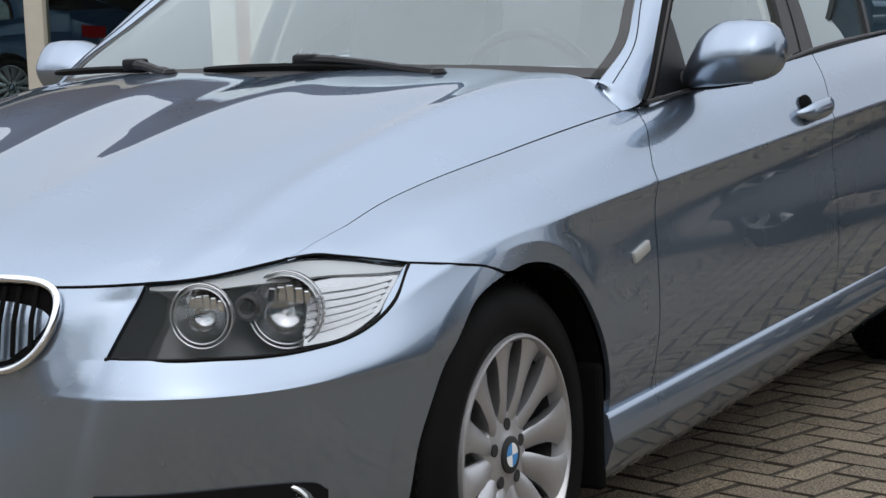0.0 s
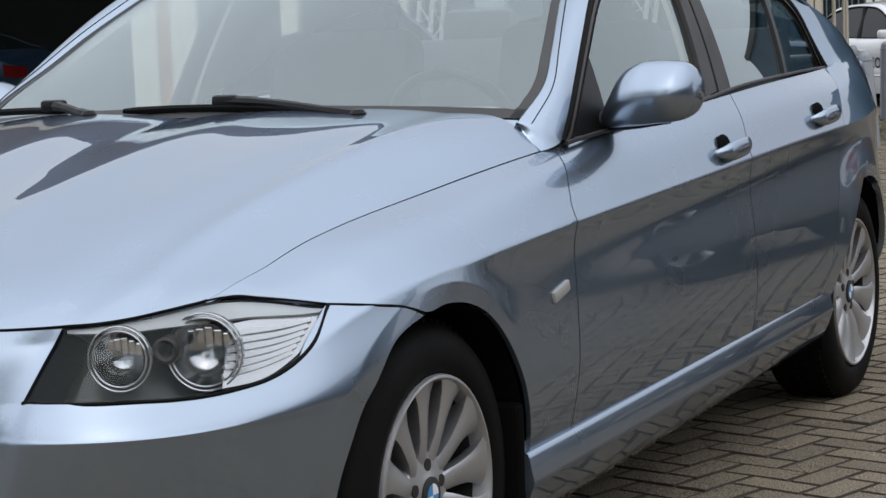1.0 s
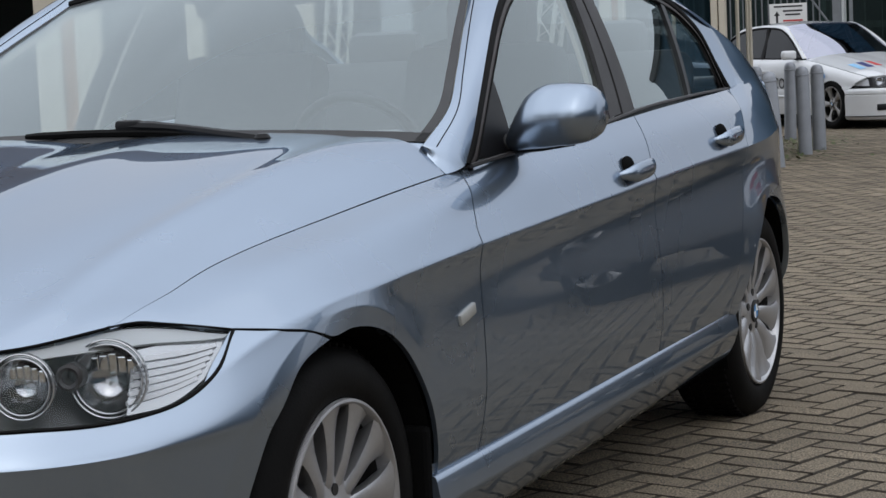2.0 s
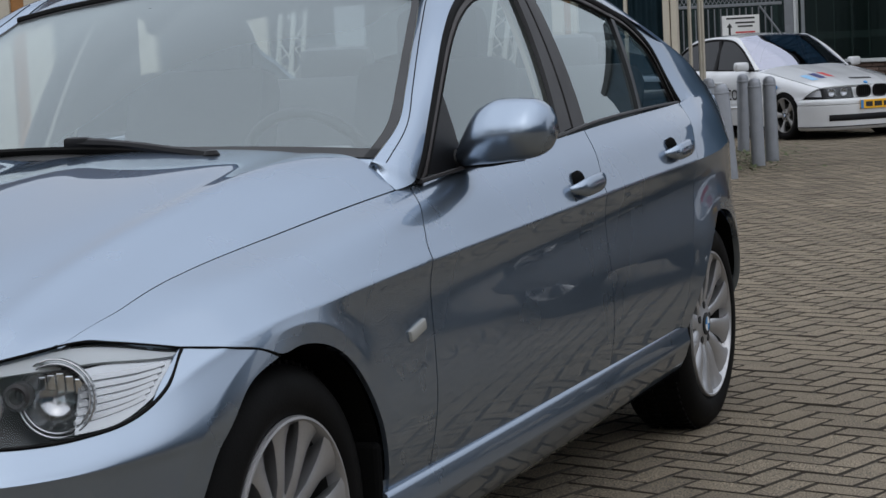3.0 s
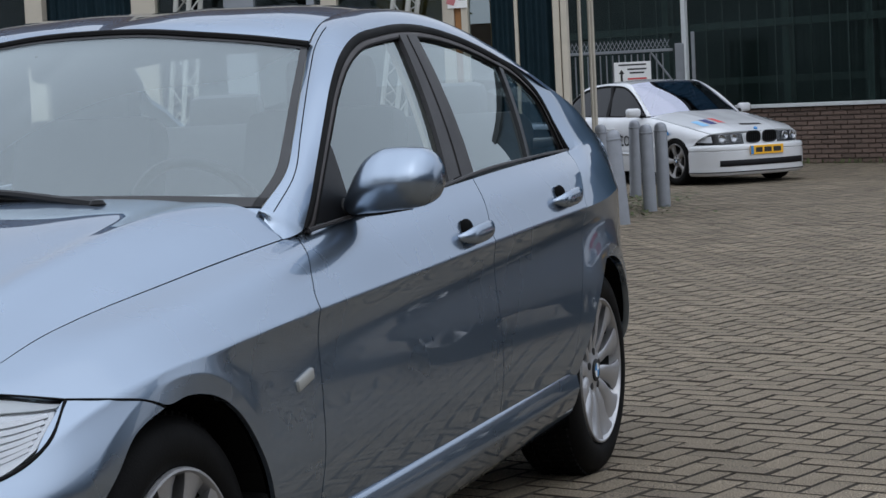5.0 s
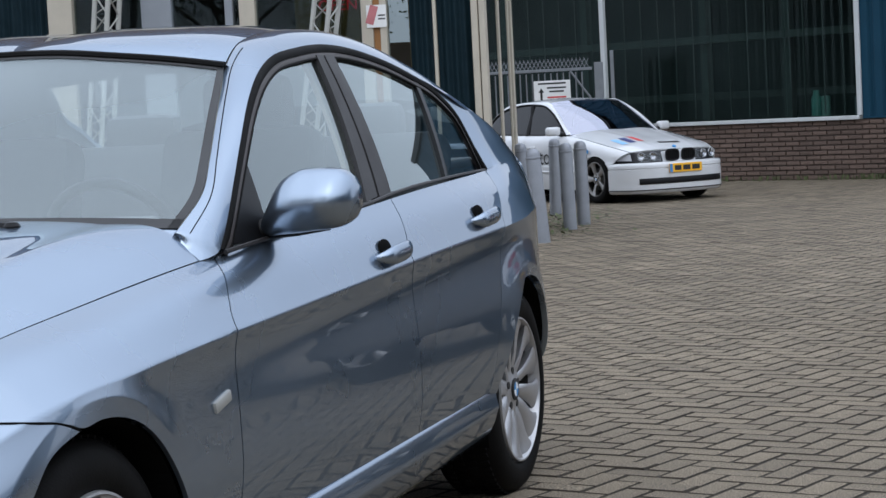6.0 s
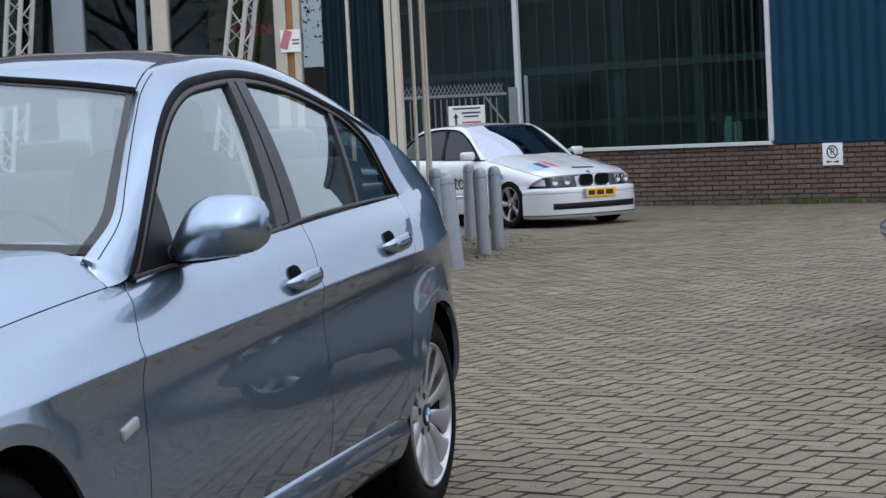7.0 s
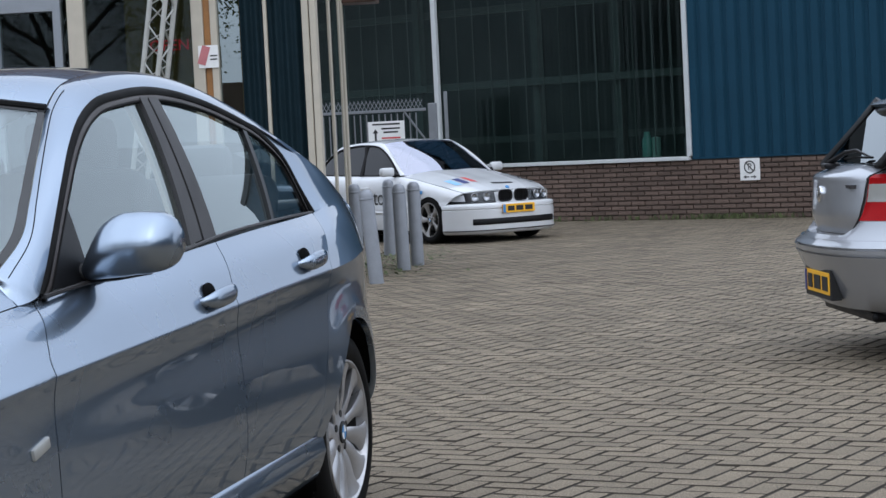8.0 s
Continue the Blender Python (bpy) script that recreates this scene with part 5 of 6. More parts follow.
            h = part("door_handle", bm, paint, door, "body-coloured door handle", smooth=True, sharp=60)
            # solid near-black bulge gives the recess behind the handle its shade
            cup = bmesh.new()
            bmesh.ops.create_uvsphere(cup, u_segments=24, v_segments=12, radius=1)
            bmesh.ops.transform(cup, matrix=Matrix.Translation((s * (xh - .006), yh - .034, zh + .004)) @ Matrix.Diagonal((.017, .036, .033, 1)), verts=cup.verts)
            part("handle_cup", cup, M_UNDER, h, "dark bulge for the shaded handle recess", smooth=True)
        # door mirror: sections from the arm to the outer end
        secs = Curve([(0, .822, .926, .010, .016, .02), (.08, .836, .934, .018, .028, .015), (.2, .858, .951, .035, .050, .008), (.33, .890, .975, .056, .070, 0), (.48, .930, .988, .0665, .077, -.003), (.64, .966, .992, .0665, .077, -.004), (.80, 1.002, .993, .0645, .075, -.004), (.90, 1.030, .994, .058, .067, 0), (.97, 1.049, .993, .041, .048, .008), (1, 1.056, .992, .026, .032, .012)])
        at_mirror = lambda x, y, z: (s * (2.53 + 1.033 * (x - 2.53)), -3.22 + 1.033 * (y + 3.22), 1.158 + 1.033 * (z - 1.158))
        rows = []
        bm = bmesh.new()
        for u in np.linspace(0, 1, 26):
            x, zc, hz, hy, dy = secs(u)[0]
            ring = []
            for t in np.linspace(0, 2 * math.pi, 40, endpoint=False):
                c, sn = math.cos(t), math.sin(t)
                ex = 2 / 2.8
                yy, zz = math.copysign(abs(c) ** ex, c) * hy, math.copysign(abs(sn) ** ex, sn) * hz
                if yy < 0:
                    h = zz / hz + .02
                    yy *= (1.0 - 0.42 * h / 1.02) if h > 0 else (1.0 + 0.17 * h / .98)
                ring.append(bm.verts.new(at_mirror(x, .86 + dy + yy, zc + zz)))
            rows.append(ring)
        for a_, b_ in zip(rows, rows[1:]):
            for j in range(40):
                bm.faces.new((a_[j], a_[(j + 1) % 40], b_[(j + 1) % 40], b_[j]))
        bm.faces.new(rows[0][::-1])
        bm.faces.new(rows[-1])
        bmesh.ops.recalc_face_normals(bm, faces=bm.faces)
        mirror = part("door_mirror", bm, paint, car, "body-coloured door mirror on a black arm", smooth=True, sharp=70)
        bm = bmesh.new()
        box(bm, .850, .984, 1.052, 1.063, .941, 1.030, bevel=.004)
        if s < 0:
            bmesh.ops.scale(bm, vec=(-1, 1, 1), verts=bm.verts)
            bmesh.ops.reverse_faces(bm, faces=bm.faces)
        part("mirror_glass", bm, M_CHROME, mirror, "silvered mirror glass")
        bm = bmesh.new()
        arm = [(.775, .845, .918), (.81, .85, .925), (.855, .86, .932), (.92, .865, .930), (.99, .87, .932)]
        tube(bm, [at_mirror(x, y, z) for x, y, z in arm], [.036, .032, .024, .016, .008], 12)
        part("mirror_arm", bm, M_PLASTIC, mirror, "black plastic arm", smooth=True)
        # wheels and liners
        for yw, xw, tn in ((0, .848, 8), (2.76, .854, 20)):
            build_wheel(car, s * xw, yw, s, detail=detail, turn=tn)
            bm = bmesh.new()
            th = np.linspace(-.35 if yw == 0 else .32, math.pi + .35, 25)
            rim_x = [min(.866, float(skin(*iv(yw + .36 * math.cos(t), max(.305 + .36 * math.sin(t), .22)))[0, 0]) - .012) for t in th]
            rings = [[bm.verts.new((s * x, yw + .352 * math.cos(t), .305 + .352 * math.sin(t))) for t, x in zip(th, xs_)] for xs_ in ([.50] * 25, rim_x)]
            for j in range(24):
                bm.faces.new((rings[0][j], rings[0][j + 1], rings[1][j + 1], rings[1][j]))
            bm.faces.new(rings[0])
            part("wheel_liner", bm, M_UNDER, car, "black wheel arch liner")
    # -- roof, screens, boot --
    roof_c = path3([(0, 1.306, 1.358), (0, 1.45, 1.389), (0, 1.75, 1.417), (0, 2.0, 1.418), (0, 2.3, 1.396), (0, 2.55, 1.352)])
    t0, t1 = float(SEAM.t[5]), float(SEAM.t[10]) + .02
    sr = SEAM(np.linspace(t0, t1, 40)) + np.array([-.003, 0, -.001])
    rs = path3(sr)
    fr = path3([(0, 1.306, 1.358), (.06, 1.306, 1.3575), (.15, 1.307, 1.354), (.29, 1.309, 1.340), (.45, 1.316, 1.322), tuple(sr[0])])
    bk = path3([(0, 2.55, 1.352), (.3, 2.55, 1.345), tuple(sr[-1])])
    net = coons(roof_c, rs, fr, bk, 40, 20)
    w = np.linspace(0, 1, 21)[None, :]
    net[1:-1, :, 2] += ((net[:, -1:, 2] - net[:, :1, 2]) * (w * w - w) * 0.8)[1:-1]
    m2 = net.copy()
    m2[..., 0] *= -1
    sheet("roof", [np.concatenate([m2[:, :0:-1], net], axis=1)], paint, car)
    full_roof = np.concatenate([m2[:, :0:-1], net], axis=1)
    sheet("headliner", [lifted(full_roof, -.03)], M_INTERIOR, car, "pale grey headliner", gap=0, flange=0)
    cl = path3([(0, .525, .972), (0, .9, 1.158), (0, 1.300, 1.352)])
    net = coons(cl, GLASS_EDGE, COWL, HEADER, 40, 34)
    a, b = np.meshgrid(np.linspace(0, 1, 41), np.linspace(0, 1, 35), indexing="ij")
    net[..., 2] += .012 * np.sin(np.pi * a) * (1 - b * b) + (net[:, -1:, 2] - net[:, :1, 2]) * (b * b - b) * 0.5 * np.sin(np.pi * a)
    m2 = net.copy()
    m2[..., 0] *= -1
    ws_net = np.concatenate([m2[:, :0:-1], net], axis=1)
    ws = sheet("windscreen", [ws_net], M_SCREEN, car, "tinted windscreen with dark edge band", gap=0, flange=0)
    ws.visible_shadow = False
    rim_in = lifted(ws_net, .0015)
    bands = [rim_in[:3, :], rim_in[-2:, :], rim_in[:, :2], rim_in[:, -2:]]
    sheet("screen_band", bands, M_FRIT, ws, "black ceramic edge band", gap=0, flange=0)
    seal = [Vector(p) for p in HEADER(np.linspace(0, 1, 24))]
    full = [Vector((-p.x, p.y, p.z)) for p in seal[:0:-1]] + seal
    part("screen_seal", tube(bmesh.new(), [p + Vector((0, .003, .003)) for p in full], .011, 8), M_RUBBER, ws, smooth=True)
    rg_c = path3([(0, 2.555, 1.350), (0, 2.95, 1.205), (0, 3.36, 1.062)])
    t2 = SEAM(np.linspace(t1 + .004, .995, 24)) + np.array([.010, 0, -.006])
    re = path3(t2)
    net = coons(rg_c, re, path3([(0, 2.555, 1.350), (.3, 2.555, 1.343), tuple(t2[0])]), path3([(0, 3.36, 1.062), (.35, 3.355, 1.058), tuple(t2[-1])]), 20, 14)
    m2 = net.copy()
    m2[..., 0] *= -1
    rg = sheet("rear_window", [np.concatenate([m2[:, :0:-1], net], axis=1)], M_GLASS, car, "tinted rear window", gap=0, flange=0)
    rg.visible_shadow = False
    boot_c = path3([(0, 3.365, 1.060), (0, 3.5, 1.055), (0, 3.64, 1.02), (0, 3.735, .908)])
    side_b = BOOT_SIDE
    tail_b = path3(skin(np.linspace(16, 13.2, 24), 0.0) + np.array([0, 0, .003]))
    net = coons(boot_c, side_b, path3([(0, 3.365, 1.060), (.4, 3.36, 1.056), tuple(side_b(0)[0])]), tail_b, 24, 20)
    m2 = net.copy()
    m2[..., 0] *= -1
    sheet("boot_lid", [np.concatenate([m2[:, :0:-1], net], axis=1)], paint, car)
    # -- cabin --
    bm = boxed(-.70, .70, -.50, 3.25, .20, .26)
    box(bm, -.48, .48, -.55, 3.5, .26, .5)
    box(bm, -.62, .62, .42, .62, .5, .88)
    part("underbody", bm, M_UNDER, car, "dark underbody and cabin floor")
    bm = bmesh.new()
    box(bm, -.70, .70, .60, .98, .78, .925, bevel=.05)
    box(bm, .16, .56, .82, 1.0, .90, .965, bevel=.03)
    part("dashboard", bm, M_INTERIOR, car, "grey moulded dashboard", smooth=True)
    for sx in (.36, -.36):
        bm = bmesh.new()
        box(bm, sx - .25, sx + .25, 1.25, 1.80, .45, .60, bevel=.05)
        box(bm, sx - .23, sx + .23, -.07, .07, 0, .62, bevel=.055, m=pose(0, 1.74, .55, -17, 0, 0))
        seat = part("front_seat", bm, M_SEAT, car, "grey cloth front seat", smooth=True)
        part("headrest", box(bmesh.new(), sx - .13, sx + .13, 1.90, 2.0, 1.12, 1.29, bevel=.045), M_SEAT, seat, smooth=True)
    bm = bmesh.new()
    box(bm, -.66, .66, 2.15, 2.62, .45, .62, bevel=.05)
    box(bm, -.66, .66, -.07, .07, 0, .55, bevel=.05, m=pose(0, 2.62, .58, -20, 0, 0))
    rear = part("rear_bench", bm, M_SEAT, car, "grey cloth rear bench", smooth=True)
    for sx in (-.38, .38):
        part("headrest", box(bmesh.new(), sx - .13, sx + .13, 2.78, 2.86, 1.06, 1.20, bevel=.035), M_SEAT, rear, smooth=True)
    part("parcel_shelf", boxed(-.62, .62, 2.72, 3.2, .98, 1.01, .01), M_INTERIOR, car, "grey parcel shelf")
    for s in (-1, 1):
        part("door_card", box(bmesh.new(), s * .735 - .02, s * .735 + .02, .75, 2.7, .36, .90, bevel=.015), M_INTERIOR, car, "grey door lining")
    bm = bmesh.new()
    lathe(bm, [(.172 + .014 * math.cos(t), .014 * math.sin(t)) for t in np.linspace(0, 2 * math.pi, 12, endpoint=False)], 40, close=True)
    box(bm, -.17, .17, -.025, .025, -.012, .012, bevel=.01)
    lathe(bm, [(.07, -.02), (.065, .02), (0, .03)], 24)
    part("steering_wheel", bm, M_PLASTIC, car, "black steering wheel", smooth=True, m=pose(.36, 1.12, .88, -68 + 180, 0, 0))
    bm = box(bmesh.new(), -.12, .12, -.02, .02, -.035, .035, bevel=.018, m=pose(.0, 1.22, 1.275, -8, 0, 8))
    part("rear_view_mirror", bm, M_PLASTIC, car, "dark inside mirror", smooth=True)
    # -- wipers --
    for blade, arm in (([(-.18, .545, .990), (.0, .548, .993), (.15, .545, .991), (.30, .530, .983)], [(.085, .556, 1.006), (.20, .545, 1.000), (.33, .520, .986), (.44, .500, .973)]),
                       ([(-.70, .665, .985), (-.58, .630, .990), (-.47, .600, .993), (-.36, .575, .992)], [(-.40, .585, 1.004), (-.34, .556, .998), (-.30, .538, .990), (-.26, .524, .982)])):
        w = part("wiper", tube(bmesh.new(), path3(arm)(np.linspace(0, 1, 12)).tolist(), [.013] * 3 + [.0105] * 6 + [.013] * 3, 8), M_PLASTIC, car, "black wiper arm with blade", smooth=True)
        part("wiper_blade", tube(bmesh.new(), path3(blade)(np.linspace(0, 1, 14)).tolist(), [.006] + [.0085] * 12 + [.006], 6), M_RUBBER, w, smooth=True)
        c = Vector(arm[0])
        part("wiper_joint", box(bmesh.new(), -.034, .030, -.013, .013, -.014, .014, bevel=.008, m=Matrix.Translation(c)), M_PLASTIC, w, smooth=True)
        part("pivot_cap", lathe(bmesh.new(), [(.018, -.02), (.018, .004), (.012, .012), (0, .014)], 16, centre=arm[-1]), M_PLASTIC, w, smooth=True)
    part("cowl_panel", bmesh_strip(COWL), M_PLASTIC, car, "black cowl panel")
    return car


def bmesh_strip(curve):
    bm = bmesh.new()
    pts = [Vector(p) for p in curve(np.linspace(0, 1, 24))]
    full = [Vector((-p.x, p.y, p.z)) for p in pts[:0:-1]] + pts
    a = [bm.verts.new(p + Vector((0, .03, -.004))) for p in full]
    b = [bm.verts.new(p + Vector((0, -.06, -.035))) for p in full]
    for k in range(len(full) - 1):
        bm.faces.new((a[k], a[k + 1], b[k + 1], b[k]))
    return bm


blue_car = build_saloon("saloon_car", M_BLUE, "light blue metallic four-door saloon parked on pavers")


# ---- the white saloon by the gate: a boxier, older body ----
W_HALF = Curve([(-.56, .775), (-.35, .845), (0, .872), (.5, .885), (1.5, .900), (2.5, .895), (2.9, .880), (3.3, .825), (3.62, .74)])
W_BELT = Curve([(-.56, .700), (-.3, .765), (0, .822), (.35, .885), (.70, .930), (1.5, .950), (2.6, .972), (3.2, .990), (3.62, .985)])


def white_x(y, z):
    """Half width of the older saloon's flank at length y and height z."""
    return W_HALF(y)[..., 0] - .105 * np.exp(-np.maximum(W_BELT(y)[..., 0] - z, 0) / .045) - .03 * np.clip((.40 - z) / .2, 0, 1) ** 2 - .012 * np.clip((.62 - np.abs(z - .62)) / .62, 0, 1) * (z > .58)


def white_panel(top, right, bottom, left, na=26, nb=18):
    """A flank panel from four (y, z) edges."""
    net = coons(path3(top), path3(bottom), path3(left), path3(right), na, nb)
    x = white_x(net[..., 0].ravel(), net[..., 1].ravel()).reshape(net.shape[:2])
    return np.concatenate([x[..., None], net], axis=2)


def mirrored(net):
    m = net.copy()
    m[..., 0] *= -1
    return np.concatenate([m[:, :0:-1], net], axis=1)


def build_old_saloon(name, paint, label):
    car = tagged(new(name), label, "car")
    belt = lambda y0, y1, n=8: [(y, float(W_BELT(y)[0, 0])) for y in np.linspace(y0, y1, n)]
    side_edge = lambda y: np.column_stack([white_x(y, W_BELT(y)[:, 0]), y, W_BELT(y)[:, 0]])
    # bonnet, framed by the wings
    edge = path3(side_edge(np.linspace(-.545, .685, 24)) - np.array([.012, 0, -.002]))
    e0, e1 = edge(0)[0], edge(1)[0]
    nose = path3([(0, -.665, .722), (.20, -.66, .722), (.42, -.63, .716), tuple(e0)])
    hind = path3([(0, .53, .985), (.30, .55, .980), (.55, .60, .962), tuple(e1)])
    net = coons(path3([(0, -.665, .722), (0, -.45, .798), (0, 0, .893), (0, .53, .985)]), edge, nose, hind, 36, 26)
    a, b = np.meshgrid(np.linspace(0, 1, 37), np.linspace(0, 1, 27), indexing="ij")
    net[..., 2] += (net[:, -1:, 2] - net[:, :1, 2]) * (b * b - b) * .8 + .007 * np.exp(-((b - .42 - .10 * a) / .05) ** 2) * np.sin(np.pi * a) ** .5
    sheet("bonnet", [mirrored(net)], paint, car)
    # front panel between bonnet and bumper
    net = coons(path3([(0, -.675, .716), (.14, -.674, .716), (.262, -.668, .714)]), path3([(0, -.735, .560), (.14, -.732, .560), (.262, -.724, .560)]),
                path3([(0, -.675, .716), (0, -.735, .565)]), path3([(.262, -.668, .714), (.262, -.724, .560)]), 12, 8)
    sheet("front_panel", [mirrored(net)], paint, car, gap=0, flange=.02)
    # bumper swept round the corners
    plan = path3([(0, -.835, 0), (.25, -.825, 0), (.48, -.79, 0), (.66, -.71, 0), (.78, -.58, 0), (.845, -.42, 0), (.862, -.325, 0)])
    p = plan(np.linspace(0, 1, 60))
    d = np.gradient(p, axis=0)
    nrm = np.column_stack([d[:, 1], -d[:, 0], 0 * d[:, 0]])
    nrm /= np.linalg.norm(nrm, axis=1)[:, None]
    lay = lambda prof: np.array([[(q - n_ * k)[:2].tolist() + [z] for k, z in prof] for q, n_ in zip(p, nrm)])
    sheet("front_bumper", [mirrored_rows(lay([(.10, .566), (.03, .562), (.006, .548), (.0, .525), (.0, .500), (.010, .494), (.010, .486), (.0, .480), (-.002, .42), (.0, .34), (.004, .27), (.0, .235), (.01, .20), (.05, .18)]))], paint, car, gap=0, flange=.02)
    q = lay([(-.003, .372), (-.007, .366), (-.007, .330), (-.007, .302), (-.003, .296)])[:36]
    sheet("bumper_slot", [mirrored_rows(q)], M_PLASTIC, car, "wide black bumper slot", gap=0, flange=.01)
    q = lay([(-.004, .232), (-.010, .226), (-.004, .218)])
    sheet("bumper_lip", [mirrored_rows(q)], M_SATIN, car, "thin grey spoiler edge", gap=0, flange=.01)
    # windscreen, roof, rear window, boot
    cowl = path3([(0, .555, .985), (.30, .575, .980), (.55, .63, .963), (.715, .715, .940)])
    header = path3([(0, 1.33, 1.398), (.25, 1.335, 1.394), (.45, 1.36, 1.383), (.575, 1.40, 1.366)])
    post = path3([(.715, .715, .940), (.665, .95, 1.095), (.615, 1.18, 1.245), (.575, 1.40, 1.366)])
    net = coons(path3([(0, .555, .985), (0, .93, 1.205), (0, 1.33, 1.398)]), post, cowl, header, 16, 14)
    ws = sheet("windscreen", [mirrored(net)], M_LILAC, car, "lilac coated windscreen mirroring the sky", gap=0, flange=0)
    ws.visible_shadow = False
    rail = path3([(.575, 1.40, 1.366), (.590, 1.75, 1.388), (.588, 2.15, 1.380), (.572, 2.55, 1.335)])
    net = coons(path3([(0, 1.33, 1.398), (0, 1.75, 1.428), (0, 2.15, 1.424), (0, 2.62, 1.365)]), rail, header, path3([(0, 2.62, 1.365), (.3, 2.60, 1.358), (.572, 2.55, 1.335)]), 20, 12)
    sheet("roof", [mirrored(net)], paint, car)
    tail = path3([(.572, 2.55, 1.335), (.62, 2.85, 1.165), (.66, 3.12, 1.015)])
    net = coons(path3([(0, 2.62, 1.365), (0, 2.95, 1.20), (0, 3.22, 1.04)]), tail, path3([(0, 2.62, 1.365), (.3, 2.60, 1.358), (.572, 2.55, 1.335)]), path3([(0, 3.22, 1.04), (.4, 3.19, 1.03), (.66, 3.12, 1.015)]), 12, 10)
    sheet("rear_window", [mirrored(net)], M_SIDEGLASS, car, "dark rear window", gap=0, flange=0)
    lid = path3(np.concatenate([[(.66, 3.12, 1.015)], side_edge(np.linspace(3.2, 3.6, 6))]))
    net = coons(path3([(0, 3.22, 1.04), (0, 3.5, 1.045), (0, 3.82, 1.03)]), lid, path3([(0, 3.22, 1.04), (.4, 3.19, 1.03), (.66, 3.12, 1.015)]), path3([(0, 3.82, 1.03), (.4, 3.78, 1.02), tuple(lid(1)[0])]), 12, 10)
    sheet("boot_lid", [mirrored(net)], paint, car)
    net = coons(path3([(0, 3.82, 1.03), (.4, 3.78, 1.02), tuple(lid(1)[0])]), path3([(0, 3.86, .22), (.45, 3.82, .22), (.72, 3.64, .22)]), path3([(0, 3.82, 1.03), (0, 3.86, .6), (0, 3.86, .22)]), path3([tuple(lid(1)[0]), (.745, 3.63, .6), (.72, 3.64, .22)]), 14, 10)
    sheet("tail_panel", [mirrored(net.transpose(1, 0, 2))], paint, car, gap=0)
    roofline = path3([(.770, .765, .938), (.735, .93, 1.07), (.690, 1.15, 1.215), (.648, 1.40, 1.318), (.632, 1.75, 1.352), (.635, 2.15, 1.340), (.655, 2.48, 1.282), (.70, 2.72, 1.15), (.745, 2.86, .985)])
    crown = path3([(.715, .715, .945), (.665, .95, 1.10), (.615, 1.18, 1.25), (.575, 1.40, 1.370), (.590, 1.75, 1.391), (.588, 2.15, 1.383), (.572, 2.55, 1.338), (.62, 2.85, 1.168), (.66, 3.12, 1.018)])
    for s in (1, -1):
        arch = lambda yc, a0, a1: [(yc + .345 * math.cos(radians(t)), .310 + .345 * math.sin(radians(t))) for t in np.linspace(a0, a1, 10)]
        wing = white_panel(belt(-.545, .62), [(.62, float(W_BELT(.62)[0, 0])), (.60, .60), (.60, .24)], arch(0, 150, -8) + [(.60, .24)], [(-.545, .702), (-.44, .62), (-.32, .50)], 50, 30)
        sheet("front_wing", [wing], paint, car, side=s)
        front = sheet("front_door", [white_panel(belt(.62, 1.64), [(1.64, .953), (1.60, .6), (1.58, .24)], [(.60, .24), (1.1, .24), (1.58, .24)], [(.62, .922), (.60, .60), (.60, .24)])], paint, car, side=s)
        rear = sheet("rear_door", [white_panel(belt(1.64, 2.72), [(2.72, .974), (2.56, .72), (2.46, .50), (2.40, .24)], [(1.58, .24), (2.0, .24), (2.40, .24)], [(1.64, .953), (1.60, .6), (1.58, .24)])], paint, car, side=s)
        sheet("rear_wing", [white_panel(belt(2.72, 3.62), [(3.62, .985), (3.60, .6), (3.60, .24)], [(2.40, .24)] + arch(2.83, 188, -8) + [(3.60, .24)], [(2.72, .974), (2.56, .72), (2.46, .50), (2.40, .24)], 40, 26)], paint, car, side=s)
        sheet("roof_side_frame", [strip(roofline, crown, 60, 5, bulge=.010)], paint, car, side=s, gap=0, flange=.012)
        # side glass behind dark frames
        rl = roofline(np.linspace(0, 1, 80))
        for door, nm, y0, y1 in ((front, "window_glass", .80, 1.68), (rear, "window_glass", 1.72, 2.82)):
            ys = np.linspace(y0, y1, 20)
            zt, zb = np.interp(ys, rl[:, 1], rl[:, 2]), W_BELT(ys)[:, 0] - .004
            xt = np.interp(ys, rl[:, 1], rl[:, 0]) - .006
            net = np.array([[(xl * (1 - k) + xh * k, y, lo * (1 - k) + max(hi, lo + .002) * k) for k in np.linspace(0, 1, 6)] for y, lo, hi, xl, xh in zip(ys, zb, zt, white_x(ys, zb) - .012, xt)])
            sheet(nm, [net], M_BLACKGLASS, door, "dark window glass", side=s, gap=0, flange=0)
        part("pillar_trim", tube(bmesh.new(), [(s * (float(white_x(1.68, .95)[0]) - .006), 1.68, .95), (s * .672, 1.72, 1.2), (s * .634, 1.74, 1.345)], .03, 8), M_PLASTIC, front, "black pillar trim", smooth=True)
        seal = roofline(np.linspace(0, 1, 60))
        part("window_seal", tube(bmesh.new(), [(s * x, y, z) for x, y, z in seal], .013, 6), M_RUBBER, car, "black window seal", smooth=True)
        ys = np.linspace(.72, 2.84, 40)
        part("belt_trim", tube(bmesh.new(), [(s * (x + .002), y, z) for x, y, z in side_edge(ys)], .011, 6), M_RUBBER, car, "black belt moulding", smooth=True)
        ys = np.linspace(.42, 2.44, 30)
        part("rub_strip", tube(bmesh.new(), [(s * (float(white_x(y, .47)[0]) + .002), y, .47) for y in ys], .014, 6), paint, car, "white side rubbing strip", smooth=True)
        for door, y in ((front, 1.46), (rear, 2.40)):
            x = float(white_x(y, .79)[0])
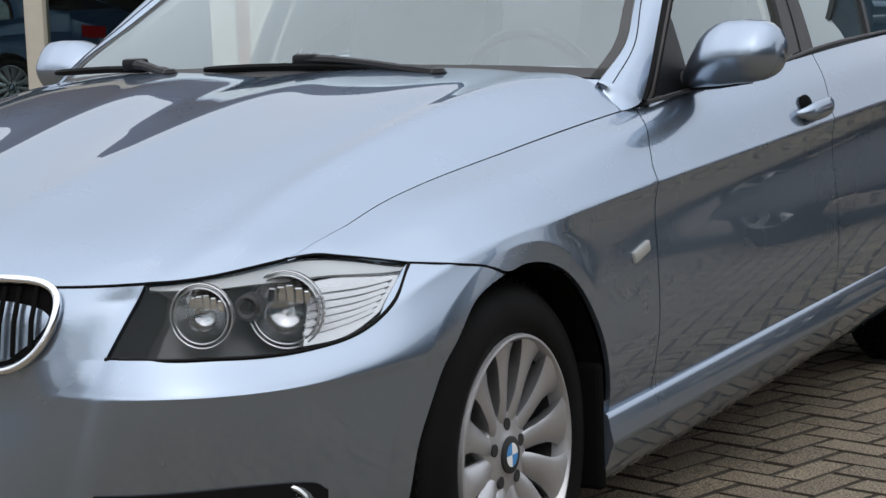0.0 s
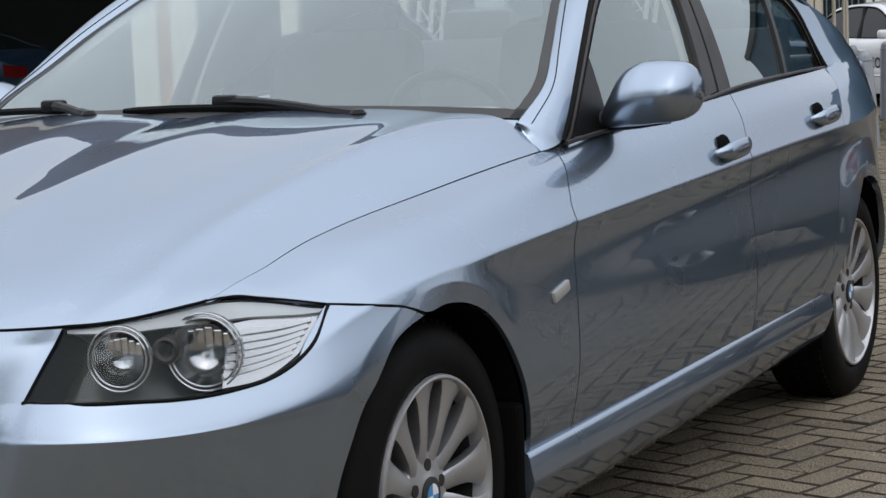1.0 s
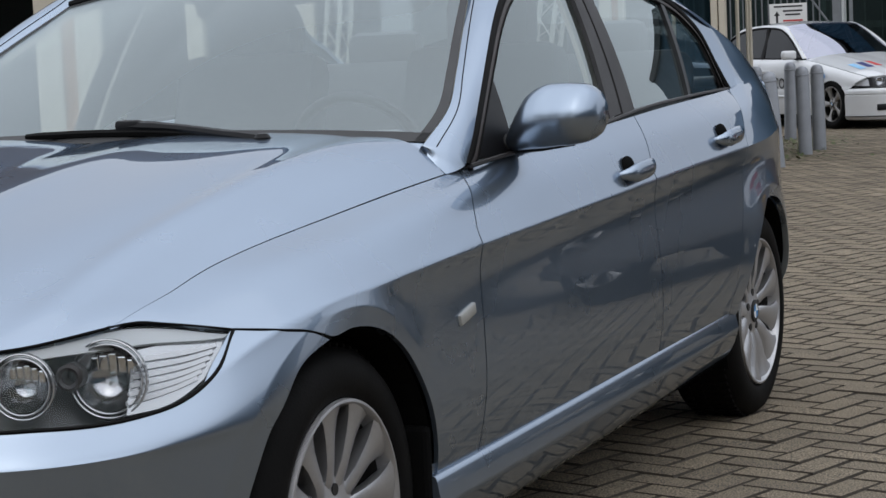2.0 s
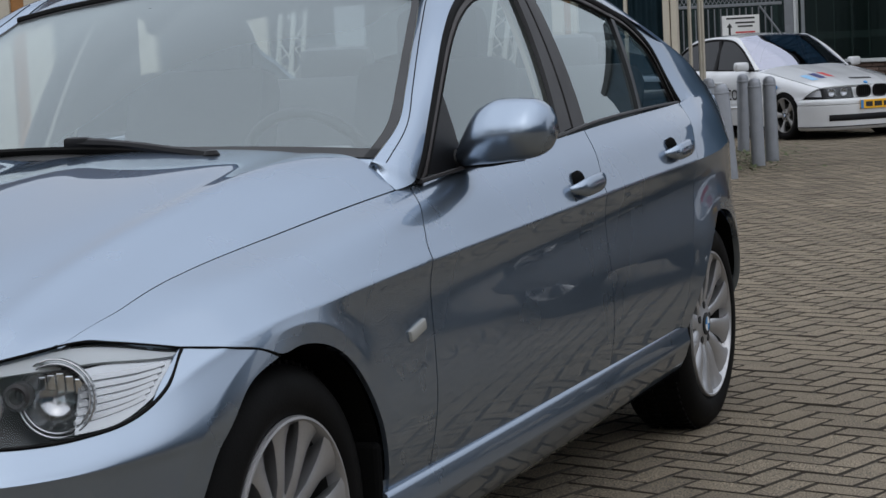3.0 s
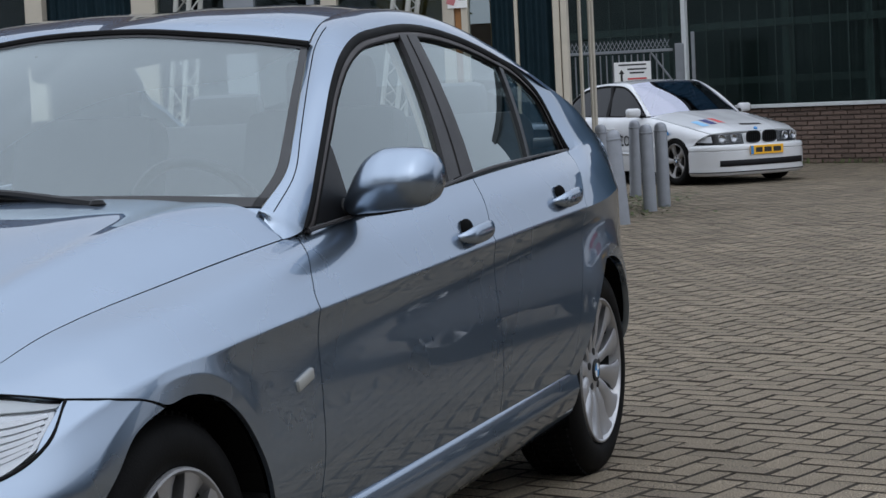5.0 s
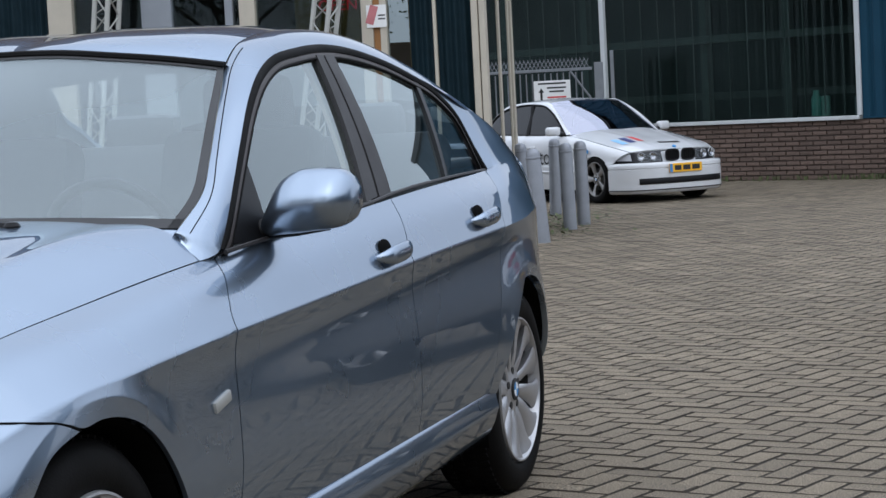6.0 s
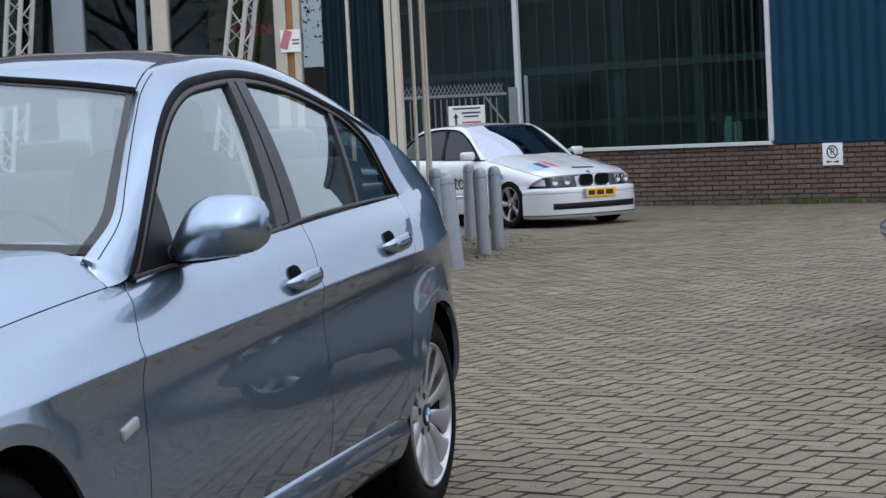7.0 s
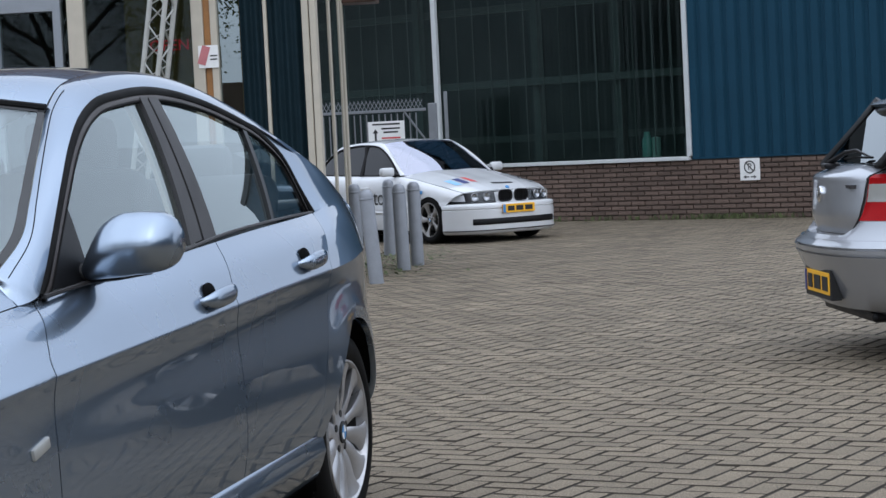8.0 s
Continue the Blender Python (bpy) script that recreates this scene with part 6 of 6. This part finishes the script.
            part("door_handle", box(bmesh.new(), s * x - .014, s * x + .022, y - .10, y + .10, .775, .805, bevel=.010), paint, door, smooth=True)
        # headlamp under one lens, two round lights
        face = lambda k, z: np.array([.265 + .49 * k, -.712 + .012 * k + .225 * k ** 3 + .10 * k ** 8 + (.64 - z) * -.35, z])
        up, dn = (lambda k: .702 - .008 * k - .03 * max(0, k - .75)), (lambda k: .574 + .03 * max(0, k - .80))
        net = np.array([[face(k, up(k) * (1 - t) + dn(k) * t) for t in np.linspace(0, 1, 7)] for k in np.linspace(0, 1, 26)])
        lamp = sheet("headlamp", [net + np.array([0, .02, 0])], M_LAMP_DARK, car, "twin round headlamp under a clear lens", side=s, gap=0, flange=.03)
        for k in (.28, .60):
            c = face(k, .643) + np.array([0, -.001, 0])
            mm = Matrix.Translation((s * c[0], c[1], c[2])) @ Vector((s * .25, -1, .1)).to_track_quat("Z", "Y").to_matrix().to_4x4()
            bm = lathe(bmesh.new(), [(.056, .006), (.052, .012), (.047, .006), (.040, -.006), (.02, -.012), (0, -.013)], 28)
            bmesh.ops.transform(bm, matrix=mm, verts=bm.verts)
            part("lamp_ring", bm, M_REFLECTOR, lamp, "round mirrored lamp", smooth=True)
        q = net[20:, 1:6] + np.array([.0, .012, 0])
        sheet("indicator", [q], M_RIB, lamp, "clear indicator", side=s, gap=0, flange=.006)
        lens = sheet("lamp_lens", [net + np.array([0, -.016, 0])], M_LENS, lamp, "clear lens", side=s, gap=0, flange=0)
        lens.visible_shadow = False
        # kidney grille
        loop = [Vector((s * (.128 + .105 * math.copysign(abs(math.cos(t)) ** .55, math.cos(t))), -.742, .648 + .068 * math.copysign(abs(math.sin(t)) ** .55, math.sin(t)))) for t in np.linspace(0, 2 * math.pi, 37)]
        grille = part("kidney_grille", tube(bmesh.new(), loop, .009, 8, cap=False), M_PLASTIC, car, "black grille surround with slats", smooth=True, sharp=80)
        bm = bmesh.new()
        bm.faces.new([bm.verts.new(v + Vector((0, .004, 0))) for v in loop[:-1]])
        part("grille_well", bm, M_UNDER, grille)
        for k in range(6):
            x = s * (.05 + .031 * k)
            part("slat", boxed(x - .004, x + .004, -.744, -.736, .59, .706), M_PLASTIC, grille)
        # mirror, square and rounded at its corners
        bm = box(bmesh.new(), -.100, .100, -.050, .050, -.058, .058, bevel=.032, m=pose(s * .915, .85, .998, 0, 0, s * 12))
        mirror = part("door_mirror", bm, paint, car, "white door mirror", smooth=True, sharp=80)
        part("mirror_arm", tube(bmesh.new(), [(s * .76, .80, .95), (s * .84, .84, .965), (s * .89, .86, .98)], [.035, .03, .025], 8), M_PLASTIC, mirror, smooth=True)
        for yw in (0, 2.83):
            build_wheel(car, s * .848, yw, s, detail=0, spokes=5, turn=20, alloy=M_STEEL)
            bm = bmesh.new()
            th = np.linspace(-.2, math.pi + .2, 21)
            rings = [[bm.verts.new((s * x, yw + .347 * math.cos(t), .305 + .347 * math.sin(t))) for t in th] for x in (.50, .835)]
            for j in range(20):
                bm.faces.new((rings[0][j], rings[0][j + 1], rings[1][j + 1], rings[1][j]))
            bm.faces.new(rings[0])
            part("wheel_liner", bm, M_UNDER, car, "black wheel arch liner")
    badge = lathe(bmesh.new(), [(.0, .006), (.022, .006), (.027, .002), (.027, -.01)], 24)
    bmesh.ops.transform(badge, matrix=pose(0, -.62, .752, 28, 0, 0), verts=badge.verts)
    part("round_badge", badge, M_PRINT_BLUE, car, "small round badge", smooth=True)
    bm = boxed(-.70, .70, -.55, 3.6, .17, .26)
    box(bm, -.50, .50, -.60, 3.5, .26, .55)
    part("underbody", bm, M_UNDER, car)
    part("dashboard", boxed(-.68, .68, .72, 1.0, .60, .93, .04), M_DARKROOM, car)
    for sx in (.36, -.36):
        bm = box(bmesh.new(), sx - .24, sx + .24, 1.75, 1.92, .5, 1.10, bevel=.06)
        seat = part("front_seat", bm, M_UNDER, car, "dark front seat", smooth=True)
        part("headrest", box(bmesh.new(), sx - .13, sx + .13, 1.86, 1.95, 1.12, 1.28, bevel=.04), M_UNDER, seat, smooth=True)
    part("rear_bench", boxed(-.65, .65, 2.5, 2.9, .4, 1.02, .05), M_UNDER, car, "dark rear bench")
    return car


def mirrored_rows(net):
    m = net[:0:-1].copy()
    m[..., 0] *= -1
    return np.concatenate([m, net], axis=0)


white_car = build_old_saloon("saloon_car", M_WHITE, "white saloon with blue and red bonnet stripes by the gate")
white_car.matrix_basis = pose(-2.455, 20.2, -.06, 0, 0, 48) @ Matrix.Diagonal((.87, .87, .90, 1))
for wheel in white_car.children:  # lowered springs: the wheels sit high in their arches
    if wheel.name.startswith("wheel") and not wheel.name.startswith("wheel_liner"):
        wheel.matrix_basis = Matrix.Translation((0, 0, .067)) @ wheel.matrix_basis
bonnet = [c for c in white_car.children if c.name.startswith("bonnet")][0]


def on_bonnet(name, corners, material, label):
    """A print that lies on the bonnet between four corners in plan."""
    (a, b, c, d), n = corners, 5
    net = np.array([[np.array(a) * (1 - u) * (1 - v) + np.array(b) * u * (1 - v) + np.array(c) * u * v + np.array(d) * (1 - u) * v for v in np.linspace(0, 1, n)] for u in np.linspace(0, 1, n)])
    net = np.concatenate([net, np.zeros((n, n, 1))], axis=2)
    for q in net.reshape(-1, 3):
        hit_, p_, n_, _ = bonnet.ray_cast(Vector((q[0], q[1], 2)), Vector((0, 0, -1)))
        q[2] = (p_.z if hit_ else .83) + .004
    sheet(name, [net], material, bonnet, label, gap=0, flange=0)


for k, mt in enumerate((M_PRINT_LIGHT, M_PRINT_NAVY, M_PRINT_RED)):
    x = -.60 + .125 * k
    on_bonnet("bonnet_stripe", ((x, -.30), (x + .085, -.33), (x + .085, -.05), (x, -.02)), mt, "printed bonnet stripe")
on_bonnet("bonnet_text_bar", ((-.12, -.46), (.20, -.49), (.20, -.43), (-.12, -.40)), M_SATIN, "grey bar of lettering")
side_door = [c for c in white_car.children if c.name.startswith("front_door")][1]
side_wing = [c for c in white_car.children if c.name.startswith("front_wing")][1]
words("door_lettering", "autos.", .30, M_BLACK, side_door, pose(-.903, 1.15, .66, 90, 0, -90), "black door lettering")
part("wing_blue_stripe", boxed(-.892, -.872, .10, .38, .705, .75), M_PRINT_BLUE, side_wing)
np_ = part("number_plate", boxed(-.26, .26, -.855, -.838, .430, .540, .004), M_YELLOW, white_car, "yellow number plate with dark bars")
part("plate_band", boxed(-.258, -.215, -.858, -.853, .433, .537), M_PRINT_BLUE, np_)
for k, (a, b) in enumerate(((-.18, -.075), (-.045, .07), (.10, .22))):
    part("plate_bar", boxed(a, b, -.858, -.853, .455, .515), M_BLACK, np_)

# ---- dark car inside the showroom ----
dark_car = build_saloon("saloon_car", M_NAVY, "dark blue saloon standing inside the showroom", detail=0)
dark_car.matrix_basis = FRONT @ Matrix.Translation((-11.5, 1.62, .04)) @ pose(0, 0, 0, 0, 0, -90)


# ---- silver hatchback, seen from its tail ----
def ring_at(z, yf, yr, hw, n=2.6, m=48, reach=.45):
    """A level of the body: blunt nose, straight flanks, tail rounded over its last stretch."""
    out = []
    for k in range(m + 1):
        t = math.pi * k / m
        c, s = math.cos(t), math.sin(t)
        out.append((hw * math.copysign(abs(c) ** (2 / n), c), yr - reach + reach * s ** (2 / n), z))
    for k in range(m + 1):
        t = math.pi + math.pi * k / m
        c, s = math.cos(t), -math.sin(t)
        out.append((hw * math.copysign(abs(c) ** .5, c), yf + .6 - .6 * max(s, 0) ** .5, z))
    return out


def loft(name, rings, material, parent, label="", cap=True, sharp=40):
    bm = bmesh.new()
    rows = [[bm.verts.new(p) for p in r] for r in rings]
    m = len(rows[0])
    for a, b in zip(rows, rows[1:]):
        for k in range(m):
            bm.faces.new((a[k], a[(k + 1) % m], b[(k + 1) % m], b[k]))
    if cap:
        bm.faces.new(rows[0][::-1])
        bm.faces.new(rows[-1])
    bmesh.ops.recalc_face_normals(bm, faces=bm.faces)
    return part(name, bm, material, parent, label, smooth=True, sharp=sharp)


# the hatchback's tail: height, length and half width of the shell; the gate's half width; the bumper's shoulder
TAIL = Curve([(.600, 3.392, .860), (.640, 3.398, .855), (.700, 3.416, .842), (.80, 3.413, .832), (.880, 3.407, .822), (.902, 3.404, .816), (.908, 3.396, .812), (.922, 3.360, .802), (.956, 3.285, .785)])
GATE = Curve([(.60, .34), (.625, .35), (.66, .405), (.70, .455), (.76, .48), (.85, .497), (.956, .51)])
SHOULDER = Curve([(.60, .078), (.62, .058), (.66, .024), (.70, 0), (.95, 0)])


def tail_y(x, z):
    """Length of the hatchback's tail at width x and height z."""
    yr, hw = TAIL(z)[0]
    soft = min(max((abs(x) - float(GATE(z)[0, 0])) / .02, 0), 1) if z > .622 else 1
    return yr - .70 + .70 * max(1 - min(abs(x) / hw, 1) ** 2.3, 0) ** .435 + soft * float(SHOULDER(z)[0, 0])


def shell_ring(z, yf, m=64):
    """A level of the hatchback's shell with its tail in full shape."""
    hw = TAIL(z)[0][1]
    out = [(x, tail_y(x, z), z) for x in (hw * math.sin(math.pi * (k / m - .5)) for k in range(m, -1, -1))]
    return out + ring_at(z, yf, 3.4, hw, m=m)[m + 1:]


def tail_net(half, z0, z1, lift, na=24, nb=14, x0=None):
    """A panel on the tail between two heights, from -half(z) or x0(z) to half(z)."""
    rows = []
    for z in np.linspace(z0, z1, nb):
        a, b = (x0(z) if x0 else -half(z)), half(z)
        rows.append([(x, tail_y(x, z) + lift, z) for x in np.linspace(a, b, na)])
    return np.array(rows)


hatch = tagged(new("hatchback_car"), "silver metallic hatchback with red tail lamps on pavers", "car")
hatch.matrix_basis = pose(5.36, 8.19, 0, 0, 0, 106)
loft("lower_body", [ring_at(*r, 2.6, 48, .62) for r in ((.235, -.60, 3.31, .78), (.262, -.68, 3.385, .82), (.32, -.74, 3.415, .85), (.40, -.76, 3.442, .868), (.47, -.76, 3.468, .876), (.524, -.76, 3.492, .880), (.527, -.76, 3.474, .866), (.534, -.76, 3.474, .866), (.537, -.76, 3.496, .880), (.558, -.755, 3.498, .880), (.560, -.755, 3.480, .866), (.566, -.755, 3.480, .866), (.569, -.755, 3.496, .880), (.576, -.75, 3.490, .877), (.586, -.745, 3.476, .872), (.601, -.74, 3.465, .864))], M_SILVER, hatch, "silver bumper and lower body")
loft("upper_body", [shell_ring(z, yf) for z, yf in ((.600, -.72), (.612, -.71), (.621, -.70), (.6235, -.70), (.64, -.70), (.66, -.70), (.68, -.70), (.70, -.70), (.75, -.67), (.80, -.62), (.85, -.48), (.88, -.38), (.895, -.2), (.902, -.1), (.905, -.05), (.908, 0), (.915, .05), (.922, .1), (.932, .2), (.944, .35), (.956, .5))], M_SILVER, hatch, "silver flanks and tail")
gate_edge = lambda z: float(GATE(z)[0, 0])
tailgate = sheet("tailgate", [tail_net(lambda z: gate_edge(z) - .004, .6245, .950, .004, nb=24)], M_SILVER, hatch, "silver tailgate with badge", gap=0, flange=.012)
# black bead round the tailgate stands for shade in its gap
line = [(-gate_edge(z) + .001, tail_y(gate_edge(z) - .004, z) + .004, z) for z in np.linspace(.950, .626, 24)]
line += [(x, tail_y(x, .6245) + .004, .6225) for x in np.linspace(-.345, .345, 16)] + [(-x, y, z) for x, y, z in line[::-1]]
part("shut_line", tube(bmesh.new(), line, .0045, 6), M_BLACK, tailgate, "black bead for the shaded gap round the tailgate", smooth=True)
loft("cabin_glass", [ring_at(*r) for r in ((.965, .55, 3.245, .765, 5), (1.10, .85, 3.12, .725, 5), (1.19, 1.1, 3.02, .685, 5), (1.245, 1.35, 2.97, .65, 5))], mat("dark_car_glass", (.030, .035, .038), .06, spec=.6, vary=.05), hatch, "dark tinted cabin glass", cap=False)
loft("roof", [ring_at(*r) for r in ((1.236, 1.33, 3.03, .655, 5), (1.250, 1.36, 3.05, .650, 5), (1.272, 1.4, 3.00, .62, 5), (1.335, 1.6, 2.6, .52, 5), (1.37, 1.8, 2.3, .38, 5))], M_SILVER, hatch, "silver roof with tail spoiler")
pane_at = pose(0, 3.250, .958, 43.5, 0, 0)
rear_window = part("rear_window", boxed(-.50, .50, -.006, .006, 0, .385, .004), M_SKYGLASS, hatch, "rear window with grey sky reflection", m=pane_at)
# black strips stand for the frit and the dark reflection in the curved ends
for s in (-1, 1):
    part("window_border", box(bmesh.new(), -.055, .055, -.012, .014, -.02, .39, bevel=.010, m=Matrix.Translation((s * .555, 0, 0)) @ pose(0, 0, 0, 0, s * -3, 0)), M_RUBBER, hatch, "black strip for frit and darkly reflecting window end", m=pane_at, smooth=True)
for s in (-1, 1):
    part("rear_pillar", tube(bmesh.new(), [(s * .70, 3.16, .97), (s * .66, 3.04, 1.12), (s * .60, 2.93, 1.27)], [.045, .04, .035], 10), M_SATIN, hatch, smooth=True)
    part("mid_pillar", tube(bmesh.new(), [(s * .765, 1.75, .97), (s * .70, 1.78, 1.18), (s * .63, 1.80, 1.34)], .03, 8), M_SATIN, hatch, smooth=True)
    part("front_pillar", tube(bmesh.new(), [(s * .76, .62, .97), (s * .70, 1.0, 1.16), (s * .61, 1.42, 1.35)], .035, 8), M_SILVER, hatch, smooth=True)
    inner_edge = lambda z: gate_edge(z) + .008
    lamp = sheet("tail_lamp", [tail_net(lambda z: .80, .694, .914, .007, x0=inner_edge)], M_RED, hatch, "red and clear tail lamp", side=s, gap=0, flange=.014)
    sheet("clear_band", [tail_net(lambda z: .79, .783, .868, .0095, x0=lambda z: inner_edge(z) + .004)], M_REPEAT, lamp, "pale clear lamp band", side=s, gap=0, flange=.006)
    for yw in (0, 2.66):
        build_wheel(hatch, s * (.845 if yw == 0 else .80), yw, s, detail=0, spokes=5)
        bm = lathe(bmesh.new(), [(.0, -.02), (.345, -.02), (.345, .012), (.33, .014), (.0, .012)], 40, "x", centre=(s * (.862 if yw == 0 else .74), yw, .315))
        part("wheel_liner", bm, M_UNDER, hatch)
part("bumper_foot", boxed(-.5, .5, 3.05, 3.30, .20, .25, .02), M_PLASTIC, hatch, "black lower bumper")
pl = part("number_plate", boxed(-.29, .21, 3.448, 3.460, .325, .435, .004), M_YELLOW, hatch, "yellow number plate with dark bars")
part("plate_band", boxed(.168, .208, 3.459, 3.463, .327, .433), M_PRINT_NAVY, pl)
part("plate_frame", boxed(-.305, .225, 3.40, 3.455, .30, .45, .004), M_BLACK, pl)
for a, b in ((-.27, -.16), (-.12, .01), (.05, .14)):
    part("plate_bar", boxed(a, b, 3.459, 3.464, .345, .415), M_BLACK, pl)
badge = lathe(bmesh.new(), [(.0, .008), (.03, .008), (.042, .004), (.042, -.01)], 24)
bmesh.ops.transform(badge, matrix=pose(-.02, 3.424, .815, -90, 0, 0), verts=badge.verts)
part("round_badge", badge, M_CHROME, tailgate, "round chrome badge", smooth=True)
part("model_bar", boxed(-.43, -.30, 3.33, 3.371, .848, .864), M_SATIN, tailgate, "grey bar of lettering")
wp = part("rear_wiper", tube(bmesh.new(), [(.12, 3.335, .965), (-.02, 3.285, 1.015), (-.13, 3.255, 1.025), (-.34, 3.245, .995)], [.016, .012, .009, .005], 8), M_PLASTIC, hatch, "black rear wiper", smooth=True)
part("wiper_base", boxed(.07, .17, 3.29, 3.37, .935, .965, .012), M_PLASTIC, wp)
part("wiper_blade", tube(bmesh.new(), [(-.02, 3.29, .985), (-.20, 3.272, .992), (-.42, 3.252, .992)], .006, 6), M_RUBBER, wp, smooth=True)


# ---- pieces: bricks of the hall wall ----
def brick_mesh(name, l, h, d, material):
    b = .004
    x, z = l / 2, h / 2
    vs = [(-x, 0, -z), (x, 0, -z), (x, 0, z), (-x, 0, z), (-x + b, -d, -z + b), (x - b, -d, -z + b), (x - b, -d, z - b), (-x + b, -d, z - b)]
    return mesh_of(name, vs, [(4, 5, 6, 7), (0, 1, 5, 4), (1, 2, 6, 5), (2, 3, 7, 6), (3, 0, 4, 7)], material)


BRICK = brick_mesh("brick", .205, .051, .024, M_BRICK)
rng = random.Random(11)
rest_v, rest_f = [], []
count = 0
for row in range(12):
    z = .032 + row * .0635
    u = -9 + (.1075 if row % 2 else 0)
    while u < 16:
        if .25 < u < 4.9 and count < 300:
            ob = put("brick", BRICK, hall, m=Matrix.Translation((u, .02 - rng.uniform(0, .004), z)) @ pose(0, 0, 0, 0, rng.uniform(-.4, .4), rng.uniform(-.6, .6)))
            count += 1
        else:
            o, y = len(rest_v), .02 - rng.uniform(0, .004)
            rest_v += [(v.co.x + u, v.co.y + y, v.co.z + z) for v in BRICK.vertices]
            rest_f += [tuple(i + o for i in p.vertices) for p in BRICK.polygons]
        u += .215
put("brick_rest", mesh_of("brick_rest", rest_v, rest_f, M_BRICK), hall, kind="stuff")

# ---- pieces: herringbone pavers ----
PL, PW, TOP = .2, .1, .0
AX = radians(73)


def paver_mesh():
    g, b = .0054, .0030
    x, y = PL / 2 - g, PW / 2 - g
    vs = [(-x, -y, -.02), (x, -y, -.02), (x, y, -.02), (-x, y, -.02), (-x, -y, -.005), (x, -y, -.005), (x, y, -.005), (-x, y, -.005), (-x + b, -y + b, 0), (x - b, -y + b, 0), (x - b, y - b, 0), (-x + b, y - b, 0)]
    fs = [(8, 9, 10, 11)]
    for k in range(4):
        j = (k + 1) % 4
        fs += [(k, j, 4 + j, 4 + k), (4 + k, 4 + j, 8 + j, 8 + k)]
    return vs, fs


pv, pf = paver_mesh()
PAVER = mesh_of("paver", pv, pf, M_PAVER)
# sides and chamfers are coloured dark for dirt and joint shade
PAVER.materials.append(M_JOINT)
PAVER.polygons.foreach_set("material_index", [0] + [1] * 8)
pva = np.array(pv)
paving = tagged(new("pavement"), "weathered grey-brown concrete pavers in herringbone bond", "pavement", kind="structure")
rng = np.random.RandomState(5)
ca, sa = math.cos(AX), math.sin(AX)
spots = []
for gi in range(-310, 320):
    for gj in range(-310, 320):
        k = (gi - gj) % 4
        if k == 0:
            cx, cy, turn = gi * PW + PW, gj * PW + PW / 2, 0
        elif k == 2 + 1:
            cx, cy, turn = gi * PW + PW / 2, gj * PW + PW, 1
        else:
            continue
        x, y = cx * ca - cy * sa, cx * sa + cy * ca
        if -9 < x < 14 and -13 < y < 26.5:
            spots.append((x, y, turn))
near = sorted(range(len(spots)), key=lambda k: (spots[k][0] - 1.6) ** 2 * 2 + (spots[k][1] - 4.2) ** 2)[:300]
near = set(near)
allv, allf = [], []
for k, (x, y, turn) in enumerate(spots):
    rot = AX + turn * math.pi / 2 + rng.normal(0, .006)
    dz, tx, ty = rng.normal(0, .0009), rng.normal(0, .005), rng.normal(0, .005)
    if k in near:
        put("paver", PAVER, paving, m=Matrix.Translation((x, y, dz)) @ Matrix.Rotation(rot, 4, "Z") @ Euler((tx, ty, 0)).to_matrix().to_4x4())
        continue
    q = pva.copy()
    q[:, 2] += dz + q[:, 0] * tx + q[:, 1] * ty
    c, s = math.cos(rot), math.sin(rot)
    o = len(allv) * len(pva)
    allv.append(np.column_stack([q[:, 0] * c - q[:, 1] * s + x, q[:, 0] * s + q[:, 1] * c + y, q[:, 2]]))
    allf.append(o)
me = bpy.data.meshes.new("paver_rest")
V = np.concatenate(allv)
me.from_pydata(V.tolist(), [], [tuple(i + o for i in f) for o in allf for f in pf])
me.materials.append(M_PAVER)
me.materials.append(M_JOINT)
me.polygons.foreach_set("material_index", ([0] + [1] * 8) * len(allf))
put("paver_rest", me, paving, kind="stuff")
